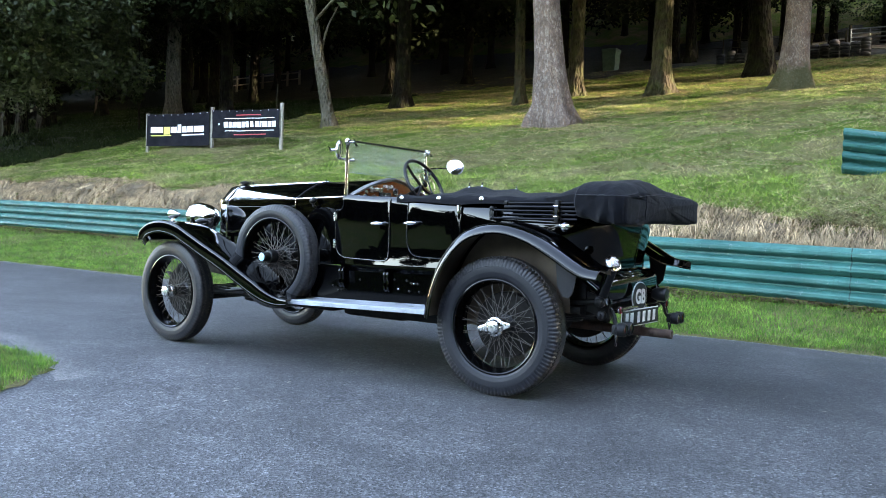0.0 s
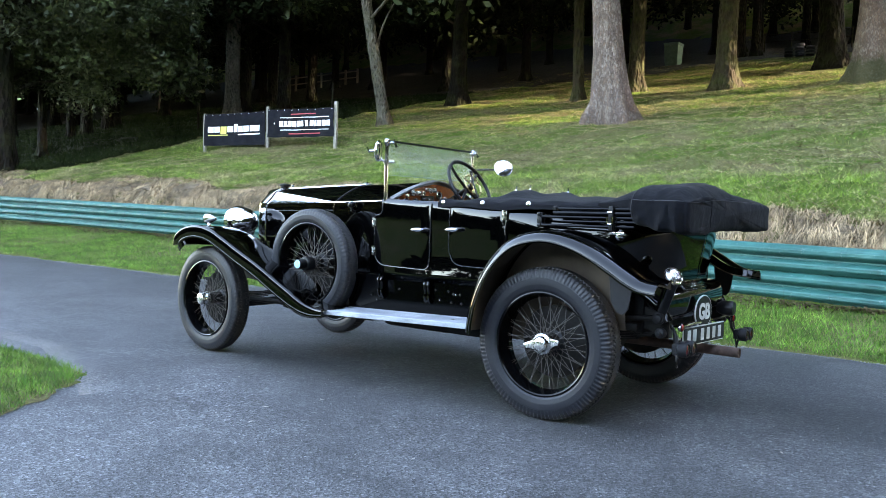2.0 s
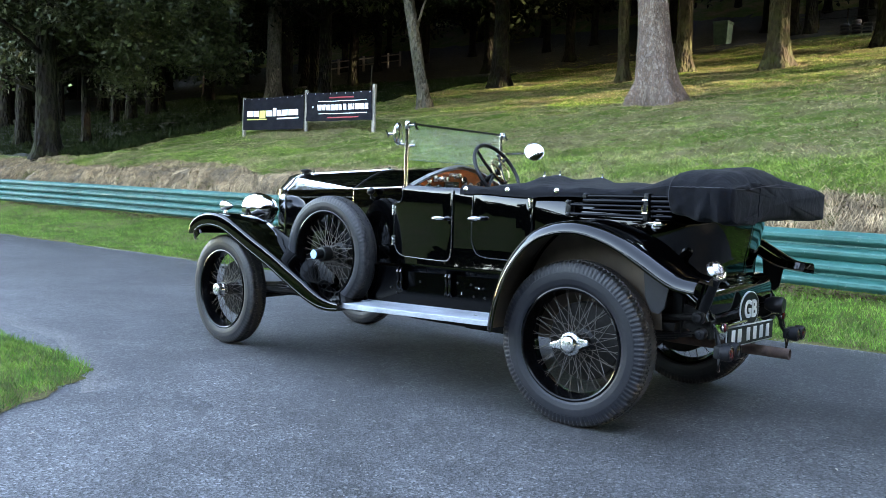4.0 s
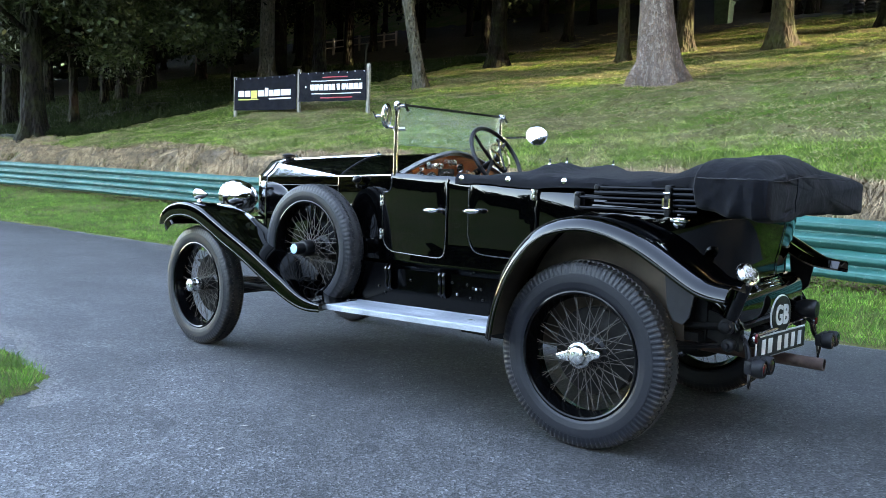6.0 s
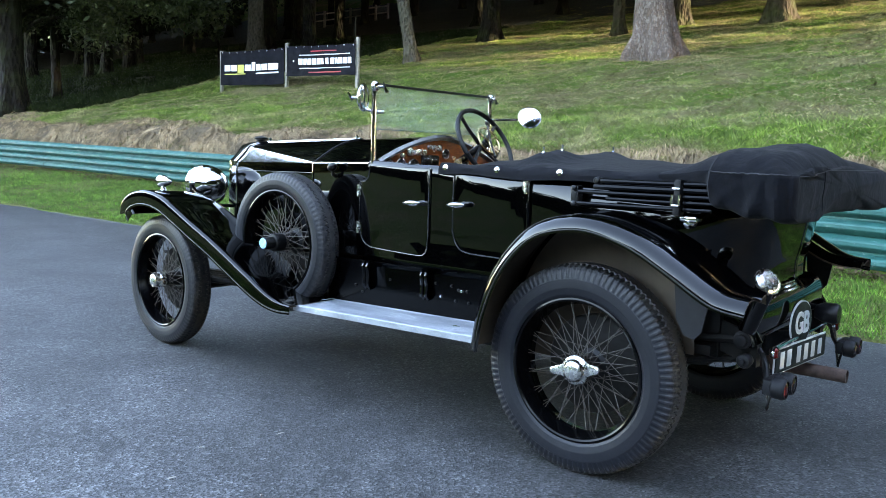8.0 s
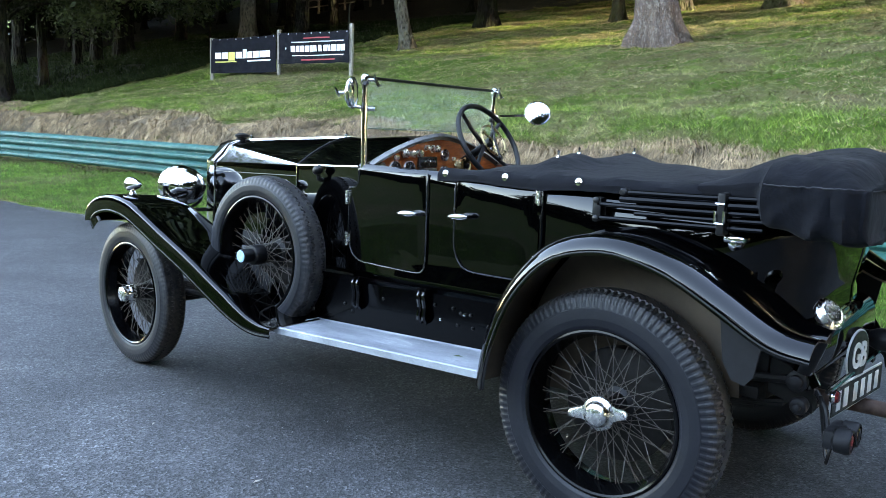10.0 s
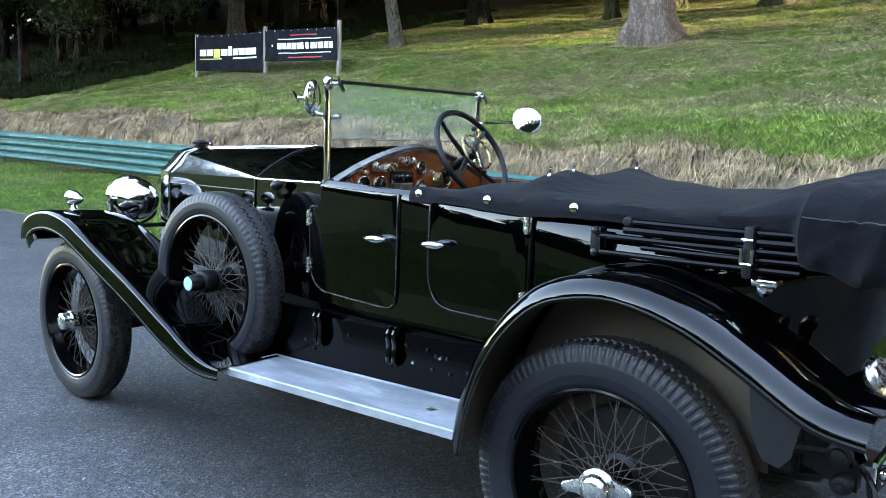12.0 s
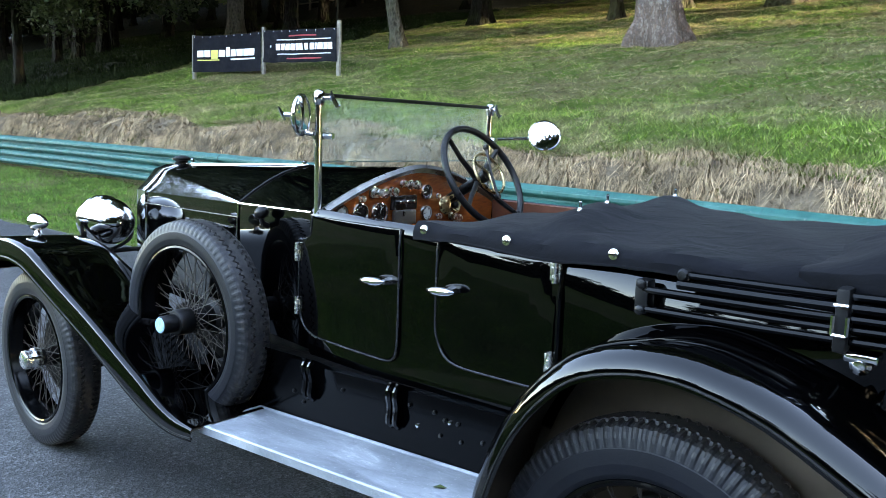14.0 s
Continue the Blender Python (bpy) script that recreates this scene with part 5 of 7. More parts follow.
# ---- wheels ----
def tyre_mesh(r, w, rim_r, lugs, deep=1.0):
    """A tyre with its axis along y: flanks, shoulder lugs and a ribbed tread."""
    seg = lugs * 2
    h = r - rim_r
    half = [(rim_r - 0.006, 0.30), (rim_r + 0.008, 0.40), (rim_r + 0.014, 0.435), (rim_r + h * 0.17, 0.47), (rim_r + h * 0.34, 0.497), (rim_r + h * 0.50, 0.5), (rim_r + h * 0.585, 0.494), (rim_r + h * 0.60, 0.484),
            (r - 0.036, 0.466), (r - 0.022, 0.440), (r - 0.011, 0.395), (r - 0.005, 0.33), (r - 0.0015, 0.20), (r - 0.010, 0.185), (r - 0.010, 0.165), (r, 0.145)]
    prof = [(a, -b * w) for a, b in half] + [(a, b * w) for a, b in reversed(half)]
    drop = {8: (0.0, 0.0022), 9: (0.0015, 0.003), 10: (0.0026, 0.0015), 11: (0.004, 0.0), 12: (0.005, 0.0)}
    drop = {i: (a * deep, b * deep) for i, (a, b) in drop.items()}
    cut = {**drop, **{31 - i: v for i, v in drop.items()}}
    zig = (12, 13, 14, 15, 16, 17, 18, 19)
    n = len(prof)
    a = np.repeat(np.arange(seg) * 2 * np.pi / seg, 2) + np.tile((0.0, 0.55 * 2 * np.pi / seg), seg)
    verts = []
    for k in range(seg * 2):
        low = (k // 2) % 2
        for i, (rr, y) in enumerate(prof):
            dr, dy = cut.get(i, (0, 0)) if low else (0, 0)
            rad = rr - dr
            yy = y - math.copysign(dy, y) + (0.006 * (1 if low else -1) if i in zig else 0)
            verts.append((rad * math.sin(a[k]), yy, rad * math.cos(a[k])))
    m = seg * 2
    f = [(k * n + i, k * n + i + 1, ((k + 1) % m) * n + i + 1, ((k + 1) % m) * n + i) for k in range(m) for i in range(n - 1)]
    me = raw("tyre", verts, f, True)
    me.set_sharp_from_angle(angle=radians(9))
    return me


def make_wheel(at, r, w, sign, steer=0.0, lugs=104, cap="spinner", tilt=0.0):
    """Rim as the wheel, with its tyre, hub, nut and spokes; the outer face looks to +y before sign."""
    rim_r = 0.280
    turn = pose(*at, tilt, 0, steer) @ Matrix.Diagonal((1, sign, 1, 1))
    to = pose(0, 0, 0, -90, 0, 0)
    lip = 0.40 * w + 0.002
    rp = [(rim_r + 0.010, lip - 0.006), (rim_r + 0.013, lip), (rim_r + 0.011, lip + 0.006), (rim_r + 0.004, lip + 0.008), (rim_r - 0.003, lip + 0.004), (rim_r - 0.006, lip - 0.006), (rim_r - 0.008, lip - 0.018), (rim_r - 0.020, 0.014)]
    rp = rp + [(rim_r - 0.023, 0.0)] + [(a, -b) for a, b in reversed(rp)] + [(rim_r - 0.002, -0.03), (rim_r - 0.012, 0.0), (rim_r - 0.002, 0.03)]
    bm = lathe(bmesh.new(), rp, 64, to, True)
    wheel = P("wheel", bm, RIM_BLACK)
    wheel.matrix_basis = turn
    me = tyre_mesh(r, w, rim_r, lugs, 1.0 if r > 0.41 else 0.4)
    part("tyre", me, TYRE, wheel, "ribbed black tyre with dusty tread")
    hub = [(0, 0.045), (0.03, 0.045), (0.036, 0.04), (0.037, 0.02), (0.046, 0.005), (0.05, -0.01), (0.044, -0.03), (0.05, -0.06), (0.075, -0.075), (0.075, -0.085), (0, -0.09)]
    P("hub", lathe(bmesh.new(), hub, 24, to), DULL_BLACK, wheel)
    if cap == "spinner":
        bm = lathe(bmesh.new(), [(0.046, 0.040), (0.058, 0.050), (0.060, 0.056), (0.060, 0.064), (0.056, 0.069), (0.048, 0.071), (0.045, 0.074), (0.043, 0.084), (0.038, 0.091), (0.026, 0.096), (0, 0.098)], 32, to)
        for a in (0.18, math.pi + 0.18):
            c = [(0.045, 0.057), (0.070, 0.058), (0.092, 0.063), (0.107, 0.067), (0.111, 0.068)]
            rings = [[(math.cos(a) * rr + ox * -math.sin(a), yy + oy, -math.sin(a) * rr - ox * math.cos(a)) for ox, oy in ((-ww, -0.006), (-ww * 0.6, -0.008), (ww * 0.6, -0.008), (ww, -0.006), (ww, 0.006), (ww * 0.6, 0.008), (-ww * 0.6, 0.008), (-ww, 0.006))] for (rr, yy), ww in zip(c, (0.030, 0.020, 0.016, 0.012, 0.005))]
            loft(bm, rings)
        P("wheel_nut", bm, NICKEL_WORN, wheel, "polished eared wheel nut")
    elif cap == "round":
        bm = lathe(bmesh.new(), [(0.046, 0.040), (0.050, 0.048), (0.050, 0.068), (0.046, 0.074), (0.043, 0.078), (0.043, 0.104), (0.040, 0.112), (0.030, 0.117), (0, 0.119)], 28, to)
        P("wheel_nut", bm, NICKEL_WORN, wheel, "polished round hub nut")
    else:
        bm = lathe(bmesh.new(), [(0.050, 0.03), (0.050, 0.084), (0.046, 0.090), (0.035, 0.092), (0.034, 0.148), (0.031, 0.153), (0.0, 0.153)], 24, to)
        P("hub_cap", bm, DULL_BLACK, wheel)
        bm = lathe(bmesh.new(), [(0.0295, 0.153), (0.0275, 0.156), (0, 0.1565)], 24, to)
        P("badge", bm, BADGE, wheel, "round pale blue enamel badge")
    # crossed spokes in three sets, sharing three meshes
    sets = (("a", 0.040, 0.022, 0.008, 20, 42, 0.0), ("b", 0.040, 0.022, 0.008, 20, -42, 9.0), ("c", 0.068, -0.070, -0.006, 12, 48, 3.0), ("d", 0.068, -0.070, -0.006, 12, -48, 18.0))
    for nm, hr, hy, ry, count, swing, ph in sets:
        e = rim_r - 0.018
        b = radians(swing)
        bm = tube(bmesh.new(), [(hr, hy, 0), (e * math.cos(b), ry, e * math.sin(b))], 0.0018, 4, False)
        me = mesh_of("spoke", bm)
        me.materials.append(SPOKE)
        for k in range(count):
            sp = part("spoke", me, None, wheel)
            sp.matrix_basis = pose(0, 0, 0, 0, 360 / count * k + ph, 0)
    return wheel


make_wheel((0, 0.70, 0.42), 0.425, 0.165, 1)
make_wheel((0, -0.70, 0.42), 0.425, 0.165, -1)
make_wheel((2.97, 0.70, 0.40), 0.402, 0.145, 1, -3, 96, "round")
make_wheel((2.97, -0.70, 0.40), 0.402, 0.145, -1, -3, 96, "round")
make_wheel((1.965, 0.608, 0.73), 0.388, 0.145, 1, 0, 88, "badge")
for x in (0, 2.97):
    for s in (1, -1):
        P("brake_drum", lathe(bmesh.new(), [(0, -0.05), (0.19, -0.05), (0.205, -0.04), (0.205, 0.02), (0.195, 0.028), (0.08, 0.03), (0, 0.03)], 32, pose(x, s * 0.60, 0.42 if x == 0 else 0.40, -90 * s, 0, 0)), CHASSIS)
P("wheel_carrier", tube(bmesh.new(), [(1.965, 0.58, 0.73), (1.965, 0.42, 0.73)], 0.05, 12), CHASSIS)

# ---- under the car ----
for s in (1, -1):
    pts = smooth_curve([(3.35, s * 0.36, 0.52), (3.0, s * 0.36, 0.60), (2.4, s * 0.37, 0.56), (1.0, s * 0.40, 0.56), (0.4, s * 0.40, 0.58), (0.0, s * 0.42, 0.66), (-0.35, s * 0.43, 0.62), (-0.6, s * 0.43, 0.55)], 30)
    rings = [[(p.x, p.y - 0.025, p.z - 0.06), (p.x, p.y + 0.025, p.z - 0.06), (p.x, p.y + 0.025, p.z + 0.06), (p.x, p.y - 0.025, p.z + 0.06)] for p in pts]
    P("chassis_rail", loft(bmesh.new(), rings), CHASSIS)
    for x0, x1, zc in ((3.42, 2.45, 0.44), (0.62, -0.60, 0.46)):
        bm = bmesh.new()
        for k in range(6):
            c = (x0 + x1) / 2
            hl = (x0 - x1) / 2 * (1 - 0.15 * k)
            pts = [(c + hl * t, s * 0.43, zc - 0.012 * k + 0.07 * t * t * (1 - 0.15 * k) ** 2) for t in np.linspace(-1, 1, 9)]
            rings = [[(p[0], p[1] - 0.025, p[2] - 0.005), (p[0], p[1] + 0.025, p[2] - 0.005), (p[0], p[1] + 0.025, p[2] + 0.005), (p[0], p[1] - 0.025, p[2] + 0.005)] for p in pts]
            loft(bm, rings)
        P("leaf_spring", bm, CHASSIS)
    bm = lathe(bmesh.new(), [(0, -0.03), (0.03, -0.03), (0.034, -0.02), (0.034, 0.012), (0.024, 0.016), (0.022, 0.03), (0.012, 0.036), (0.0, 0.036)], 20, pose(-0.56, s * 0.50, 0.60, -90 * s, 0, 0))
    lathe(bm, [(0, -0.03), (0.026, -0.03), (0.03, 0.0), (0.024, 0.012), (0.012, 0.016), (0.010, 0.03), (0, 0.032)], 20, pose(-0.57, s * 0.50, 0.52, -90 * s, 0, 0))
    P("shock_absorber", bm, LAMP_RUBBER, None, "dark grimy friction damper")
    P("damper_arm", tube(bmesh.new(), [(-0.56, s * 0.48, 0.60), (-0.2, s * 0.50, 0.56), (-0.05, s * 0.5, 0.45)], 0.016, 8), CHASSIS)
    P("spring_hanger", tube(bmesh.new(), [(-0.20, s * 0.40, 0.78), (-0.42, s * 0.45, 0.74), (-0.55, s * 0.47, 0.66), (-0.60, s * 0.47, 0.58)], 0.028, 10), PAINT)
P("rear_axle", tube(bmesh.new(), [(0, -0.6, 0.42), (0, -0.14, 0.42), (0, -0.1, 0.42), (0, 0.1, 0.42), (0, 0.14, 0.42), (0, 0.6, 0.42)], [0.04, 0.05, 0.13, 0.13, 0.05, 0.04], 16), CHASSIS)
P("front_axle", tube(bmesh.new(), [(2.97, -0.6, 0.40), (2.97, -0.4, 0.34), (2.97, 0.4, 0.34), (2.97, 0.6, 0.40)], 0.032, 10), CHASSIS)
P("track_rod", tube(bmesh.new(), [(2.82, -0.58, 0.36), (2.82, 0.58, 0.36)], 0.014, 8), CHASSIS)
P("steering_arm", tube(bmesh.new(), [(2.90, 0.52, 0.40), (2.5, 0.46, 0.40), (2.1, 0.44, 0.38)], 0.02, 8), CHASSIS)
P("engine_sump", box(bmesh.new(), 1.75, 2.75, -0.2, 0.2, 0.30, 0.62, 0.05), CHASSIS)
P("gearbox", box(bmesh.new(), 1.1, 1.7, -0.15, 0.15, 0.28, 0.55, 0.05), CHASSIS)
P("silencer", tube(bmesh.new(), [(1.3, -0.3, 0.33), (1.28, -0.3, 0.33), (0.5, -0.3, 0.33), (0.48, -0.3, 0.33)], [0.03, 0.075, 0.075, 0.03], 16), RUST)
P("torque_tube", tube(bmesh.new(), [(1.1, 0, 0.42), (0.1, 0, 0.42)], 0.05, 12), CHASSIS)
P("battery_box", box(bmesh.new(), 0.62, 0.95, 0.18, 0.42, 0.34, 0.5, 0.01), CHASSIS)
P("floor_pan", box(bmesh.new(), -0.45, 1.95, -0.53, 0.53, 0.52, 0.56, 0.005), CHASSIS)
bm = lathe(bmesh.new(), [(0.024, 0.0), (0.030, 0.0), (0.030, 0.60), (0.027, 0.90), (0.024, 0.90)], 20, pose(-0.765, -0.25, 0.352, 0, 90, 0))
P("exhaust_pipe", bm, RUST, None, "rusty brown exhaust pipe")

# ---- the back: tank, plates and lamps ----
prof = []
for k in range(20):
    a = 2 * math.pi * k / 20
    prof.append((-0.49 + 0.10 * math.copysign(abs(math.cos(a)) ** 0.7, math.cos(a)), 0.665 + 0.105 * math.copysign(abs(math.sin(a)) ** 0.7, math.sin(a))))
rings = []
for y, f in ((-0.44, 0.9), (-0.43, 0.97), (-0.42, 1.0), (0.42, 1.0), (0.43, 0.97), (0.44, 0.9)):
    rings.append([(-0.49 + (x + 0.49) * f, y, 0.665 + (z - 0.665) * f) for x, z in prof])
tank = P("fuel_tank", loft(bmesh.new(), rings), PAINT, None, "gloss black fuel tank")
bm = tube(bmesh.new(), [(-0.57, 0.50, 0.64), (-0.60, 0.51, 0.72), (-0.63, 0.515, 0.81)], [0.034, 0.034, 0.036], 18)
filler = P("filler_neck", bm, PAINT, None, "black filler neck")
bm = lathe(bmesh.new(), [(0.046, -0.012), (0.052, -0.004), (0.052, 0.008), (0.044, 0.014), (0.032, 0.016), (0.030, 0.021), (0, 0.023)], 24, Matrix.Translation((-0.636, 0.516, 0.832)) @ Vector((-0.72, 0.42, 0.55)).to_track_quat("Z", "Y").to_matrix().to_4x4())
P("filler_cap", bm, NICKEL_WORN, filler, "round bright filler cap")
for k in range(3):
    P("tank_strip", box(bmesh.new(), -0.008, 0.008, -0.16, 0.19, -0.003, 0.003, 0.002, pose(-0.577 + 0.012 * k, 0, 0.742 + 0.0125 * k, 0, -46, 0)), NICKEL, tank, "bright strip on the tank")
P("tank_cap", lathe(bmesh.new(), [(0, 0), (0.03, 0), (0.032, 0.01), (0.024, 0.016), (0.02, 0.03), (0, 0.032)], 20, pose(-0.49, -0.2, 0.768)), BRASS, tank)
P("petrol_pipe", tube(bmesh.new(), smooth_curve([(-0.45, 0.35, 0.77), (-0.42, 0.25, 0.83), (-0.40, 0.05, 0.86), (-0.42, -0.1, 0.82)], 10), 0.006, 6), BRASS, tank)
P("stay_bar", tube(bmesh.new(), [(-0.62, 0.36, 0.545), (-0.62, -0.42, 0.545)], 0.009, 8), NICKEL, None, "bright cross bar")


def plate_disc(w, h, x, y, z, r=1.0):
    return [(x, y + w * math.cos(a), z + h * math.sin(a)) for a in np.linspace(0, 2 * math.pi, 33)[:-1]]


bm = loft(bmesh.new(), [plate_disc(0.098, 0.096, 0.002, 0.0, 0.0), plate_disc(0.098, 0.096, -0.004, 0.0, 0.0)])
gb = P("country_plate", bm, PLATE_WHITE, None, "oval country plate with pale letters", False)
gb.matrix_basis = pose(-0.625, 0.01, 0.606, 0, 0, -8)
P("plate_face", loft(bmesh.new(), [plate_disc(0.092, 0.090, -0.003, 0, 0), plate_disc(0.092, 0.090, -0.0065, 0, 0)]), PLATE_BLACK, gb)
font = bpy.data.curves.new("letters", "FONT")
font.body, font.size, font.align_x, font.align_y, font.extrude, font.offset = "GB", 0.098, "CENTER", "CENTER", 0.0015, 0.003
tmp = new("letters", font)
dg = bpy.context.evaluated_depsgraph_get()
me = bpy.data.meshes.new_from_object(tmp.evaluated_get(dg))
bpy.data.objects.remove(tmp)
me.materials.clear()
lt = part("lettering", me, PLATE_WHITE, gb)
lt.matrix_basis = pose(-0.009, 0.0, -0.002, 90, 0, -90) @ Matrix.Diagonal((1.0, 1.28, 1, 1))
num = P("number_plate", box(bmesh.new(), -0.003, 0.003, -0.27, 0.27, -0.054, 0.054, 0.002), PLATE_WHITE, None, "black number plate with a white border", False)
num.matrix_basis = pose(-0.632, 0.0, 0.478, 0, 0, -5)
P("plate_face", box(bmesh.new(), -0.007, -0.0025, -0.263, 0.263, -0.047, 0.047), PLATE_BLACK, num)
for y, w in ((0.215, 0.05), (0.145, 0.055), (0.045, 0.05), (-0.032, 0.05), (-0.109, 0.05), (-0.186, 0.05)):
    P("plate_bar", box(bmesh.new(), -0.0095, -0.006, y - w * 0.38 - 0.01, y + w * 0.38 - 0.01, -0.033, 0.035, 0.001), PLATE_WHITE, num)


def double_lamp(y, s, z):
    root = (-0.68, y, z)
    bm = box(bmesh.new(), -0.72, -0.665, y - 0.075, y + 0.075, z - 0.03, z + 0.03, 0.012)
    ob = P("tail_lamp", bm, LAMP_RUBBER, None, "black twin rubber tail lamp")
    for dy in (-0.045, 0.045):
        bm = lathe(bmesh.new(), [(0.030, -0.01), (0.040, 0.0), (0.041, 0.035), (0.036, 0.045), (0.030, 0.046)], 20, pose(-0.70, y + dy, z, 0, -90, 0))
        P("lamp_body", bm, LAMP_RUBBER, ob)
        bm = lathe(bmesh.new(), [(0.034, 0.030), (0.03, 0.04), (0.018, 0.046), (0, 0.048)], 20, pose(-0.70, y + dy, z, 0, -90, 0))
        P("lens", bm, RED_GLASS if dy * s > 0 else AMBER, ob)
    P("lamp_cable", tube(bmesh.new(), smooth_curve([(-0.68, y, z - 0.02), (-0.67, y + 0.01, z - 0.09), (-0.66, y - 0.03, z - 0.10), (-0.64, y - 0.05, z - 0.02), (-0.62, y - 0.05, z + 0.10)], 16), 0.006, 6), DULL_BLACK, ob)
    P("lamp_bracket", tube(bmesh.new(), smooth_curve([(-0.60, y * 0.86, 0.56), (-0.635, y * 0.9, 0.52), (-0.645, y * 0.92, z + 0.04), (-0.66, y * 0.97, z)], 12), 0.010, 8), DULL_BLACK, ob)
    bm = lathe(bmesh.new(), [(0, -0.014), (0.02, -0.014), (0.024, -0.004), (0.024, 0.004)], 16, pose(-0.66, y - 0.07 * s, z + 0.10, 0, -90, 0))
    P("reflector_shell", bm, NICKEL, ob)
    P("reflector", lathe(bmesh.new(), [(0.023, 0.003), (0.016, 0.012), (0, 0.015)], 16, pose(-0.66, y - 0.07 * s, z + 0.10, 0, -90, 0)), RED_GLASS, ob)


double_lamp(0.50, 1, 0.455)
double_lamp(-0.50, -1, 0.435)
bm = lathe(bmesh.new(), [(0, -0.06), (0.03, -0.055), (0.045, -0.02), (0.048, 0.03), (0.04, 0.045), (0, 0.05)], 20, pose(-0.64, -0.36, 0.60, 0, -90, 0))
P("rear_lamp", bm, DULL_BLACK, None, "black drum tail lamp")

# ---- front lamps ----
def head_lamp(y):
    prof = [(0.0, -0.185), (0.02, -0.182), (0.055, -0.165), (0.088, -0.13), (0.108, -0.085), (0.117, -0.035), (0.120, 0.0), (0.124, 0.005), (0.124, 0.03), (0.118, 0.036), (0.116, 0.06), (0.09, 0.075), (0.0, 0.085)]
    ob = P("head_lamp", lathe(bmesh.new(), prof, 40, pose(3.12, y, 0.99, 0, 90, 0)), NICKEL, None, "large polished nickel headlamp")
    bm = tube(bmesh.new(), smooth_curve([(3.10, y + 0.128, 0.99), (3.09, y + 0.12, 0.90), (3.08, y + 0.03, 0.855), (3.08, y - 0.03, 0.855), (3.09, y - 0.12, 0.90), (3.10, y - 0.128, 0.99)], 24), 0.009, 8)
    P("lamp_fork", bm, DULL_BLACK, ob)
    for d in (0.13, -0.13):
        P("fork_nut", lathe(bmesh.new(), [(0, -0.014), (0.014, -0.012), (0.014, 0.012), (0, 0.016)], 10, pose(3.10, y + d, 0.99, 90, 0, 0)), NICKEL, ob)
    P("lamp_stem", tube(bmesh.new(), [(3.08, y, 0.855), (3.08, y, 0.62)], 0.018, 10), DULL_BLACK, ob)


head_lamp(0.33), head_lamp(-0.33)
P("lamp_bar", tube(bmesh.new(), [(3.08, 0.62, 0.84), (3.08, -0.62, 0.84)], 0.012, 8), DULL_BLACK)
for s in (1, -1):
    prof = [(0.0, -0.085), (0.010, -0.08), (0.022, -0.055), (0.034, -0.02), (0.040, 0.012), (0.040, 0.02), (0.030, 0.028), (0, 0.032)]
    sl = P("side_lamp", lathe(bmesh.new(), prof, 24, pose(3.03, s * 0.70, 1.012, 0, 90, 0)), NICKEL, None, "small polished torpedo side lamp")
    P("lamp_foot", lathe(bmesh.new(), [(0.03, -0.012), (0.024, 0.0), (0.014, 0.012), (0.012, 0.04)], 16, pose(3.03, s * 0.70, 0.952)), NICKEL, sl)

# ---- windscreen ----
for s in (1, -1):
    post = P("screen_post", tube(bmesh.new(), [(1.40, s * 0.50, 1.165), (1.402, s * 0.50, 1.45), (1.402, s * 0.50, 1.585)], [0.014, 0.013, 0.012], 14), NICKEL, None, "bright round windscreen post")
    P("post_top", lathe(bmesh.new(), [(0.014, -0.03), (0.02, -0.02), (0.02, 0.01), (0.012, 0.02), (0, 0.024)], 14, pose(1.40, s * 0.50, 1.585)), NICKEL, post)
    P("post_clamp", lathe(bmesh.new(), [(0.015, -0.014), (0.021, -0.012), (0.021, 0.012), (0.015, 0.014)], 14, pose(1.402, s * 0.50, 1.452)), NICKEL, post)
    P("clamp_arm", tube(bmesh.new(), [(1.42, s * 0.50, 1.452), (1.35, s * 0.48, 1.452)], 0.011, 8), NICKEL, post)
    bm = tube(bmesh.new(), [(1.385, s * 0.49, 1.58), (1.35, s * 0.48, 1.58)], 0.008, 8)
    for d in (-1, 1):
        tube(bm, [(1.355, s * 0.48, 1.58), (1.345, s * 0.48 + d * 0.012, 1.565 + 0.014 * d), (1.34, s * 0.48 + d * 0.022, 1.58 + 0.022 * d)], [0.007, 0.008, 0.003], 6)
    P("wing_nut", bm, NICKEL, post)
P("screen_bar", box(bmesh.new(), 1.392, 1.408, -0.49, 0.49, 1.583, 1.597, 0.004), DULL_BLACK, None, "dark top rail of the windscreen", False)
screen = P("screen_glass", box(bmesh.new(), 1.397, 1.403, -0.482, 0.482, 1.365, 1.583), GLASS, None, "clear windscreen glass with a greenish tint", False)
screen.visible_shadow = False
P("glass_edge", box(bmesh.new(), 1.3955, 1.4045, -0.482, 0.482, 1.361, 1.3645), simple("pale_glass_edge", (0.10, 0.15, 0.135), 0.3), None, "", False)


def round_mirror(at, normal, r, name):
    n = Vector(normal).normalized()
    m = Matrix.Translation(at) @ n.to_track_quat("Z", "Y").to_matrix().to_4x4()
    ob = P(name, lathe(bmesh.new(), [(0, -0.030), (r * 0.5, -0.026), (r * 0.9, -0.012), (r * 1.04, 0.0), (r * 1.05, 0.006), (r, 0.009), (r * 0.97, 0.006)], 36, m), NICKEL, None, "round nickel driving mirror")
    R = r * 3.2
    P("mirror_glass", lathe(bmesh.new(), [(r * k / 8 * 0.98, 0.005 + (math.sqrt(R * R - (r * k / 8) ** 2) - math.sqrt(R * R - r * r))) for k in range(8, -1, -1)], 36, m), MIRROR, ob)
    return ob


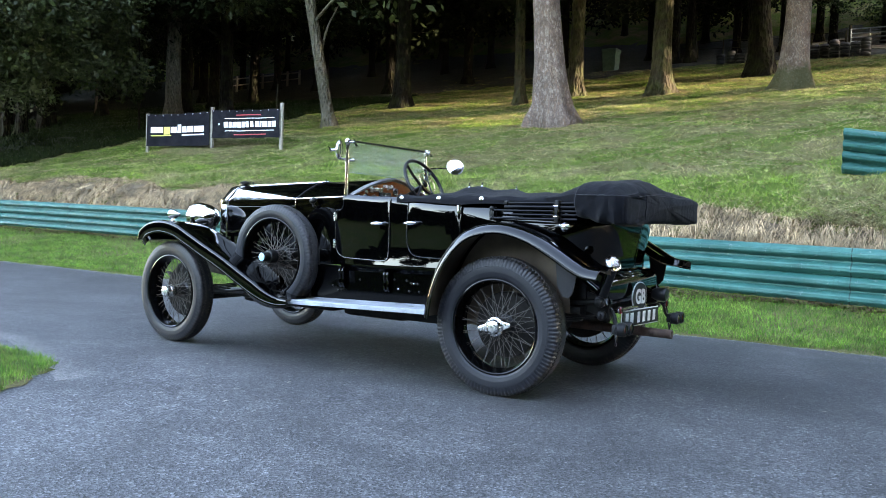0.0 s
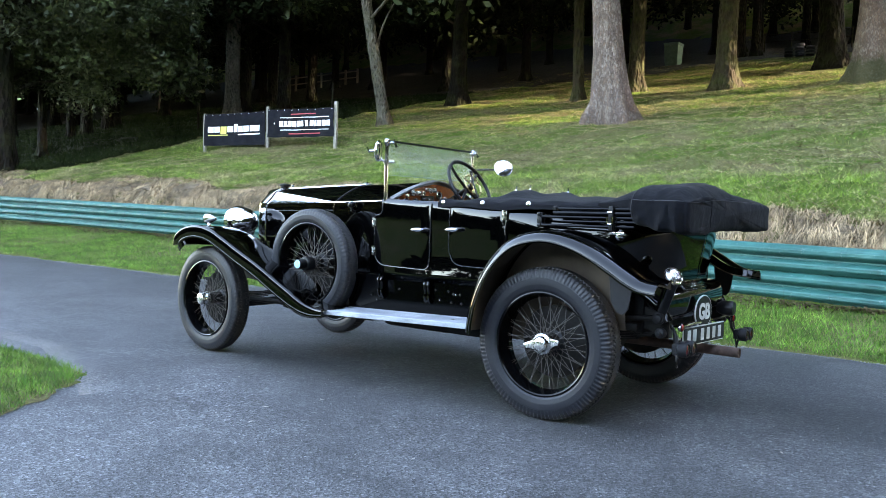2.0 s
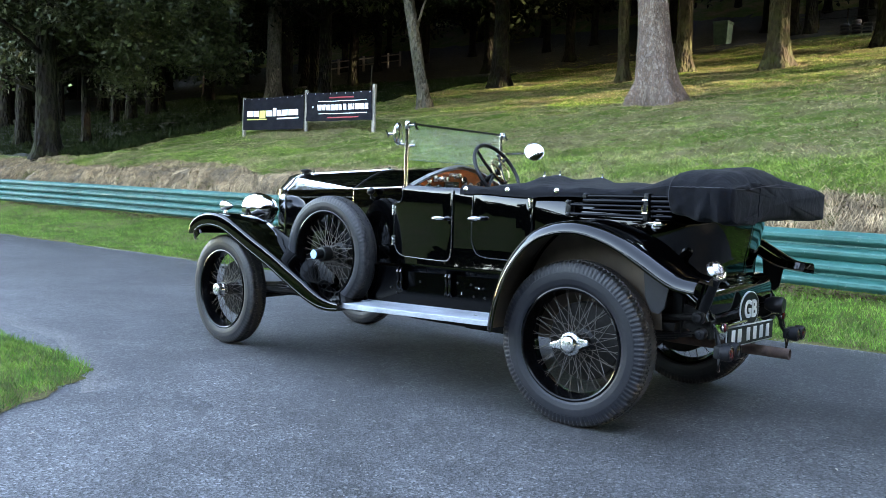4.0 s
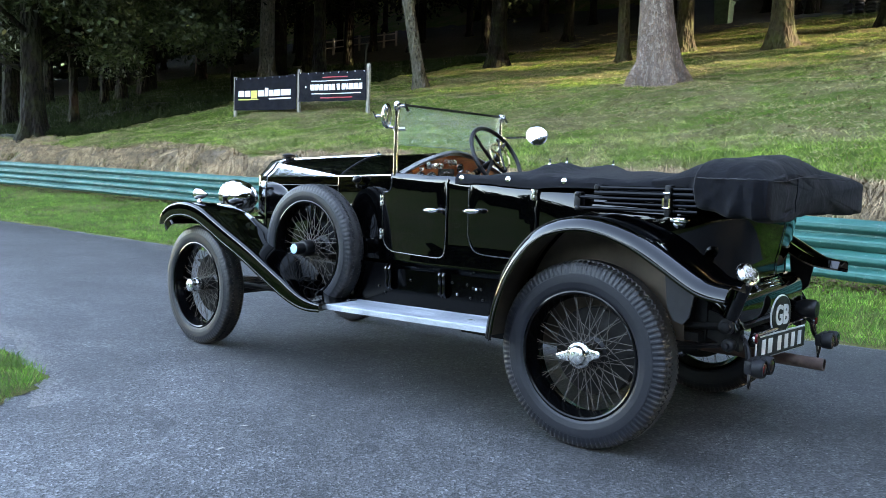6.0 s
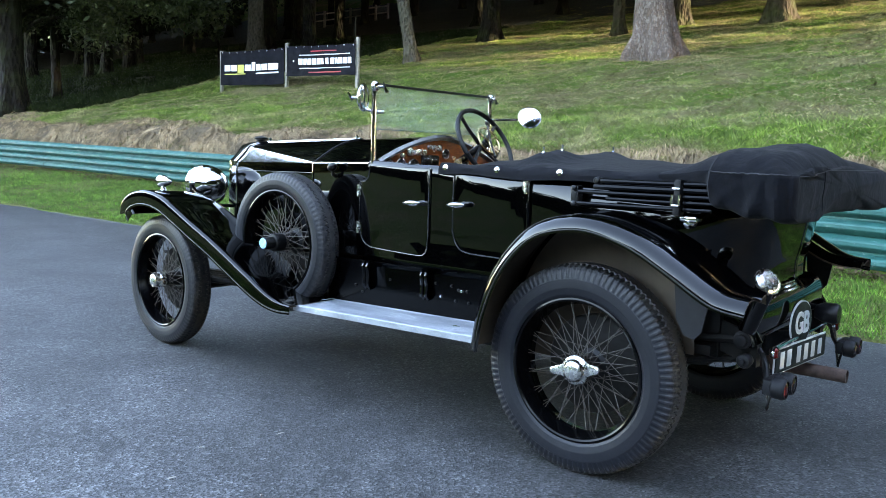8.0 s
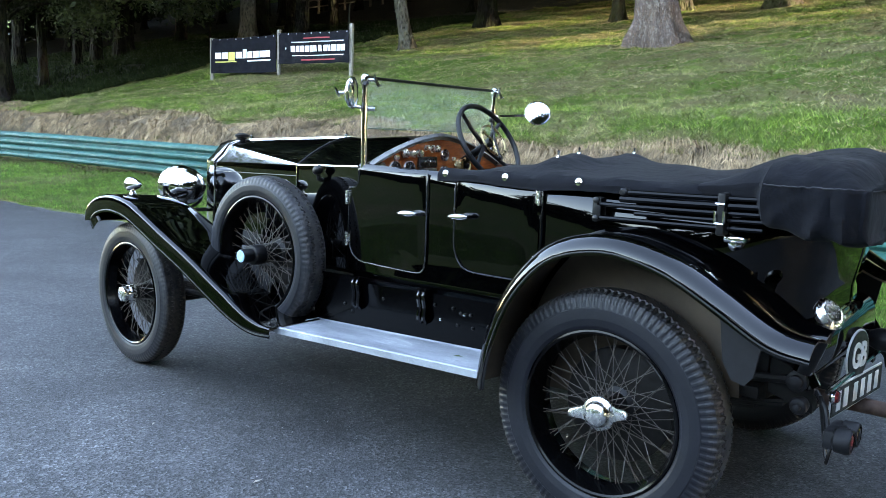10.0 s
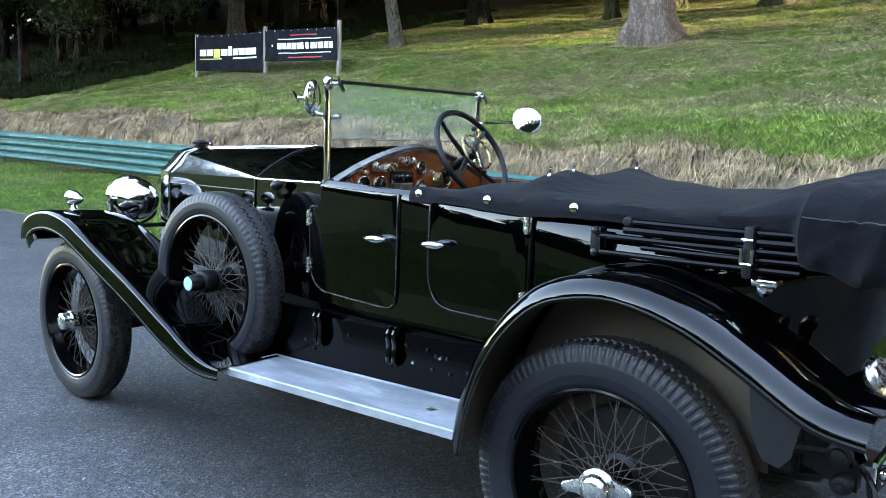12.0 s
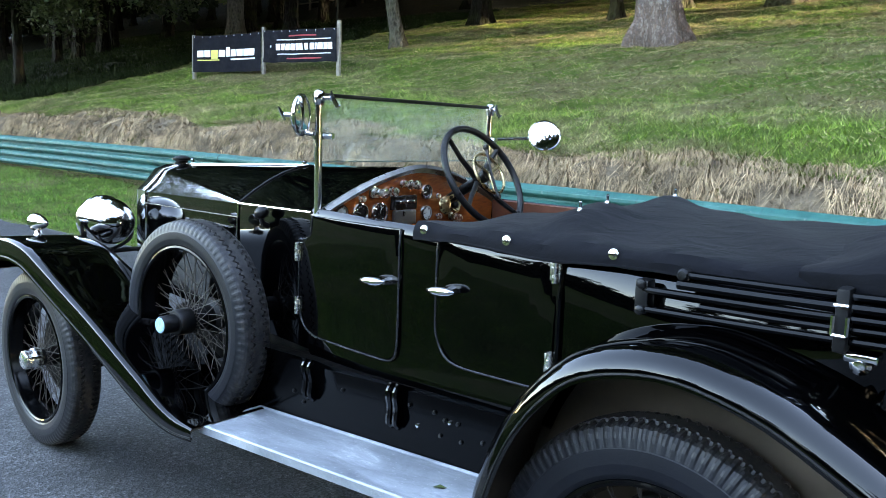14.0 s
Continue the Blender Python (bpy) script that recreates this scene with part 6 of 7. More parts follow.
m1 = round_mirror((1.222, -0.665, 1.478), (-0.60, 0.78, 0.40), 0.068, "mirror")
P("mirror_arm", tube(bmesh.new(), [(1.40, -0.50, 1.455), (1.255, -0.635, 1.466)], 0.007, 8), NICKEL, m1)
m2 = round_mirror((1.43, 0.555, 1.520), (-0.895, -0.446, 0.0), 0.068, "mirror")
P("mirror_arm", tube(bmesh.new(), [(1.402, 0.50, 1.452), (1.43, 0.53, 1.46), (1.45, 0.556, 1.50)], 0.008, 8), NICKEL, m2)
bm = tube(bmesh.new(), [(1.455, 0.56, 1.52), (1.49, 0.575, 1.52)], 0.009, 8)
tube(bm, [(1.488, 0.575, 1.50), (1.495, 0.58, 1.52), (1.505, 0.59, 1.545)], [0.003, 0.007, 0.003], 6)
P("mirror_nut", bm, NICKEL, m2)

# ---- dash and wheel ----
def dash_panel(x, inset):
    bm = bmesh.new()
    ys_ = np.linspace(-0.49, 0.49, 29)
    topv = [bm.verts.new((x, y, arch(y) - inset)) for y in ys_]
    lowv = [bm.verts.new((x + 0.01, y, 1.06)) for y in ys_]
    for i in range(28):
        bm.faces.new((topv[i], topv[i + 1], lowv[i + 1], lowv[i]))
    return solid(bm, 0.012)


dash = P("dashboard", dash_panel(1.372, 0.012), WOOD, None, "varnished red-brown wooden dashboard with dials", False)


def dial(y, z, r, face, name="dial", rim_mat=None):
    m = pose(1.366, y, z, 0, -90, 0)
    ob = P(name, lathe(bmesh.new(), [(r * 0.86, 0.008), (r * 0.9, 0.013), (r, 0.012), (r * 1.08, 0.002), (r * 1.08, -0.004)], 26, m), rim_mat or NICKEL, dash)
    P("dial_face", lathe(bmesh.new(), [(r * 0.88, 0.005), (0, 0.0052)], 26, m), face, ob)
    for k in range(10):
        a = radians(-130 + 29 * k)
        P("dial_mark", box(bmesh.new(), -0.0012, 0.0012, -r * 0.08, r * 0.08, 0.0055, 0.0066, 0, m @ pose(0, 0, 0, 0, 0, math.degrees(a)) @ pose(0, r * 0.68, 0)), PLATE_WHITE if face is DIAL else DIAL, ob)
    P("needle", box(bmesh.new(), -0.001, 0.001, 0, r * 0.6, 0.007, 0.008, 0, m @ pose(0, 0, 0, 0, 0, 40 + 900 * y)), PLATE_WHITE if face is DIAL else DIAL, ob)
    return ob


dial(0.425, 1.185, 0.028, SILVER_DIAL)
dial(0.330, 1.178, 0.037, DIAL)
dial(0.229, 1.174, 0.040, DIAL)
dial(-0.037, 1.244, 0.029, DIAL)
dial(-0.039, 1.161, 0.029, SILVER_DIAL)


def knob(y, z, r, l, mat_=None):
    P("knob", lathe(bmesh.new(), [(r * 1.2, 0), (r * 1.2, 0.004), (r * 0.5, 0.008), (r * 0.5, l * 0.5), (r, l * 0.6), (r, l * 0.95), (0, l)], 14, pose(1.366, y, z, 0, -90, 0)), mat_ or NICKEL_WORN, dash)


for y, z, r, l in ((0.328, 1.232, 0.012, 0.022), (0.268, 1.254, 0.021, 0.018), (0.240, 1.250, 0.017, 0.05), (0.164, 1.252, 0.017, 0.03), (0.108, 1.280, 0.013, 0.03), (0.055, 1.276, 0.018, 0.045), (-0.112, 1.225, 0.009, 0.014), (-0.119, 1.145, 0.010, 0.02), (-0.205, 1.14, 0.016, 0.03), (-0.235, 1.13, 0.016, 0.03)):
    knob(y, z, r, l)
sw = P("switch_box", box(bmesh.new(), 1.350, 1.366, 0.030, 0.168, 1.182, 1.236, 0.003), DIAL, dash, "black switch box", False)
for k in range(5):
    P("switch", lathe(bmesh.new(), [(0.006, 0), (0.006, 0.012), (0, 0.014)], 10, pose(1.350, 0.139 - 0.020 * k, 1.212, 0, -90, 0)), NICKEL, sw)
P("fuse_box", box(bmesh.new(), 1.346, 1.366, 0.036, 0.156, 1.126, 1.180, 0.006), simple("steel_box", (0.13, 0.12, 0.105), 0.35, 0.7), dash, "grey metal box", False)
P("lamp_flange", lathe(bmesh.new(), [(0.038, 0.0), (0.040, 0.004), (0.036, 0.010), (0.033, 0.040), (0.038, 0.046), (0.039, 0.052), (0.030, 0.055), (0.024, 0.050), (0.020, 0.030)], 24, pose(1.366, -0.162, 1.187, 0, -80, 0)), BRASS, dash)
P("switch_knob", lathe(bmesh.new(), [(0.012, 0.0), (0.014, 0.02), (0, 0.03)], 12, pose(1.325, -0.163, 1.189, 0, -80, 0)), DULL_BLACK, dash)

SW_AT, SW_N = Vector((1.19, -0.18, 1.31)), Vector((-0.86, 0.0, 0.51)).normalized()
swm = Matrix.Translation(SW_AT) @ SW_N.to_track_quat("Z", "Y").to_matrix().to_4x4()
bm = bmesh.new()
ring = [[swm @ Vector(((0.215 + 0.0135 * math.cos(b)) * math.cos(a), (0.215 + 0.0135 * math.cos(b)) * math.sin(a), 0.0135 * math.sin(b))) for b in np.linspace(0, 2 * math.pi, 11)[:-1]] for a in np.linspace(0, 2 * math.pi, 49)]
loft(bm, ring, True, False)
bmesh.ops.remove_doubles(bm, verts=bm.verts[:], dist=1e-5)
steer = P("steering_wheel", bm, DULL_BLACK, None, "black rimmed steering wheel with brass control ring")
for k in range(4):
    a = radians(35 + 90 * k)
    bm = tube(bmesh.new(), [swm @ Vector((0.02 * math.cos(a), 0.02 * math.sin(a), -0.03)), swm @ Vector((0.12 * math.cos(a), 0.12 * math.sin(a), -0.02)), swm @ Vector((0.212 * math.cos(a), 0.212 * math.sin(a), 0))], [0.012, 0.010, 0.010], 8)
    P("wheel_spoke", bm, DULL_BLACK, steer)
ring = [[swm @ Vector(((0.085 + 0.006 * math.cos(b)) * math.cos(a), (0.085 + 0.006 * math.cos(b)) * math.sin(a), 0.03 + 0.006 * math.sin(b))) for b in np.linspace(0, 2 * math.pi, 7)[:-1]] for a in np.linspace(0, 2 * math.pi, 37)]
bm = loft(bmesh.new(), ring, True, False)
bmesh.ops.remove_doubles(bm, verts=bm.verts[:], dist=1e-5)
for a in (20, 140, 260):
    a = radians(a)
    tube(bm, [swm @ Vector((0.0, 0.0, 0.03)), swm @ Vector((0.085 * math.cos(a), 0.085 * math.sin(a), 0.03))], 0.006, 6)
P("control_ring", bm, BRASS, steer, "worn brass control ring")
bm = bmesh.new()
for a, l in ((75, 0.11), (255, 0.11)):
    a = radians(a)
    tube(bm, [swm @ Vector((0, 0, 0.04)), swm @ Vector((l * math.cos(a), l * math.sin(a), 0.045))], 0.005, 6)
    lathe(bm, [(0, -0.013), (0.012, -0.006), (0.012, 0.006), (0, 0.013)], 10, swm @ Matrix.Translation((l * math.cos(a), l * math.sin(a), 0.045)))
P("control_lever", bm, DULL_BLACK, steer)
P("steering_column", tube(bmesh.new(), [SW_AT + SW_N * 0.02, SW_AT - SW_N * 0.1, SW_AT - SW_N * 0.7], [0.024, 0.02, 0.02], 12), DULL_BLACK, steer)

# inside of the cockpit
for s in (1, -1):
    rows = [[(x, s * (side_y(x, z) - 0.020), z) for z in (belt(x) + 0.006, 1.05, 0.9, 0.7)] for x in np.linspace(1.36, 0.7, 10)]
    P("door_trim", solid(grid_mesh(bmesh.new(), rows), 0.008), LEATHER, None, "red-brown leather trim")
    P("coaming", tube(bmesh.new(), [(x, s * (side_y(x, belt(x)) - 0.012), belt(x) + 0.002) for x in np.linspace(1.36, 0.8, 9)], 0.0075, 8), LEATHER, None, "red-brown leather roll")
seat = P("front_seat", box(bmesh.new(), 0.50, 0.78, -0.5, 0.5, 0.70, 1.17, 0.05), LEATHER, None, "brown leather bench under the cover")

# ---- tonneau cover ----
ridge = curve_table((-0.62, -0.40, -0.15, 0.1, 0.25, 0.42, 0.50, 0.62, 0.80, 0.90), (1.29, 1.285, 1.25, 1.243, 1.25, 1.272, 1.268, 1.238, 1.205, 1.185))


def cover_z(x, t):
    zs = 1.203
    dip = 0.012 * math.sin(9 * x + 4 * t) * (1 - abs(t)) + 0.008 * math.sin(23 * x + 7 * t)
    peg = 0.022 * math.exp(-((x - 0.44) / 0.07) ** 2) * sum(math.exp(-((t - c) / 0.12) ** 2) for c in (0.66, 0.38, -0.48))
    return zs + (ridge(x) - zs) * (1 - abs(t) ** 2.2) + dip * 0.6 + peg


rows = []
for x in np.linspace(0.895, -0.60, 46):
    w = half_w(max(x, -0.45)) + 0.004
    hem = 1.158 + 0.006 * math.sin(11 * x) + 0.004 * math.sin(29 * x)
    r = [(x, (w + 0.010), hem), (x, (w + 0.011), hem + 0.02), (x, w + 0.006, 1.190)]
    r += [(x + 0.018 * (1 - t * t) * (x > 0.88), (w - 0.008) * t, cover_z(x, t)) for t in np.linspace(1, -1, 25)]
    r += [(x, -(w + 0.006), 1.190), (x, -(w + 0.011), hem + 0.02), (x, -(w + 0.010), hem)]
    rows.append(r)
cover = P("tonneau_cover", solid(grid_mesh(bmesh.new(), rows), -0.004), CLOTH, None, "taut dark cloth cover over the rear seats")
bead("cover_hem", [(x, half_w(max(x, -0.45)) + 0.016, 1.160 + 0.006 * math.sin(11 * x)) for x in np.linspace(0.895, -0.5, 40)], 0.004, CLOTH, cover)
for x, z in ((0.852, 1.188), (0.545, 1.190), (0.217, 1.192)):
    bm = lathe(bmesh.new(), [(0.015, 0.0), (0.014, 0.005), (0.008, 0.006), (0.007, 0.010), (0, 0.011)], 16, pose(x, half_w(x) + 0.014, z, -82, 0, 0))
    P("stud", bm, NICKEL, cover, "bright press stud")
for x, t in ((0.44, 0.66), (0.44, 0.38), (0.44, -0.48)):
    bm = lathe(bmesh.new(), [(0.009, 0), (0.008, 0.006), (0.004, 0.01), (0.004, 0.022), (0.0055, 0.026), (0, 0.032)], 10, pose(x, half_w(x) * t, cover_z(x, t) - 0.002))
    P("peg", bm, NICKEL, cover, "small bright peg")

# ---- folded hood ----
def bag_ring(x):
    """Section of the bag across the car at x: upright flanks to the seam, a pillowed top, lower at the far end."""
    wx = float(np.interp(x, (-0.72, -0.70, -0.66, -0.45, -0.435, -0.22), (0.625, 0.643, 0.652, 0.655, 0.628, 0.575)))
    seam_z = float(np.interp(x, (-0.73, -0.45, -0.22), (1.222, 1.238, 1.205)))
    top = float(np.interp(x, (-0.74, -0.725, -0.70, -0.66, -0.60, -0.50, -0.44, -0.36, -0.28, -0.22), (1.236, 1.268, 1.300, 1.328, 1.340, 1.338, 1.328, 1.296, 1.258, 1.232)))
    bot = float(np.interp(x, (-0.74, -0.60, -0.50, -0.455, -0.44, -0.42, -0.22), (1.080, 1.074, 1.090, 1.098, 1.11, 1.165, 1.17)))
    d, e = top - seam_z, seam_z - bot
    side = [(1.0, seam_z), (1.006, seam_z - 0.12 * e), (1.003, seam_z - 0.45 * e), (0.992, bot + 0.16 * e), (0.955, bot + 0.02 * e), (0.80, bot), (0.4, bot), (0.0, bot)]
    near = [(0.0, top), (0.30, top - 0.04 * d), (0.52, top - 0.17 * d), (0.72, top - 0.26 * d), (0.88, top - 0.48 * d), (0.965, top - 0.78 * d)] + side
    far = [(0.0, top), (0.12, top - 0.10 * d), (0.30, top - 0.34 * d), (0.48, top - 0.50 * d), (0.75, top - 0.56 * d), (0.93, top - 0.72 * d)] + side
    one = smooth_curve([(a * wx, 0, b) for a, b in near], 57)
    two = smooth_curve([(a * wx, 0, b) for a, b in far], 57)
    pts = [(p.x, p.z) for p in one] + [(-p.x, p.z) for p in two[-2:0:-1]]
    out = []
    for y, z in pts:
        yn, low = y / wx, min(1, max(0, (seam_z - z) / e))
        flank = min(1, abs(yn) ** 6)
        pleat = 0.020 * math.exp(-((x + 0.690 + 0.10 * low * (z - 1.15)) / 0.018) ** 2) - 0.026 * math.exp(-((x + 0.645 - 0.05 * low) / 0.024) ** 2) + 0.012 * math.exp(-((x + 0.585 - 0.12 * low) / 0.022) ** 2) - 0.008 * math.exp(-((x + 0.52) / 0.02) ** 2)
        wr = 0.014 * noise.noise(Vector((x * 9, y * 5, z * 8))) + 0.007 * noise.noise(Vector((x * 24, y * 15, z * 13)))
        sag = -0.020 * low ** 3 * (math.exp(-((x + 0.70) / 0.05) ** 2) + 0.6 * math.exp(-((x + 0.57) / 0.04) ** 2)) if y > 0 else 0.0
        out.append((x + 0.5 * wr - 0.05 * max(0, -yn) * min(1, max(0, (-0.45 - x) / 0.2)), y + math.copysign(flank * (pleat * (0.35 + 0.65 * low) + wr), y), z + sag + wr * (1 - 0.5 * flank)))
    return out


rings = [bag_ring(float(x)) for x in (-0.22, -0.26, -0.30, -0.34, -0.37, -0.395, -0.41, -0.42, -0.43, -0.44, -0.45, -0.465, *np.linspace(-0.48, -0.72, 21), -0.73)]


def shrink(r, f, dx):
    """The ring drawn in towards its middle, with the creases of a cloth end."""
    cy, cz = sum(p[1] for p in r) / len(r), sum(p[2] for p in r) / len(r)
    back, out = sum(p[0] for p in r) / len(r), []
    for p in r:
        y, z = cy + (p[1] - cy) * f, cz + (p[2] - cz) * f
        crease = 0.010 * math.exp(-((y - 0.40) / 0.03) ** 2) - 0.012 * math.exp(-((y - 0.47) / 0.04) ** 2) + 0.008 * noise.noise(Vector((y * 6, z * 5, 1.5)))
        out.append((back + (p[0] - back) * (1.0 if dx > 0 else f) - 0.045 * (dx < 0) * (y - cy) / 0.63 * -(1 - f) + dx + (crease if dx < 0 else 0), y, z))
    return out


rings = [shrink(rings[0], 0.6, 0.012), shrink(rings[0], 0.9, 0.008)] + rings + [shrink(rings[-1], f, -dx) for f, dx in ((0.985, 0.008), (0.95, 0.012), (0.85, 0.013), (0.7, 0.014), (0.5, 0.014), (0.25, 0.014))]
hood = P("folded_hood", loft(bmesh.new(), rings), CLOTH, None, "bulky folded hood in a wrinkled black cloth bag")
seam = []
for x in np.linspace(-0.452, -0.722, 34):
    p = max(bag_ring(float(x))[20:30], key=lambda q: -abs(q[2] - 1.226))
    seam.append((p[0], p[1] + 0.001, p[2]))
THREAD = simple("pale_thread", (0.016, 0.016, 0.018), 0.8)
bead("seam", seam, 0.002, THREAD, hood)
dg = bpy.context.evaluated_depsgraph_get()


def on_back(y, z):
    """The place on the bag's back face at y, z."""
    hit, place, normal, _ = hood.ray_cast(Vector((-1.2, y, z)), Vector((1, 0, 0)), depsgraph=dg)
    return place + normal * 0.0008 if hit else None


line = [on_back(y, 1.222 + 0.022 * min(1, max(0, (0.45 - y) / 0.2))) for y in np.linspace(0.60, -0.56, 50)]
bead("seam", [p for p in line if p], 0.002, THREAD, hood)
line = [on_back(0.30, z) for z in np.linspace(1.242, 1.095, 14)]
bead("seam", [p for p in line if p], 0.0022, CLOTH, hood)
# hood irons along the side
for z, x0, x1, r in ((1.170, 0.03, -0.46, 0.009), (1.146, 0.035, -0.45, 0.012), (1.122, 0.12, -0.45, 0.009), (1.10, -0.02, -0.45, 0.008), (1.075, 0.125, -0.45, 0.0085)):
    iron = P("hood_iron", tube(bmesh.new(), smooth_curve([(x0, half_w(x0) + 0.042, z), ((x0 + x1) / 2, 0.632, z + 0.002), (x1, 0.625, z + 0.006)], 9), r, 8), RIM_BLACK, None, "black hood iron bar")
P("iron_bracket", box(bmesh.new(), 0.105, 0.14, half_w(0.12) + 0.006, half_w(0.12) + 0.05, 1.062, 1.146, 0.008), DULL_BLACK)
for z in (1.072, 1.136):
    P("iron_bolt", lathe(bmesh.new(), [(0.012, 0), (0.012, 0.008), (0.006, 0.012), (0, 0.012)], 10, pose(0.122, half_w(0.12) + 0.048, z, -90, 0, 0)), DULL_BLACK)
P("iron_pivot", lathe(bmesh.new(), [(0.012, -0.03), (0.015, -0.012), (0.015, 0.006), (0.010, 0.012), (0, 0.013)], 16, pose(0.022, half_w(0.02) + 0.046, 1.170, -90, 0, 0)), DULL_BLACK)
strap = P("hood_strap", box(bmesh.new(), -0.339, -0.311, 0.60, 0.655, 1.055, 1.192, 0.010), simple("black_leather_strap", (0.004, 0.004, 0.0044), 0.55, bump=0.3, spec=0.2), None, "black leather strap with a bright buckle")
bm = bmesh.new()
for a, b in (((-0.339, 1.095), (-0.311, 1.095)), ((-0.311, 1.095), (-0.311, 1.135)), ((-0.339, 1.135), (-0.339, 1.095)), ((-0.339, 1.158), (-0.311, 1.158))):
    tube(bm, [(a[0], 0.661, a[1]), (b[0], 0.661, b[1])], 0.0045, 6)
P("buckle", bm, NICKEL, strap, "bright buckle")
bm = box(bmesh.new(), -0.395, -0.33, 0.56, 0.625, 1.035, 1.055, 0.006)
lathe(bm, [(0.022, -0.02), (0.022, 0.012), (0.014, 0.018), (0.012, 0.03), (0, 0.032)], 14, pose(-0.362, 0.60, 1.03, -90, 0, 0))
P("hood_catch", bm, NICKEL, None, "bright hood catch on the body side")


# ---- small things on the hill ----
def tyre_stack(x, y, count, seed):
    z = float(land(x, y))
    rn = random.Random(seed)
    t = empty("tyre_stack", "stack of old black tyres at the top of the field", "tyres", (x, y, z), "tyre wall")
    for k in range(count):
        bm = lathe(bmesh.new(), [(0.13, 0.03), (0.16, 0.0), (0.205, -0.005), (0.228, 0.035), (0.232, 0.085), (0.228, 0.13), (0.205, 0.170), (0.16, 0.165), (0.13, 0.14)], 18, pose(rn.uniform(-0.02, 0.02), rn.uniform(-0.02, 0.02), 0.172 * k + 0.02))
        ob = part("tyre", bm, RUBBER_STACK, t, smooth=True)
        if rn.random() < 0.35:
            bm = lathe(bmesh.new(), [(0.245, 0.05), (0.252, 0.085), (0.245, 0.12)], 18, pose(0, 0, 0.172 * k + 0.02))
            part("band", bm, PALE_PAINT, t)


PALE_PAINT = simple("faded_white_paint", (0.11, 0.112, 0.115), 0.7, var=0.4, scale=8)
GALV = simple("galvanised_steel", (0.36, 0.38, 0.38), 0.45, 0.6, var=0.2, scale=10)
BIN_GREEN = simple("faded_green_plastic", (0.10, 0.17, 0.13), 0.5, var=0.25, scale=5)
for k in range(7):
    f = k / 6
    tyre_stack(5.6 - 3.0 * f, -41.1 + 1.3 * f, 4 if k % 3 else 5, k)
for k in range(4):
    f = k / 3
    tyre_stack(10.2 - 1.7 * f, -42.4 + 0.3 * f, 3 + (k % 2), 20 + k)

# five-barred gate and the fence beside it
gx0, gy0, gx1, gy1 = 3.85, -44.2, 1.75, -41.8
gz0, gz1 = float(land(gx0, gy0)), float(land(gx1, gy1))
gate = empty("field_gate", "galvanised five-barred field gate", "gate", (gx0, gy0, gz0))
G = lambda f, h: (f * (gx1 - gx0), f * (gy1 - gy0), f * (gz1 - gz0) + h)
for h in (0.2, 0.4, 0.6, 0.82, 1.04, 1.28):
    part("bar", tube(bmesh.new(), [G(0, h), G(1, h)], 0.03, 6), GALV, gate)
for f in (0, 0.5, 1):
    part("upright", tube(bmesh.new(), [G(f, 0.18), G(f, 1.30)], 0.032, 6), GALV, gate)
part("gate_post", tube(bmesh.new(), [G(-0.03, -0.4), G(-0.03, 1.5)], 0.07, 8), BARK_BROWN, gate)
fence = empty("rail_fence", "old wooden rail fence at the top of the field", "fence", (gx0, gy0, gz0))
for k in range(6):
    x, y = 0.3 + 1.9 * k, -0.5 - 1.0 * k
    zz = float(land(gx0 + x, gy0 + y)) - gz0
    part("fence_post", box(bmesh.new(), x - 0.04, x + 0.04, y - 0.04, y + 0.04, zz - 0.3, zz + 1.25, 0.01), BARK_BROWN, fence)
    if k:
        for h in (0.7, 1.15):
            part("rail", tube(bmesh.new(), [(x - 1.9, y + 1.0, zp + h), (x, y, zz + h)], 0.018, 6), BARK_BROWN, fence)
    zp = zz

# a fence far off in the wood
fence2 = empty("wood_fence", "grey rail fence deep in the wood", "fence", (47.9, -41.0, float(land(47.9, -41.0))))
zp = None
for k in range(7):
    x, y = -0.4 * k, -1.0 * k + 1
    zz = float(land(47.9 + x, -41 + y)) - fence2.location.z
    part("fence_post", box(bmesh.new(), x - 0.07, x + 0.07, y - 0.07, y + 0.07, zz - 0.3, zz + 1.3, 0.01), POST_WOOD, fence2)
    if zp is not None:
        for h in (0.6, 1.1):
            part("rail", tube(bmesh.new(), [(x + 0.4, y + 1.0, zp + h), (x, y, zz + h)], 0.05, 6), POST_WOOD, fence2)
    zp = zz

# a green bin by the wood
bz = float(land(16.6, -42.1))
bin_ = empty("storage_bin", "faded green plastic bin with a split lid", "bin", (16.6, -42.1, bz))
bm = loft(bmesh.new(), [[(-0.42 * f, -0.4 * f, z), (0.42 * f, -0.4 * f, z), (0.42 * f, 0.4 * f, z), (-0.42 * f, 0.4 * f, z)] for f, z in ((0.85, 0.0), (0.9, 0.2), (1.0, 1.15), (1.08, 1.17), (1.08, 1.22))])
part("tub", bm, BIN_GREEN, bin_)
part("lid", box(bmesh.new(), -0.46, 0.46, -0.44, 0.44, 1.22, 1.30, 0.03), BIN_GREEN, bin_)
for s in (-0.36, 0.36):
    part("wheel", lathe(bmesh.new(), [(0, -0.03), (0.09, -0.03), (0.1, 0), (0.09, 0.03), (0, 0.03)], 12, pose(s, -0.38, 0.1, 0, 90, 0)), RUBBER_STACK, bin_)

# thin dark stake behind the banners
st = part("stake", tube(bmesh.new(), [(0, 0, -0.3), (0.02, 0, 0.8), (0, 0, 1.65)], 0.022, 6), BARK_SHADED)
st.location = (16.5, -14.1, float(land(16.5, -14.1)))
tagged(st, "thin dark stake standing behind the banners", "stake")

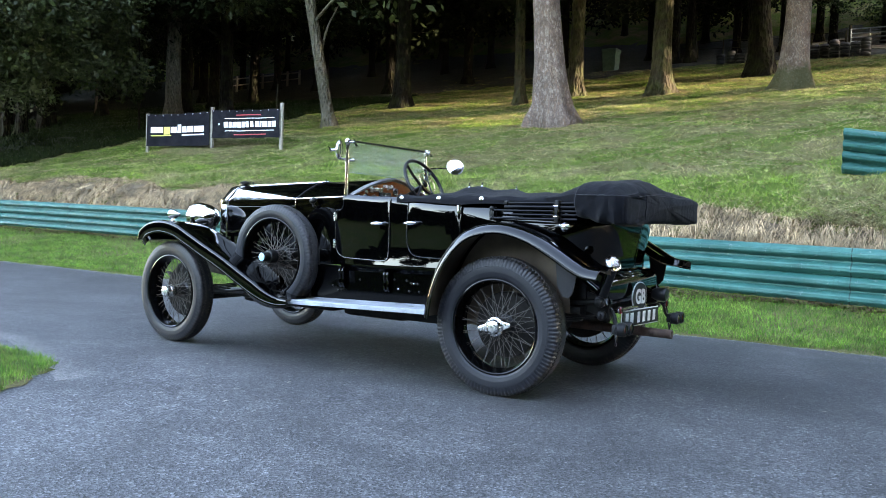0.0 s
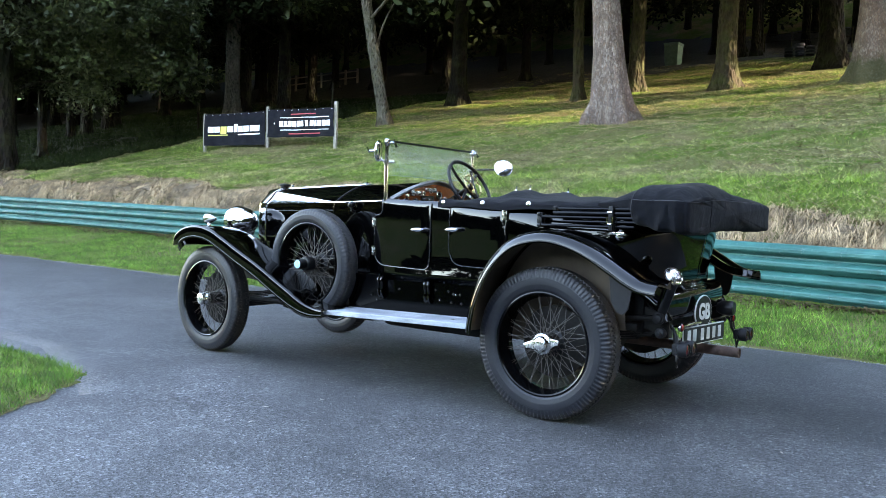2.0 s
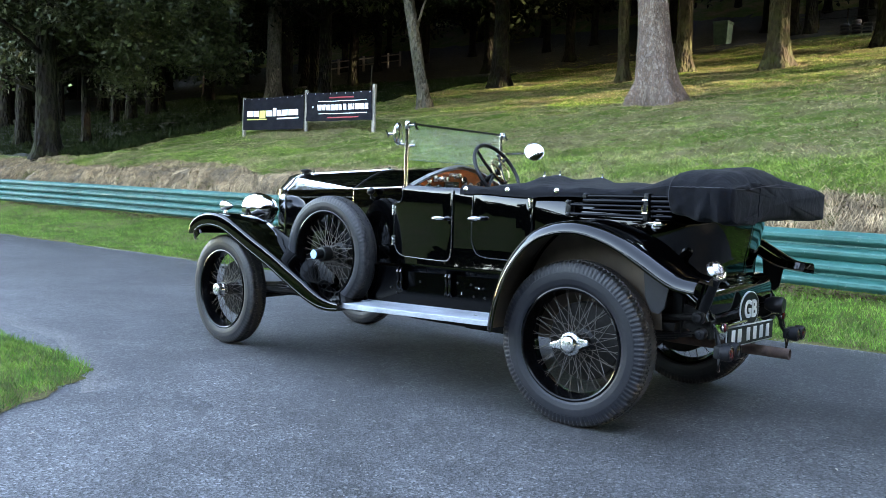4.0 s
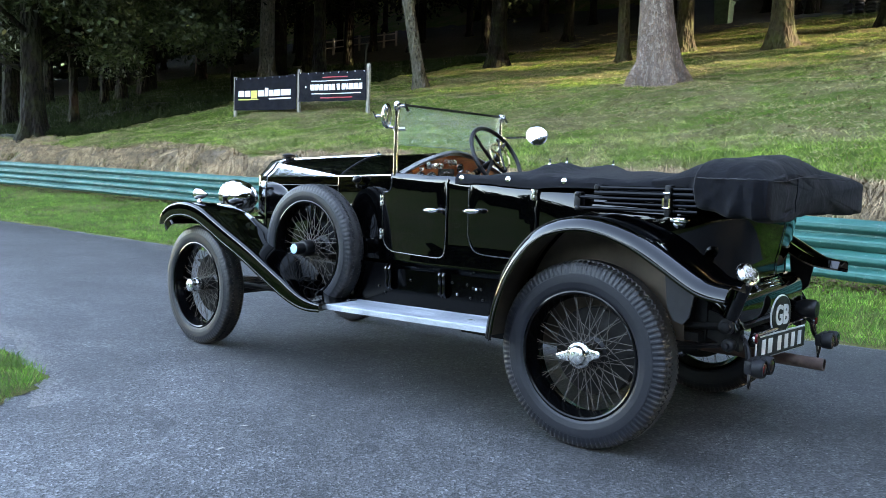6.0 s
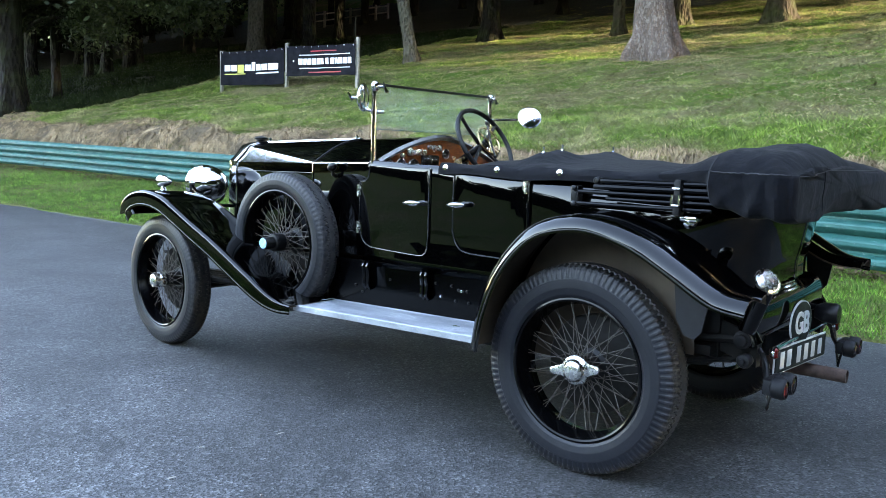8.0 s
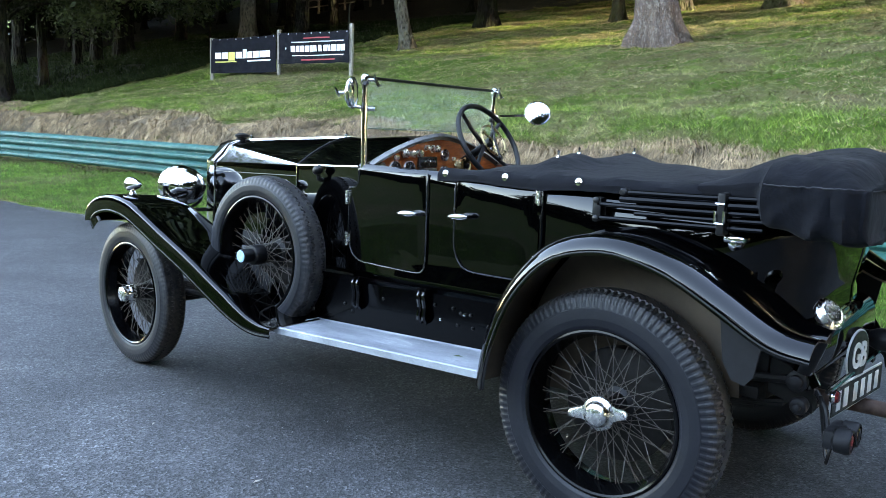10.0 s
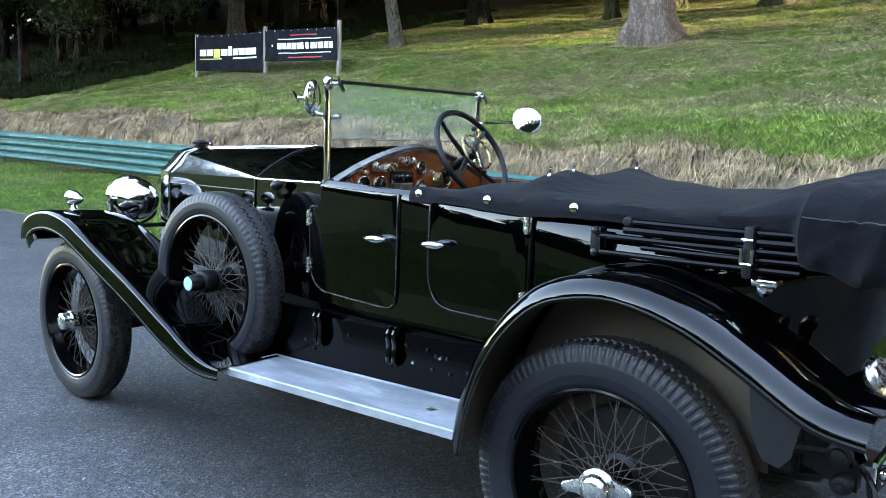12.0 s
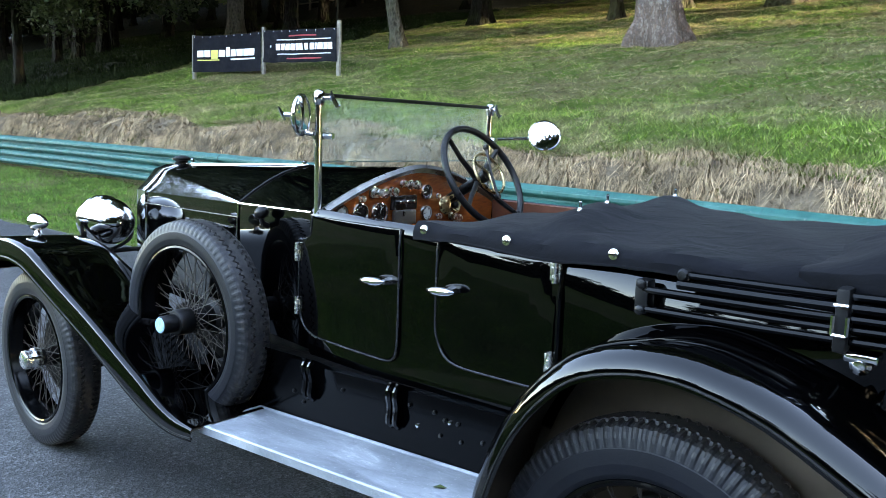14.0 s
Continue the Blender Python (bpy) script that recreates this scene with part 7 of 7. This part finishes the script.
# ---- fallen leaves and chips on the lane ----
LITTER_PALE = simple("pale_dry_leaf", (0.30, 0.27, 0.22), 0.8, var=0.35, scale=30)
LITTER_DARK = simple("dark_dry_leaf", (0.035, 0.028, 0.02), 0.8, var=0.4, scale=30)
rl = random.Random(12)
leaf_mats = (LITTER_PALE, LITTER_PALE, LITTER_DARK)


def lane_leaf(x, y, size, a, mat_):
    bm = bmesh.new()
    pts = [(-0.5, 0), (-0.2, 0.13), (0.15, 0.16), (0.5, 0), (0.15, -0.15), (-0.2, -0.12)]
    v = [bm.verts.new((px * size, py * size, 0.004 + 0.12 * size * abs(py) * 2)) for px, py in pts]
    bm.faces.new(v[:4])
    bm.faces.new((v[0], v[3], v[4], v[5]))
    ob = part("fallen_leaf", bm, mat_)
    ob.matrix_basis = pose(x, y, 0.001, 0, 0, a)
    tagged(ob, "small dry leaf lying on the asphalt", "leaf", "leaves on the lane")


for k in range(90):
    x, y = rl.uniform(-3.5, 6.5), rl.uniform(-2.7, 3.9)
    if abs(y) < 0.9 and -0.8 < x < 3.5:
        continue
    lane_leaf(x, y, rl.uniform(0.012, 0.05), rl.uniform(0, 360), rl.choice(leaf_mats))
# a green leaf on the running board
bm = bmesh.new()
v = [bm.verts.new(p) for p in ((-0.02, 0, 0), (0, 0.013, 0.003), (0.022, 0.002, 0.001), (0.002, -0.012, 0.003))]
bm.faces.new(v[:3]), bm.faces.new((v[0], v[2], v[3]))
gl = part("green_leaf", bm, LEAF)
gl.matrix_basis = pose(0.66, 0.70, 0.4785, 0, 0, 30)
tagged(gl, "small green leaf lying on the running board", "leaf")
# dead leaves and stalks along the foot of the barrier
n = 15000
qx = -4 + 26 * rng.random(n) ** 1.15
qy = rail_y(qx) + 0.10 + np.abs(rng.normal(0, 0.16, n)) * (0.7 + 0.5 * np.sin(qx * 1.7))
qy = np.minimum(qy, -3.0)
qz = land(qx, qy) + rng.uniform(0.005, 0.045, n)
qa, ql, qt = rng.uniform(0, 6.28, n), rng.uniform(0.012, 0.04, n), rng.uniform(-0.5, 0.5, n)
ux, uy = np.cos(qa) * ql, np.sin(qa) * ql
quad = [np.stack([qx + a * ux - b * uy * 0.35, qy + a * uy + b * ux * 0.35, qz + a * ql * qt], -1) for a, b in ((-1, 0), (0, -1), (1, 0), (0, 1))]
dv = np.stack(quad, 1).reshape(-1, 3)
dead = part("dead_leaves", raw("dead_leaves", dv, np.arange(len(dv)).reshape(-1, 4)), leaf_mat("dead_leaf", (0.045, 0.026, 0.014), (0.13, 0.085, 0.05), 0.8, 0.1))
tagged(dead, "brown dead leaves gathered under the barrier", "leaves", kind="stuff")
# loose grit along the edges of the lane
n = 9000
px_, py_ = rng.uniform(-4, 12, n), -2.86 + rng.random(n) ** 3 * 0.5
px_ = np.r_[px_, rng.uniform(-3, 7, 5000)]
py_ = np.r_[py_, rng.uniform(-2.8, 4.2, 5000)]
n = 9000
along = rng.random(n)
px_ = np.r_[px_, 2.2 + 4.3 * along ** 1.2]
py_ = np.r_[py_, 2.15 - 0.62 * np.minimum(1, along * 2.2) + np.abs(rng.normal(0, 0.10, n)) * -1 + 0.06]
k = len(px_)
sz = rng.uniform(0.002, 0.006, k)
a = rng.uniform(0, 6.28, k)
base = [np.stack([px_ + sz * np.cos(a + q), py_ + sz * np.sin(a + q), np.full(k, 0.0008)], -1) for q in (0, 2.1, 4.2)]
tip = np.stack([px_, py_, sz * 0.9], -1)
gv = np.stack([base[0], base[1], tip, base[1], base[2], tip, base[2], base[0], tip], 1).reshape(-1, 3)
grit = part("grit", raw("grit", gv, np.arange(len(gv)).reshape(-1, 3)), simple("pale_grit", (0.16, 0.155, 0.15), 0.9, var=0.5, scale=40))
tagged(grit, "loose pale grit scattered on the lane", "grit", kind="stuff")
